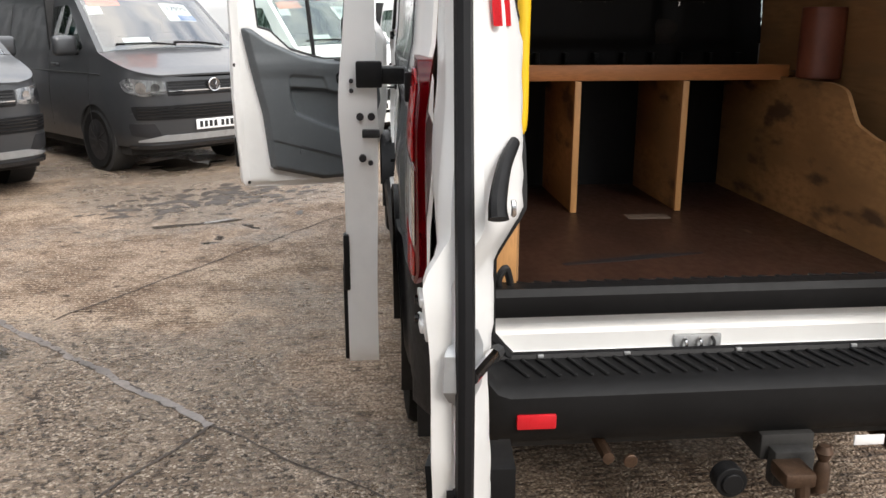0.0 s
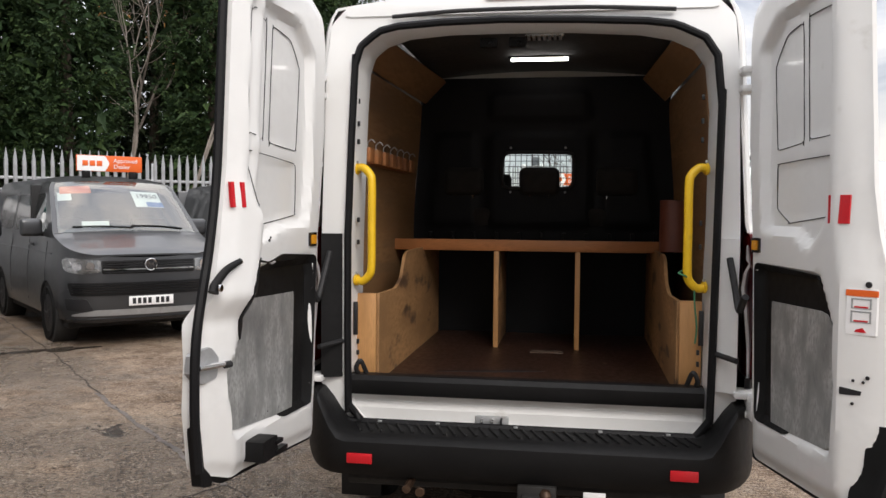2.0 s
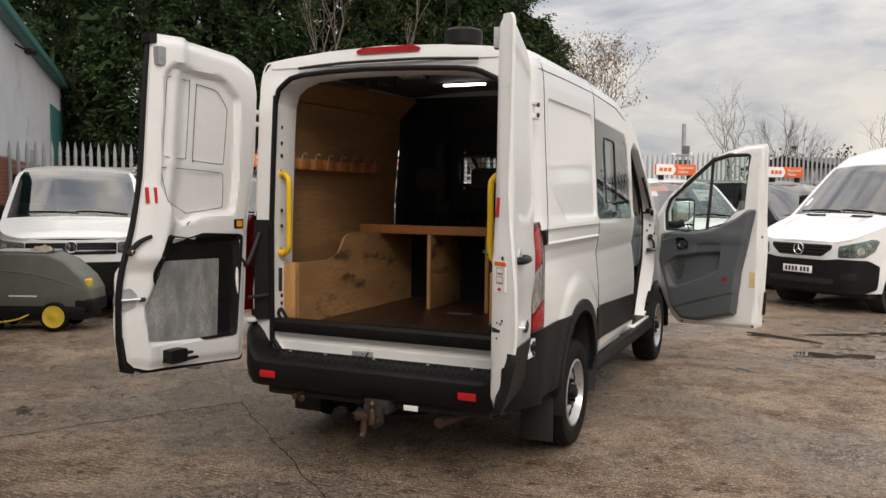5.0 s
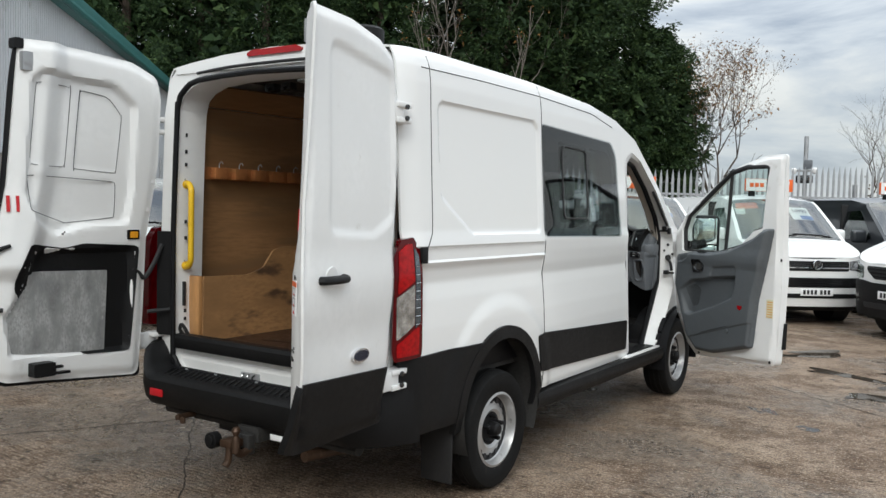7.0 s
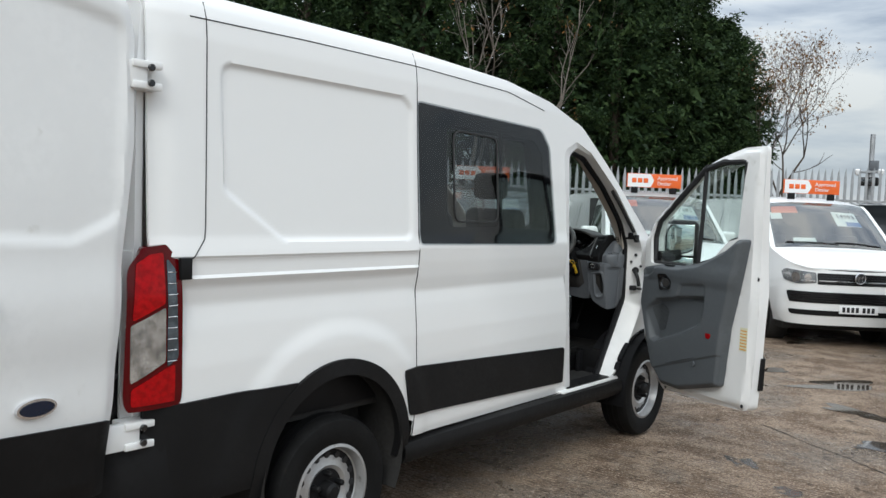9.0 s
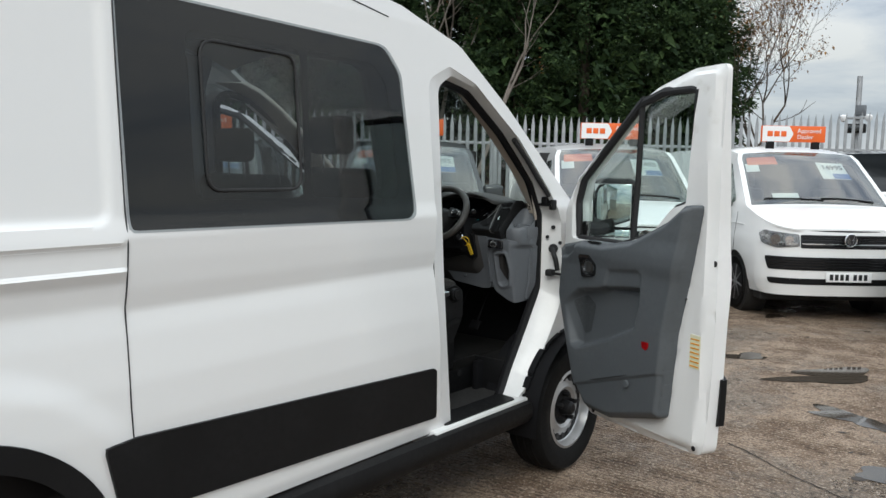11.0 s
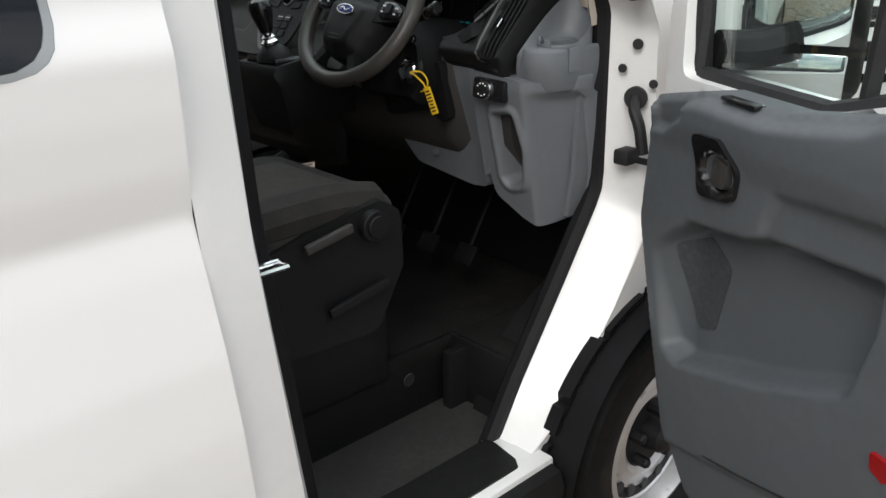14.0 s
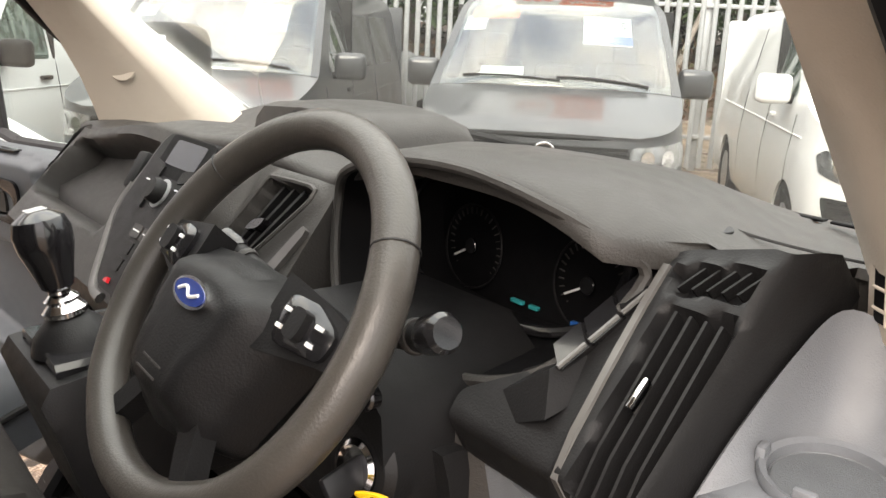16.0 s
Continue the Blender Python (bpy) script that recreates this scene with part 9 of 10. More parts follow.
    part("wiper", tube([tuple(over(np.array([0.83 + 0.03 * k]), np.array([v]), 0.018)[0]) for k, v in ((0, 0.75), (0.8, 0.4), (1.0, 0.02))], 0.008, 5), BLACK_PLASTIC, car)
    part("wiper", tube([tuple(over(np.array([0.83 + 0.03 * k]), np.array([v]), 0.018)[0]) for k, v in ((0, 0.05), (0.8, -0.35), (1.0, -0.75))], 0.008, 5), BLACK_PLASTIC, car)

    def on_screen(u0, u1, v0, v1, off):
        return sheet(rect(u0, u1, v0, v1), 0.03, lambda u, v: over(u, v, off), back=lambda u, v: over(u, v, off - 0.004))

    if price:
        card = part("price_card", on_screen(1.18, 1.42, 0.22, 0.66, -0.02), WHITE_PRINT, ws, "white and blue price card behind the glass")
        part("card_band", on_screen(1.18, 1.25, 0.40, 0.66, -0.012), BLUE_PRINT, ws)
        a, b, c = (Vector(over(np.array([u]), np.array([v]), -0.006)[0]) for u, v in ((1.33, 0.44), (1.33, 0.50), (1.37, 0.44)))
        ex = (b - a).normalized()
        ez = ex.cross((c - a).normalized()).normalized()
        ey = ez.cross(ex)
        mm = Matrix.Translation(a) @ Matrix((ex, ey, ez)).transposed().to_4x4()
        lettering(price, 0.115, DARK_PRINT, mm, ws, "price_figures")
        part("sun_strip", on_screen(1.38, 1.50, -0.86, -0.40, -0.012), ORANGE, ws)
        part("sun_strip", on_screen(1.28, 1.40, -0.92, -0.70, -0.014), WHITE_PRINT, ws)
        part("paper", on_screen(0.88, 0.96, -0.62, -0.26, -0.012), WHITE_PRINT, ws)
    if sign:
        sg_ob = thing("roof_sign", "orange and white roof sign reading Approved Dealer", "sign", m, group="dealer roof signs")
        zt, yt = 2.10, 1.64
        brd = part("board", box(-0.42, 0.42, yt, yt + 0.05, zt - 0.01, zt + 0.20, 0.006), ORANGE, sg_ob)
        part("white_field", plate(np.array([(-0.415, -0.005), (-0.06, -0.005), (-0.005, 0.095), (-0.06, 0.195), (-0.415, 0.195)]), lambda u, v, d: np.stack([u, yt - 0.004 + d, zt + v], -1), 0.004), WHITE_PRINT, brd)
        for x0, x1 in ((-0.35, -0.28), (-0.26, -0.19), (-0.17, -0.10)):
            part("emblem_block", box(x0, x1, yt - 0.008, yt - 0.003, zt + 0.06, zt + 0.13, 0.002), ORANGE, brd)
        for word, zz in (("Approved", 0.135), ("Dealer", 0.055)):
            lettering(word, 0.078, WHITE_PRINT, pose(0.20 if word == "Approved" else 0.15, yt - 0.006, zt + zz, 90), brd)
        for x in (-0.30, 0.30):
            part("foot", box(x - 0.05, x + 0.05, yt, yt + 0.05, zt - 0.10, zt, 0.005), BLACK_PLASTIC, sg_ob)
    return car


def spot(x, y, yaw=43.0):
    return pose(x, y, 0, 0, 0, yaw)


ALLOY = mat("black_alloy", (0.015, 0.015, 0.016), 0.3, metal=0.4, var=0.1, scale=9)
SILVER = mat("silver_alloy", (0.45, 0.45, 0.46), 0.3, metal=0.7, var=0.08, scale=9)
panel_van(spot(-6.33, 3.69, 44), WHITE, BLACK_PLASTIC, "white panel van with a black bumper, parked facing the yard")
panel_van(spot(-4.75, 5.85, 46), GREY_PAINT, GREY_PAINT, "grey panel van with a sports bumper and a price card", "19950", True, True, True, (0.335, ALLOY, 5))
panel_van(spot(-2.80, 7.60, 42), GREY_PAINT, GREY_PAINT, "grey panel van with black alloy wheels and a roof sign", "17995", True, False, True, (0.335, ALLOY, 10))
panel_van(spot(-0.84, 9.37, 41), WHITE, WHITE, "white panel van with a price card and a roof sign", "17495", True, False, False)
panel_van(spot(1.06, 10.66, 39), WHITE, WHITE, "white panel van with silver alloys and a roof sign", "14995", True, False, False, (0.335, SILVER, 8))
panel_van(spot(2.98, 12.42, 42), DARK_PAINT, DARK_PAINT, "dark blue-grey panel van at the end of the row", "", True, False, False, (0.335, SILVER, 8))
SILVER_PAINT = mat("silver_metallic_paint", (0.30, 0.31, 0.32), 0.35, metal=0.4, var=0.05, scale=2, coat=0.6)
fv = yard(0.95, 2.1)
panel_van(spot(fv.x, fv.y, 133), SILVER_PAINT, BLACK_PLASTIC, "silver van parked along the far side of the fence", "", False, True)

# ---- trees behind the fence ----
def foliage_mat(name, dark, mid_c, pale, rough=0.65):
    m, n, l, p = principled(name)
    g, r = n.new("ShaderNodeNewGeometry"), n.new("ShaderNodeValToRGB")
    r.color_ramp.elements[0].color, r.color_ramp.elements[1].color = (*dark, 1), (*pale, 1)
    e = r.color_ramp.elements.new(0.55)
    e.color = (*mid_c, 1)
    l.new(g.outputs["Random Per Island"], r.inputs["Fac"])
    l.new(r.outputs["Color"], p.inputs["Base Color"])
    p.inputs["Roughness"].default_value = rough
    p.inputs["Specular IOR Level"].default_value = 0.25
    p.inputs["Transmission Weight"].default_value = 0.0
    return m


CONIFER = foliage_mat("conifer_sprays", (0.012, 0.026, 0.010), (0.027, 0.054, 0.018), (0.062, 0.10, 0.032))
PINE = foliage_mat("thin_dark_conifer_sprays", (0.010, 0.018, 0.009), (0.019, 0.032, 0.014), (0.038, 0.05, 0.022))
AUTUMN = foliage_mat("brown_autumn_leaves", (0.10, 0.05, 0.018), (0.20, 0.10, 0.03), (0.32, 0.17, 0.05))
BARK = mat("grey_brown_bark", (0.085, 0.064, 0.048), 0.85, var=0.35, scale=7, bump=0.7, bscale=40, stretch=(1, 1, 0.3))
PALE_BARK = mat("pale_bark", (0.24, 0.21, 0.18), 0.8, var=0.35, scale=6, bump=0.5, bscale=40, stretch=(1, 1, 0.4))
EARTH = mat("brown_leaf_litter", (0.085, 0.045, 0.026), 0.9, var=0.5, scale=3, bump=0.8, bscale=30, dirt=(0.035, 0.03, 0.016), dirt_at=0.52, dscale=1.6)
wood = np.random.default_rng(5)


def sprays(centres, outward, size, droop=0.35):
    """Small folded sprays of foliage: at each centre a bent blade of two quads, pointing roughly outward."""
    n = len(centres)
    d = outward + wood.normal(0, 0.6, (n, 3)) + np.array([0, 0, 0.25])
    d /= np.linalg.norm(d, axis=1)[:, None]
    s = np.cross(d, wood.normal(0, 1, (n, 3)))
    s /= np.maximum(1e-6, np.linalg.norm(s, axis=1))[:, None]
    ln = size * wood.uniform(0.5, 1.5, n)[:, None]
    w = ln * wood.uniform(0.12, 0.27, n)[:, None]
    mid = centres + d * ln * wood.uniform(0.35, 0.6, n)[:, None]
    tip = centres + d * ln + np.array([0, 0, -1.0]) * droop * ln
    v = np.stack([centres, mid + s * w, tip, mid - s * w], 1).reshape(-1, 3)
    return v, np.arange(n)[:, None] * 4 + np.array([0, 1, 2, 3])


def fast_part(name, v, f, material, parent):
    me = bpy.data.meshes.new(name)
    me.from_pydata(v.tolist(), [], f.tolist())
    me.materials.append(material)
    ob = new(name, me)
    ob.parent = parent
    return ob


def conifer(r, n, height, radius, base, label, clumps=240, per=185, foliage=CONIFER, size=0.135):
    """A dense conifer: trunk, limbs, and clumps of small sprays about the ends of its limbs."""
    at = yard(r, n)
    tree = thing("conifer", label, "tree", Matrix.Translation(at), group="conifers behind the fence")
    lean = wood.normal(0, 0.02, 2)
    part("trunk", tube([(0, 0, -0.1), (lean[0] * 3, lean[1] * 3, height * 0.4), (lean[0] * 6, lean[1] * 6, height * 0.95)], (0.17 + height * 0.008, 0.03), 8), BARK, tree)
    cv, co, lv = [], [], []
    for i in range(clumps):
        t = (i + wood.random()) / clumps
        z = base + (height - base) * t ** 0.92
        shape = math.sin(math.pi * min(1.0, 0.22 + 0.36 * t)) * (1 - t ** 3.2) + 0.06
        a = i * 2.39996 + wood.normal(0, 0.4)
        rad = radius * shape * wood.uniform(0.72, 1.16)
        end = np.array([math.cos(a) * rad, math.sin(a) * rad, z + 0.25 * rad])
        out = np.array([math.cos(a), math.sin(a), 0.35])
        k = int(per * wood.uniform(0.7, 1.25))
        along = wood.random(k)[:, None] ** 0.6
        root = np.array([0, 0, z - 0.35 * rad])
        spread = 0.10 + 0.20 * (1 - along)
        c = root + (end - root) * (0.35 + 0.65 * along) + wood.normal(0, 1, (k, 3)) * spread * np.array([1, 1, 0.75]) * min(1.0, 0.5 + rad * 0.35)
        cv.append(c)
        co.append(np.repeat(out[None], k, 0))
        if i % 8 == 0:
            lv.append(tube([tuple(root), tuple((root + end) / 2 + np.array([0, 0, 0.1])), tuple(end)], (0.035, 0.01), 4, n=2))
    for limb in lv[:14]:
        part("limb", limb, BARK, tree)
    # dense inner growth that hides the trunk
    k = 4200 if per > 100 else 1500
    t = wood.random(k)
    shape = np.sin(math.pi * np.minimum(1.0, 0.22 + 0.36 * t)) * (1 - t ** 3.2) + 0.04
    a, q = wood.uniform(0, 6.283, k), np.sqrt(wood.uniform(0.02, 0.5, k)) * shape * radius
    inner = np.stack([np.cos(a) * q, np.sin(a) * q, base * 0.8 + (height - base) * t], 1)
    v, f = sprays(np.concatenate(cv), np.concatenate(co), size)
    vi, fi = sprays(inner, np.stack([np.cos(a), np.sin(a), 0.2 + 0 * a], 1), 0.42)
    fast_part("crown", np.concatenate([v, vi]), np.concatenate([f, fi + len(v)]), foliage, tree)
    return tree


green = "tall dense dark-green conifer behind the palisade fence"
for i, (r, n, h, rad, base) in enumerate(((-13.2, 13.0, 15.5, 2.7, 1.8), (-10.6, 12.2, 16.0, 2.6, 1.8), (-8.3, 12.8, 15.0, 2.6, 2.0), (-6.1, 12.0, 16.5, 2.7, 2.2), (-3.9, 12.6, 15.6, 2.6, 2.3), (-1.7, 11.8, 16.2, 2.7, 2.4),
                                          (0.4, 12.5, 15.4, 2.5, 2.3), (2.4, 12.0, 14.6, 2.2, 2.6), (7.2, 12.6, 14.0, 2.4, 2.4), (9.3, 12.2, 13.0, 2.5, 2.2), (11.4, 12.6, 11.6, 2.4, 1.8), (13.2, 12.8, 8.6, 2.0, 1.2))):
    conifer(r, n, h, rad, base, green)
# a looser second row behind, darker and thinner
for r, n, h, rad in ((-12, 16.5, 14.5, 2.6), (-9, 16.8, 15.5, 2.6), (-5.2, 16.2, 15, 2.6), (-2.4, 16.6, 16, 2.6), (0.6, 16.2, 15.2, 2.5), (2.6, 16.5, 14.5, 2.3), (6.3, 17.0, 12.5, 2.0), (8.6, 16.4, 13.2, 2.4), (11.0, 16.6, 11.4, 2.2)):
    conifer(r, n, h, rad, 1.6, green, 110, 80, PINE, 0.30)
conifer(5.6, 14.2, 13.6, 1.7, 2.0, "thin see-through dark conifer with bare lower limbs", 110, 70, PINE, 0.2)


def bare_tree(at, height, label, bark, seed, splits=6, lean=0.0, leaves=None, leaf_share=0.5, stems=1, spread=0.5, group="bare winter trees"):
    """A leafless tree: a tapered trunk, limbs that fork again and again, and a haze of twigs."""
    g = random.Random(seed)
    tree = thing("bare_tree", label, "tree", Matrix.Translation(at), group=group)
    limbs, twigs, tips = [], [], []

    def grow(p, d, ln, r, level):
        q = p
        pts = [tuple(p)]
        for _ in range(3):
            d = (d + Vector((g.gauss(0, 0.11), g.gauss(0, 0.11), 0.05))).normalized()
            q = q + d * ln / 3
            pts.append(tuple(q))
        (limbs if level < 2 else twigs).append(tube(pts, (r, r * 0.62), 6 if level < 2 else 3, n=1 if level > 2 else 2))
        if level >= splits:
            tips.append(q)
            return
        for k in range(2 if level == 0 else g.choice((2, 2, 3))):
            side = d.orthogonal().normalized()
            side.rotate(Matrix.Rotation(g.uniform(0, 6.28), 3, d))
            nd = (d + side * g.uniform(spread * 0.6, spread * 1.5) + Vector((0, 0, 0.12))).normalized()
            start = Vector(pts[3]) if k else q
            grow(start, nd, ln * g.uniform(0.62, 0.86), r * g.uniform(0.52, 0.66), level + 1)
        if level >= 1:
            side = d.orthogonal().normalized()
            side.rotate(Matrix.Rotation(g.uniform(0, 6.28), 3, d))
            grow(Vector(pts[2]), (d * 0.6 + side * 0.8).normalized(), ln * 0.5, r * 0.4, max(level + 2, splits - 1))

    for k in range(stems):
        grow(Vector((0.25 * k, 0.12 * k, -0.1)), Vector((lean + 0.12 * g.gauss(0, 1) * (stems > 1), 0.05 * g.gauss(0, 1), 1)).normalized(), height * 0.27, 0.007 * height + 0.02, 0)
    part("trunk", limbs[0], bark, tree)
    for limb in limbs[1:]:
        part("limb", limb, bark, tree)
    tagged(part("twig_crown", join(*twigs), bark, tree, smooth=False), kind="stuff")
    if leaves:
        pts = np.array([tuple(q) for q in tips if g.random() < leaf_share])
        c = np.repeat(pts, 5, 0) + wood.normal(0, 0.14, (len(pts) * 5, 3))
        v, f = sprays(c, wood.normal(0, 1, (len(c), 3)), 0.11)
        fast_part("leaves", v, f, leaves, tree)
    return tree


for r, n, h, seed, lean in ((3.9, 11.2, 12.0, 3, 0.05), (4.5, 13.5, 13.0, 4, -0.05), (5.2, 10.6, 11.0, 8, 0.02)):
    bare_tree(yard(r, n), h, "thin pale-barked tree with a few brown leaves", PALE_BARK, seed, 4, lean, AUTUMN, 0.4, spread=0.3)
bare_tree(yard(15.2, 12.0), 8.6, "bare brown tree beside the conifers", BARK, 21, 7, -0.1, AUTUMN, 0.22, stems=3, spread=0.5)
bare_tree(yard(20.7, 12.0), 6.8, "bare winter tree beyond the fence", BARK, 22, 6, 0.0, spread=0.55)
bare_tree(yard(25.0, 12.0), 6.2, "bare winter tree beyond the fence", BARK, 23, 5, 0.0, stems=3, spread=0.45)
bare_tree(yard(26.6, 12.4), 5.8, "bare winter tree beyond the fence", BARK, 24, 5, 0.1, spread=0.5)
bare_tree(yard(30.2, 12.0), 6.8, "bare winter tree beyond the fence", BARK, 25, 5, -0.1, spread=0.5)
bare_tree(yard(33.5, 10.0), 6.0, "bare winter tree beyond the fence", BARK, 26, 5, 0.0, spread=0.6)
bare_tree(yard(35.4, 7.6), 8.4, "tree with thin orange-brown autumn leaves", BARK, 31, 5, 0.0, AUTUMN, 0.9, spread=0.5)

# bank of brown earth under the trees
bank_r, bank_n = np.meshgrid(np.linspace(-15, 20, 90), np.linspace(6.5, 24, 44), indexing="ij")
bank_z = 1.9 * ramp(bank_n, 7.0, 20.0) * ramp(bank_r, 20.0, 13.0) - 0.03
bank_z = bank_z + np.array([0.16 * noise.noise((float(a) * 0.9, float(b) * 0.9, 0)) + 0.06 * noise.noise((float(a) * 3, float(b) * 3, 4)) for a, b in zip(bank_r.ravel(), bank_n.ravel())]).reshape(bank_r.shape) * ramp(bank_n, 7.0, 9.0)
bank_v = [tuple(yard(float(a), float(b), float(c))) for a, b, c in zip(bank_r.ravel(), bank_n.ravel(), bank_z.ravel())]
tagged(part("earth_bank", (bank_v, [(i * 44 + j, (i + 1) * 44 + j, (i + 1) * 44 + j + 1, i * 44 + j + 1) for i in range(89) for j in range(43)]), EARTH), "brown earth bank covered in leaf litter", "earth bank", kind="structure")
# low brown undergrowth on the bank
ug = []
for _ in range(260):
    r, n = wood.uniform(-13, 13), wood.uniform(7.5, 13)
    z = float(1.9 * ramp(n, 7.0, 20.0))
    k = 36
    ug.append(np.array(tuple(yard(r, n, z + 0.25))) + wood.normal(0, 1, (k, 3)) * np.array([0.35, 0.35, 0.32]))
ug = np.concatenate(ug)
uv, uf = sprays(ug, np.repeat(np.array([[0, 0, 1.0]]), len(ug), 0), 0.2)
BRAMBLE = foliage_mat("brown_green_brambles", (0.05, 0.025, 0.012), (0.09, 0.045, 0.022), (0.045, 0.055, 0.02))
tagged(fast_part("undergrowth", uv, uf, BRAMBLE, None), "brown brambles and dead undergrowth on the bank", "undergrowth", kind="stuff")
hedge = []
for _ in range(160):
    r, n = wood.uniform(17, 21.5), wood.uniform(3, 5)
    hedge.append(np.array(tuple(yard(r, n, wood.uniform(0.3, 2.75)))) + wood.normal(0, 0.3, (40, 3)))
hedge = np.concatenate(hedge)
uv, uf = sprays(hedge, np.repeat(np.array([[0, 0, 1.0]]), len(hedge), 0), 0.16)
tagged(fast_part("far_hedge", uv, uf, BRAMBLE, None), "low brown hedge beyond the fence", "hedge", kind="stuff")

# ---- high-roofed white van ----
S_PLAN = [(0.0, 0.0), (0.40, 0.015), (0.68, 0.075), (0.86, 0.20), (0.955, 0.42), (0.99, 0.75), (0.995, 1.2), (0.995, 2.2)]
S_TOPS = ([0.0, 0.05, 0.25, 0.95, 1.30, 1.80, 2.15, 2.6, 5.4, 5.9], [1.00, 1.06, 1.17, 1.40, 1.72, 2.18, 2.40, 2.52, 2.56, 2.50])
S_TUMBLE = ([0.2, 0.45, 0.75, 0.95, 1.2, 1.45, 2.1, 2.6], [0.05, 0.01, 0.0, 0.0, 0.02, 0.04, 0.13, 0.24])


def high_van(m):
    sh = Shell(S_PLAN, 5.9, S_TOPS, S_TUMBLE)
    S = sh.s_of
    car = thing("parked_van", "white high-roofed van with black bumper and steel wheels", "van", m)
    smax = sh.run[-1]
    ss = np.linspace(-smax, smax, 141)
    outline = [(s, 0.30) for s in ss] + [(s, float(sh.top(sh.y_of(s)))) for s in ss[::-1]]
    holes = [np.array([(sg * S(y) + 0.41 * math.cos(w), 0.35 + 0.41 * math.sin(w)) for w in np.linspace(0, 2 * math.pi, 28, endpoint=False)]) for sg in (-1, 1) for y in (1.0, 4.65)]
    flare = lambda u, v: 0.035 * np.maximum(0, 1 - np.abs(np.hypot(sh.y_of(u) - 1.0, v - 0.35) - 0.43) / 0.16)
    part("body", sheet(outline, 0.055, lambda u, v: sh.at(u, v, flare(u, v)), holes, back=lambda u, v: sh.at(u, v, -0.02)), WHITE, car)

    def over(u, v, off=0.0):
        e = sh.top(u)
        w = sh.at(np.interp(np.clip(u, 0.02, 9), sh.py, sh.run), e)[..., 0]
        crown = np.interp(u, [0.0, 0.2, 0.9, 1.6, 2.4], [0.0, 0.035, 0.05, 0.045, 0.09])
        bulge = -np.interp(u, [0.0, 0.85, 0.98, 1.7, 2.0], [0.0, 0.0, 0.09, 0.08, 0.0]) * (1 - v * v)
        ridge = 0.018 * np.exp(-((np.abs(v) - 0.62) / 0.08) ** 2) * np.interp(u, [0.1, 0.3, 0.9, 1.0], [0.0, 1.0, 1.0, 0.0])
        return np.stack([w * v, u + bulge, e + crown * (1 - np.abs(v) ** 2.5) + ridge + off], -1)

    bonnet = part("bonnet", sheet(rect(0.04, 0.96, -1, 1), 0.04, lambda u, v: over(u, v), back=lambda u, v: over(u, v, -0.02)), WHITE, car)
    part("roof", sheet(rect(1.80, 5.88, -1, 1), 0.1, lambda u, v: over(u, v), back=lambda u, v: over(u, v, -0.02)), WHITE, car)
    ws = part("windscreen", sheet(rect(0.95, 1.82, -0.92, 0.92), 0.05, lambda u, v: over(u, v, 0.004)), CAR_GLASS, car)
    ws.visible_shadow = False
    part("screen_border", sheet(rect(0.94, 1.83, -0.94, 0.94), 0.035, lambda u, v: over(u, v, -0.002), [rect(1.0, 1.76, -0.89, 0.89, 0.05)], back=lambda u, v: over(u, v, -0.01)), BLACK_GLOSS, car)
    for a, b in ((0.92, 1.0), (-1.0, -0.92)):
        part("screen_pillar", sheet(rect(0.94, 1.83, a, b), 0.03, lambda u, v: over(u, v, 0.006), back=lambda u, v: over(u, v, -0.03)), WHITE, car)
    for a in (-0.42, 0.42):
        part("bonnet_vent", sheet(fillet([(0.83, a - 0.20), (0.83, a + 0.20), (0.915, a + 0.17), (0.915, a - 0.17)], 0.01), 0.02, lambda u, v: over(u, v, 0.006), back=lambda u, v: over(u, v, -0.004)), BLACK_PLASTIC, bonnet, "black bonnet air vent")
    for k0, vv in ((0, (0.80, 0.40, 0.02)), (0, (0.0, -0.38, -0.80))):
        part("wiper", tube([tuple(over(np.array([0.98 + 0.02 * k]), np.array([v]), 0.02)[0]) for k, v in zip((0, 0.8, 1.0), vv)], 0.009, 5), BLACK_PLASTIC, car)
    part("rear_end", box(-0.97, 0.97, 5.84, 5.92, 0.35, 2.48, 0.05), WHITE, car)
    part("underside", box(-0.88, 0.88, 0.4, 5.7, 0.22, 0.36, 0.02), UNDER, car)
    part("dashboard", box(-0.85, 0.85, 1.02, 1.40, 1.0, 1.36, 0.06), DASH_DARK, car)
    for x in (-0.55, 0.0, 0.55):
        st = part("cab_seat", box(x - 0.24, x + 0.24, 2.0, 2.16, 0.85, 1.62, 0.06), DASH_DARK, car)
        part("headrest", box(x - 0.12, x + 0.12, 2.04, 2.13, 1.64, 1.85, 0.04), DASH_DARK, st)
    part("cab_divider", box(-0.93, 0.93, 2.4, 2.45, 0.5, 2.4, 0.01), DASH_DARK, car)
    part("cab_wheel", tube([(0.42 + 0.19 * math.cos(w), 1.50 + 0.10 * math.sin(w), 1.42 + 0.14 * math.sin(w)) for w in np.linspace(0, 2 * math.pi, 20, endpoint=False)], 0.016, 6, closed=True, smooth=False), DASH_DARK, car)
    # grille with a ring badge
    gr = part("grille", trim(sh, fillet([(-0.40, 0.80), (0.40, 0.80), (0.56, 0.93), (0.58, 1.03), (-0.58, 1.03), (-0.56, 0.93)], 0.03), 0.010, 0.03, 0.02), WHITE, car, "white grille surround with black bars")
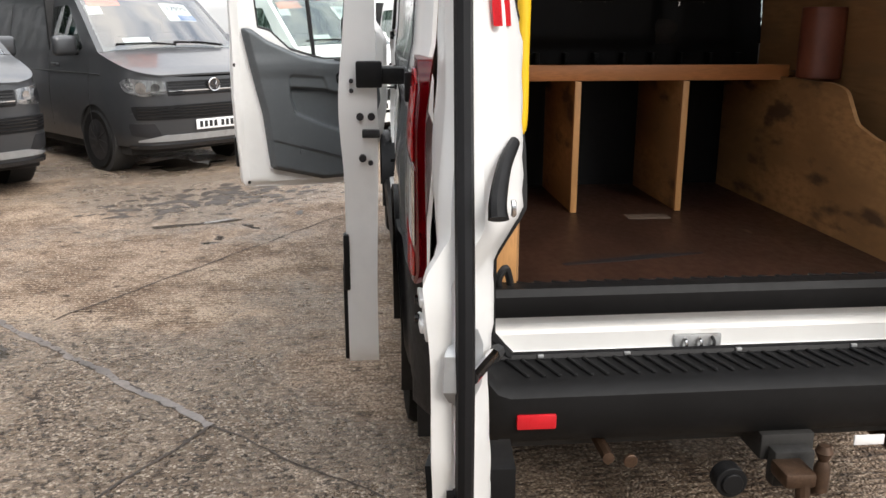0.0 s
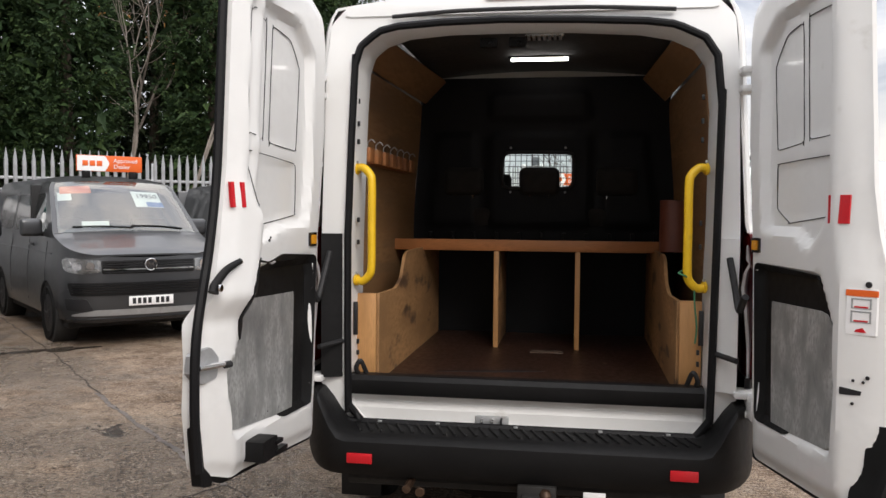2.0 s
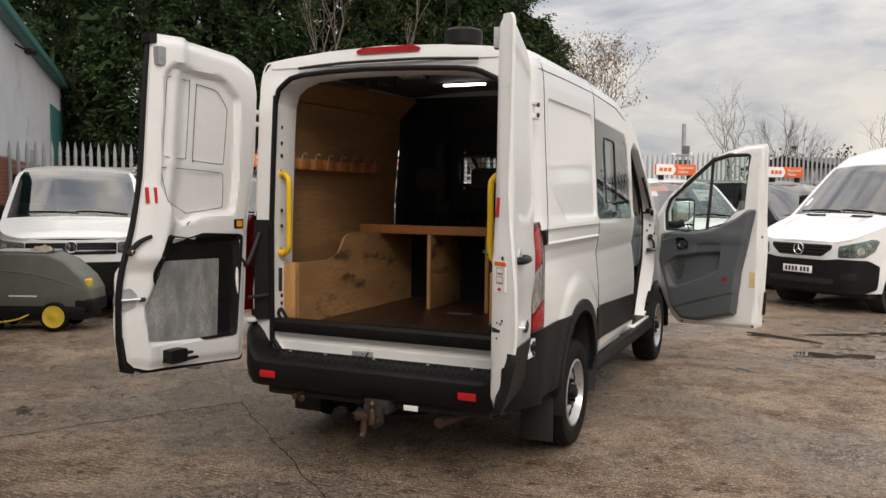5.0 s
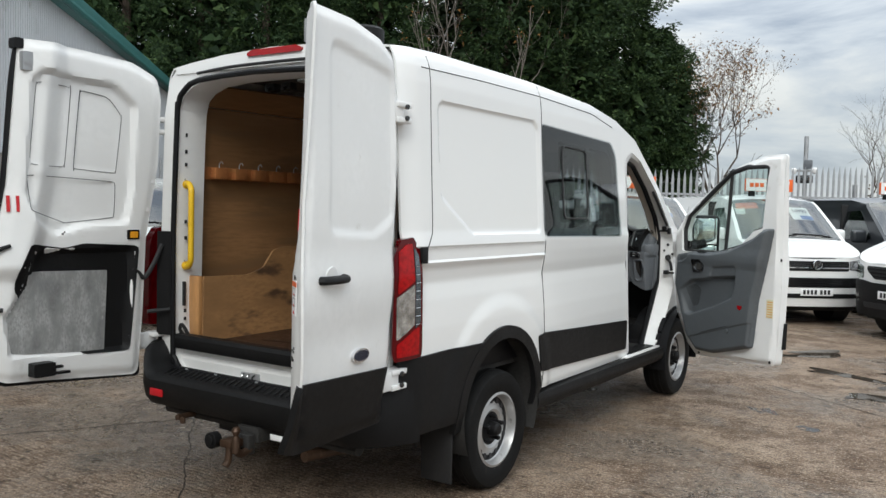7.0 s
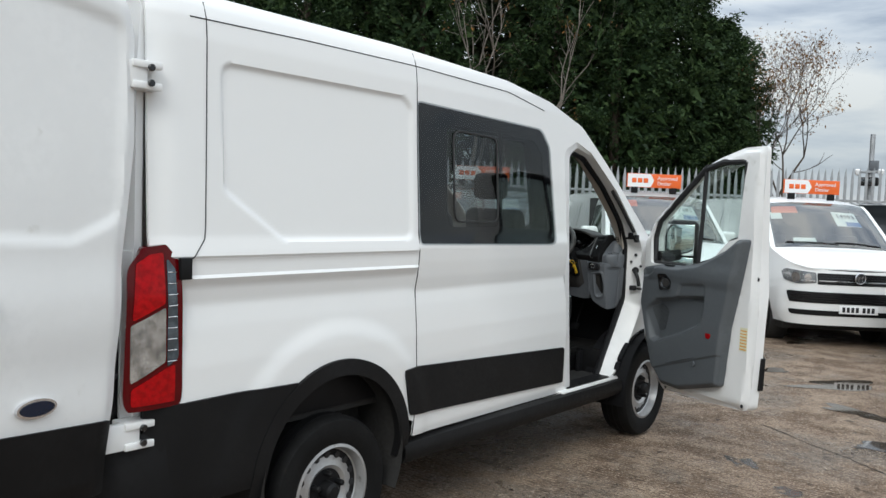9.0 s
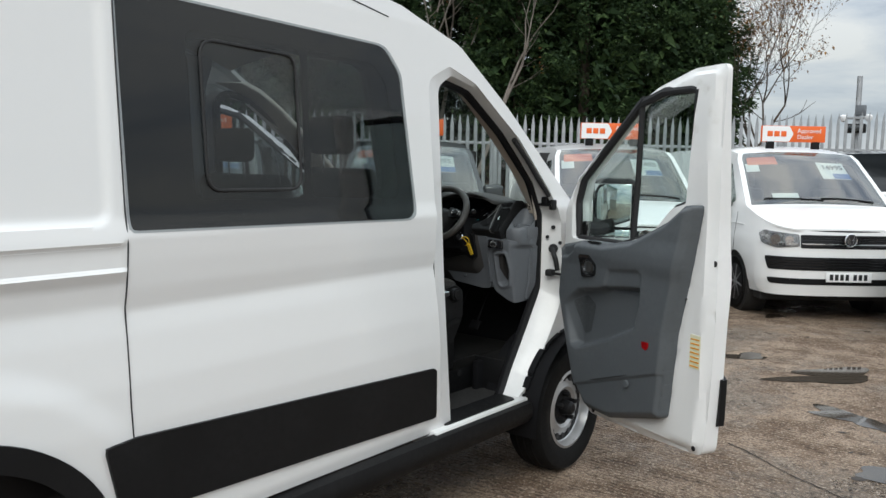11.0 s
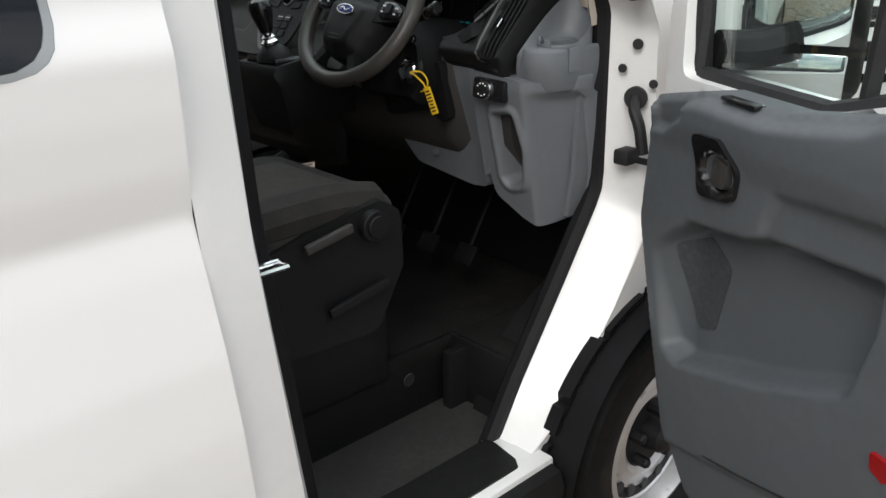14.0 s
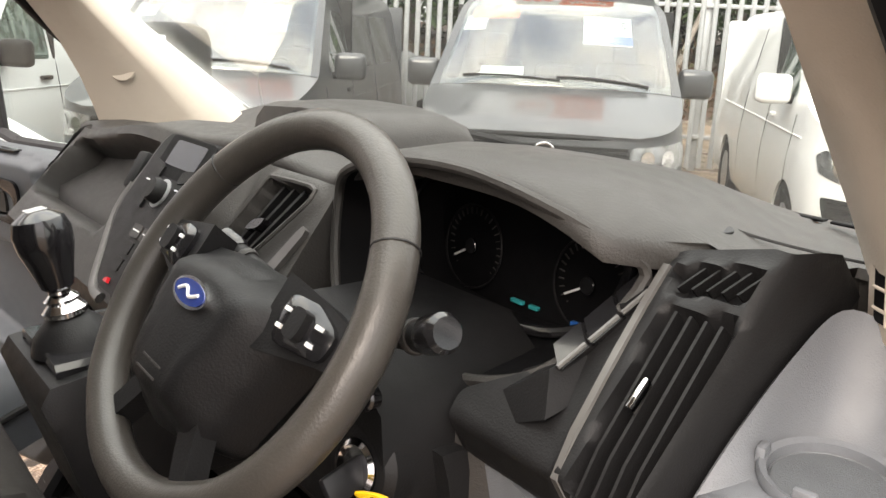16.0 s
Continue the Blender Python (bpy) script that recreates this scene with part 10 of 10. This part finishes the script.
    part("mesh", trim(sh, fillet([(-0.375, 0.825), (0.375, 0.825), (0.525, 0.94), (0.54, 1.005), (-0.54, 1.005), (-0.525, 0.94)], 0.03), 0.014, 0.03, 0.012), DARK_PRINT, gr)
    for z, w in ((0.865, 0.40), (0.915, 0.47), (0.965, 0.51)):
        part("grille_bar", trim(sh, rect(-w, w, z - 0.014, z + 0.014, 0.006), 0.026, 0.04, 0.016), BLACK_PLASTIC, gr)
    bd = part("badge", tube([(0.085 * math.cos(w), -0.036, 0.925 + 0.085 * math.sin(w)) for w in np.linspace(0, 2 * math.pi, 32, endpoint=False)], 0.009, 8, closed=True, smooth=False), CHROME, gr, "round chrome badge")
    for k in range(3):
        w = math.pi / 2 + k * 2 * math.pi / 3
        part("badge_bar", tube([(0, -0.044, 0.925), (0.08 * math.cos(w), -0.036, 0.925 + 0.08 * math.sin(w))], (0.014, 0.004), 6, smooth=False), CHROME, bd)
    lower = [(-1.0, 0.30), (1.0, 0.30), (1.20, 0.36), (1.22, 0.70), (1.02, 0.79), (0.62, 0.80), (0.42, 0.775), (-0.42, 0.775), (-0.62, 0.80), (-1.02, 0.79), (-1.22, 0.70), (-1.20, 0.36)]
    bump = part("front_bumper", trim(sh, fillet(lower, 0.03), 0.032, 0.05, 0.05), BLACK_PLASTIC, car)
    part("air_intake", trim(sh, fillet([(-0.55, 0.42), (0.55, 0.42), (0.58, 0.50), (-0.58, 0.50)], 0.02), 0.037, 0.05, 0.01), DARK_PRINT, bump)
    plate_on(bump, Matrix.Translation((0, -0.045, 0.62)), 0.52, 0.11)
    for sg in (-1, 1):
        part("fog_lamp", trim(sh, fillet([(sg * 0.66, 0.50), (sg * 0.86, 0.50), (sg * 0.88, 0.61), (sg * 0.68, 0.61)], 0.03), 0.037, 0.03, 0.01), BLACK_GLOSS, bump)
        hl = fillet([(sg * a, b) for a, b in ((0.62, 0.82), (0.98, 0.83), (1.14, 0.93), (1.24, 1.08), (1.10, 1.10), (0.80, 1.03), (0.63, 0.99))], 0.03)
        head = part("headlight", trim(sh, hl, 0.008, 0.03, 0.03), LAMP_BOWL, car)
        part("lamp_cover", trim(sh, hl, 0.020, 0.03, 0.002), GLASS, head)
        for a, b, r in ((0.74, 0.90, 0.052), (0.92, 0.92, 0.055), (1.04, 1.0, 0.035)):
            pa, pb = sh.at(np.array([sg * a]), np.array([b]), 0.004)[0], sh.at(np.array([sg * a]), np.array([b]), 0.03)[0]
            part("reflector", lathe([(r, 0.010), (r * 0.75, 0.004), (r * 0.3, 0.0), (0.0, 0.0)], tuple(pa + (pb - pa) * 0.2), tuple(pb - pa), 20), CHROME, head)
        part("reflector", trim(sh, fillet([(sg * 0.95, 1.03), (sg * 1.19, 1.05), (sg * 1.17, 1.08), (sg * 0.97, 1.05)], 0.008), 0.012, 0.03, 0.004), CLEAR_LENS, head)
        dw = fillet([(sg * S(y), z) for y, z in ((1.28, 1.43), (2.20, 1.36), (2.24, 1.98), (1.78, 2.0))], 0.05)
        g = part("door_glass", trim(sh, dw, 0.004, 0.06, 0.004), CAR_GLASS, car)
        part("glass_back", trim(sh, dw, -0.03, 0.08, 0.01), DARK_PRINT, g)
        mx = sh.at(np.array([sg * S(1.55)]), np.array([1.40]), 0.0)[0]
        mir = part("door_mirror", moved(box(-0.12, 0.12, -0.07, 0.09, -0.19, 0.19, 0.055, 3), Matrix.Translation((mx[0] + sg * 0.19, mx[1], 1.56))), BLACK_PLASTIC, car)
        part("mirror_foot", tube([(mx[0] - sg * 0.03, mx[1], 1.40), (mx[0] + sg * 0.12, mx[1], 1.42)], 0.035, 8), BLACK_PLASTIC, mir)
        for ya in (1.32, 2.34, 3.75):
            part("panel_gap", tube([tuple(sh.at(np.array([sg * S(ya)]), np.array([z]), 0.0005)[0]) for z in (0.42, 0.8, 1.2, 1.6, 2.05)][: 4 if ya < 1.4 else 5], 0.004, 5), RUBBER, car)
        for ya, yb in ((1.46, 2.30), (2.38, 4.15), (5.15, 5.8)):
            part("rub_strip", trim(sh, rect(sg * S(ya), sg * S(yb), 0.74, 0.86, 0.02), 0.02, 0.08, 0.03), BLACK_PLASTIC, car)
        part("body_crease", tube([tuple(sh.at(np.array([sg * S(y)]), np.array([1.22]), 0.004)[0]) for y in (1.4, 2.2, 3.4, 4.6, 5.6)], 0.008, 6), WHITE, car)
        hd = sh.at(np.array([sg * S(2.18)]), np.array([1.16]), 0.015)[0]
        part("door_pull", box(hd[0] - 0.02, hd[0] + 0.02, hd[1] - 0.1, hd[1] + 0.05, 1.14, 1.18, 0.01), BLACK_PLASTIC, car)
        for y in (1.0, 4.65):
            part("arch_liner", lathe([(0.41, 0.0), (0.41, 0.28)], (sg * 0.68, y, 0.35), (sg, 0, 0), 28), UNDER, car)
            ty = part("tyre", lathe([(0.21, -0.10), (0.31, -0.118), (0.345, -0.085), (0.345, 0.085), (0.31, 0.118), (0.235, 0.105)], (sg * 0.865, y, 0.345), (sg, 0, 0), 36, True), TYRE, car)
            rim = part("rim", lathe([(0.24, 0.103), (0.225, 0.095), (0.215, 0.05), (0.18, 0.045), (0.13, 0.075), (0.085, 0.07), (0.08, 0.10), (0.0, 0.10)], (sg * 0.865, y, 0.345), (sg, 0, 0), 36), STEEL, ty, "silver pressed steel rim")
            for k in range(14):
                w = 2 * math.pi * k / 14
                part("rim_slot", disc((sg * (0.865 + 0.052), y + 0.185 * math.cos(w), 0.345 + 0.185 * math.sin(w)), (sg, 0, 0), 0.020, 0.012, 0.002, 12), DARK_PRINT, rim)
    aer = over(np.array([2.0]), np.array([0.72]))[0]
    part("aerial", join(tube([tuple(aer), (aer[0], aer[1] + 0.03, aer[2] + 0.06)], (0.03, 0.02), 8), tube([(aer[0], aer[1] + 0.03, aer[2] + 0.05), (aer[0], aer[1] + 0.10, aer[2] + 0.48)], 0.004, 5)), BLACK_PLASTIC, car)
    st = over(np.array([1.14, 1.14, 1.22]), np.array([-0.84, -0.78, -0.84]), 0.012)
    part("sticker", sheet(rect(1.10, 1.24, -0.86, -0.78, 0.005), 0.03, lambda u, v: over(u, v, 0.010)), WHITE_PRINT, ws)
    return car


high_van(spot(2.24, 9.66, -38))

# ---- floor-cleaning machine parked before the vans ----
TANK = mat("grey_green_moulded_plastic", (0.115, 0.125, 0.10), 0.5, var=0.1, scale=5, bump=0.2, bscale=300, dirt=(0.17, 0.165, 0.14), dirt_at=0.62, dscale=5)
YELLOW_PLASTIC = mat("yellow_plastic", (0.75, 0.52, 0.06), 0.45, var=0.1, scale=8, dirt=(0.5, 0.36, 0.1), dirt_at=0.6, dscale=12)
RAG = mat("dirty_cloth", (0.30, 0.25, 0.17), 0.9, var=0.3, scale=14, bump=0.5, bscale=120)
wash_m = Matrix.Translation((-5.83, 2.98, 0)) @ Euler((0, 0, radians(24))).to_matrix().to_4x4()
washer = thing("cleaning_machine", "grey-green floor-cleaning machine with yellow wheels", "cleaning machine", wash_m)


def wash_ring(s, inset):
    """An outline of the body, seen from its side, for a slice at depth s."""
    pts = [(-0.98, 0.24), (-0.98, 0.70), (-0.80, 0.90), (-0.62, 0.935), (-0.10, 0.925), (0.12, 0.84), (0.34, 0.64), (0.42, 0.50), (0.43, 0.38), (0.36, 0.22), (0.0, 0.20), (-0.5, 0.20)]
    c = Vector((-0.28, 0, 0.55))
    out = []
    for p in fillet(pts, [0.03, 0.05, 0.08, 0.06, 0.12, 0.2, 0.15, 0.05, 0.03, 0.06, 0.01, 0.01], 4):
        q = Vector((p[0], s, p[1]))
        out.append(c * inset + q * (1 - inset) if inset else q)
        out[-1].y = s
    return out


part("body", loft([wash_ring(0.0, 0.10), wash_ring(0.012, 0.035), wash_ring(0.05, 0.0), wash_ring(0.43, 0.0), wash_ring(0.468, 0.035), wash_ring(0.48, 0.10)]), TANK, washer, angle=50)
part("skirt", box(-0.98, 0.36, -0.012, 0.49, 0.13, 0.30, 0.03), BLACK_PLASTIC, washer)
part("nose_guard", box(0.20, 0.44, -0.004, 0.484, 0.22, 0.40, 0.05, 3), BLACK_PLASTIC, washer)
part("rear_cover", box(-1.02, -0.72, -0.006, 0.486, 0.30, 0.80, 0.05, 3), DASH_DARK, washer)
part("seam", tube([(-0.72, -0.001, 0.72), (-0.3, -0.001, 0.68), (0.1, -0.001, 0.58), (0.36, 0.004, 0.48)], 0.006, 6), LIGHT_TRIM, washer)
part("stripe", box(-0.55, -0.22, -0.004, 0.004, 0.40, 0.418, 0.001), WHITE_PRINT, washer)
part("lid_strip", box(-0.80, -0.10, 0.02, 0.46, 0.925, 0.948, 0.01), ZINC, washer)
part("front_lamp", box(0.33, 0.40, 0.02, 0.14, 0.52, 0.62, 0.015), YELLOW_PLASTIC, washer, "yellow lamp lens")
part("steering_bar", tube([(-0.92, 0.05, 0.78), (-1.08, 0.05, 0.90), (-1.10, 0.24, 0.93), (-1.08, 0.43, 0.90), (-0.92, 0.43, 0.78)], 0.018, 8), BLACK_PLASTIC, washer)
for yy, out in ((-0.02, -1), (0.50, 1)):
    wt = part("wheel", lathe([(0.12, -0.05), (0.155, -0.05), (0.172, -0.03), (0.172, 0.02), (0.155, 0.04), (0.135, 0.04)], (0, yy, 0.172), (0, out, 0), 32, True), TYRE, washer)
    part("wheel_cap", lathe([(0.135, 0.03), (0.13, 0.044), (0.10, 0.034), (0.04, 0.04), (0.0, 0.048)], (0, yy, 0.172), (0, out, 0), 32), YELLOW_PLASTIC, wt, "yellow wheel disc")
for yy in (0.04, 0.42):
    part("castor", lathe([(0.0, -0.03), (0.07, -0.03), (0.085, -0.015), (0.085, 0.015), (0.07, 0.03), (0.0, 0.03)], (-0.72, yy, 0.085), (0, 1, 0), 20), TYRE, washer)
part("hose", tube([(-0.95, 0.02, 0.16), (-0.7, -0.03, 0.10), (-0.45, -0.02, 0.13), (-0.3, 0.0, 0.2)], 0.012, 6), YELLOW_PLASTIC, washer)
rag_v, rag_f = [], []
for i in range(13):
    for j in range(9):
        u, w = i / 12 - 0.5, j / 8 - 0.5
        rag_v.append((-0.20 + u * 0.26, 0.14 + w * 0.2, 0.948 + max(0.0, 0.055 * (1 - 3.4 * (u * u + w * w)) + 0.02 * math.sin(14 * u + 5 * w) * math.cos(11 * w))))
for i in range(12):
    for j in range(8):
        rag_f.append((i * 9 + j, (i + 1) * 9 + j, (i + 1) * 9 + j + 1, i * 9 + j + 1))
rag = part("cloth", moved((rag_v, rag_f), wash_m), RAG, None, angle=70)
tagged(rag, "crumpled dirty cloth on the cleaning machine", "cloth")

# ---- camera poles and a shed beyond the fence ----
def camera_pole(at, height, label, arm=0.0):
    pole = thing("camera_pole", label, "camera pole", Matrix.Translation(at))
    part("post", tube([(0, 0, 0), (0, 0, height)], 0.055, 12, smooth=False), ZINC, pole)
    part("base_plate", box(-0.15, 0.15, -0.15, 0.15, 0.0, 0.02, 0.004), ZINC, pole)
    part("bracket", box(-0.28, 0.28, -0.10, -0.05, height - 0.92, height - 0.86, 0.01), ZINC, pole)
    fl = part("floodlight", moved(box(-0.20, 0.20, -0.12, 0.04, -0.10, 0.10, 0.03), Matrix.Translation((0.02, -0.16, height - 1.12))), BLACK_PLASTIC, pole, "black floodlight")
    part("lens", moved(box(-0.16, 0.16, -0.13, -0.115, -0.07, 0.07, 0.01), Matrix.Translation((0.02, -0.16, height - 1.12))), CAR_GLASS, fl)
    for x in (-0.26, 0.24):
        part("dome_camera", lathe([(0.0, -0.08), (0.05, -0.06), (0.075, 0.0), (0.075, 0.05), (0.04, 0.08), (0.0, 0.08)], (x, -0.08, height - 0.90), (0, 0, 1), 16), WHITE_PRINT, pole)
    part("junction_box", box(-0.02, 0.18, -0.12, -0.05, height - 0.85, height - 0.62, 0.01), LIGHT_TRIM, pole)
    return pole


mast = camera_pole(Vector((-1.0, 20.3, 0)), 3.75, "short grey mast with a floodlight and cameras")
camera_pole(yard(17.8, -0.5), 6.1, "grey steel pole with security cameras and a floodlight")
shed = thing("low_shed", "long low white shed with a dark sloping roof", "shed")
shed_m = Matrix.Translation(yard(17.5, 1.4)) @ turn_m
part("wall", moved(box(0, 9, 0.0, 3.5, 0, 2.62, 0.01), shed_m), WALL_SHEET, shed)
part("roof", moved(loft([[(x, -0.3, 2.68), (x, 1.75, 3.0), (x, 3.8, 2.68), (x, 3.8, 2.6), (x, -0.3, 2.6)] for x in (-0.3, 9.3)]), shed_m), DARK_PRINT, shed, "dark sheet roof")
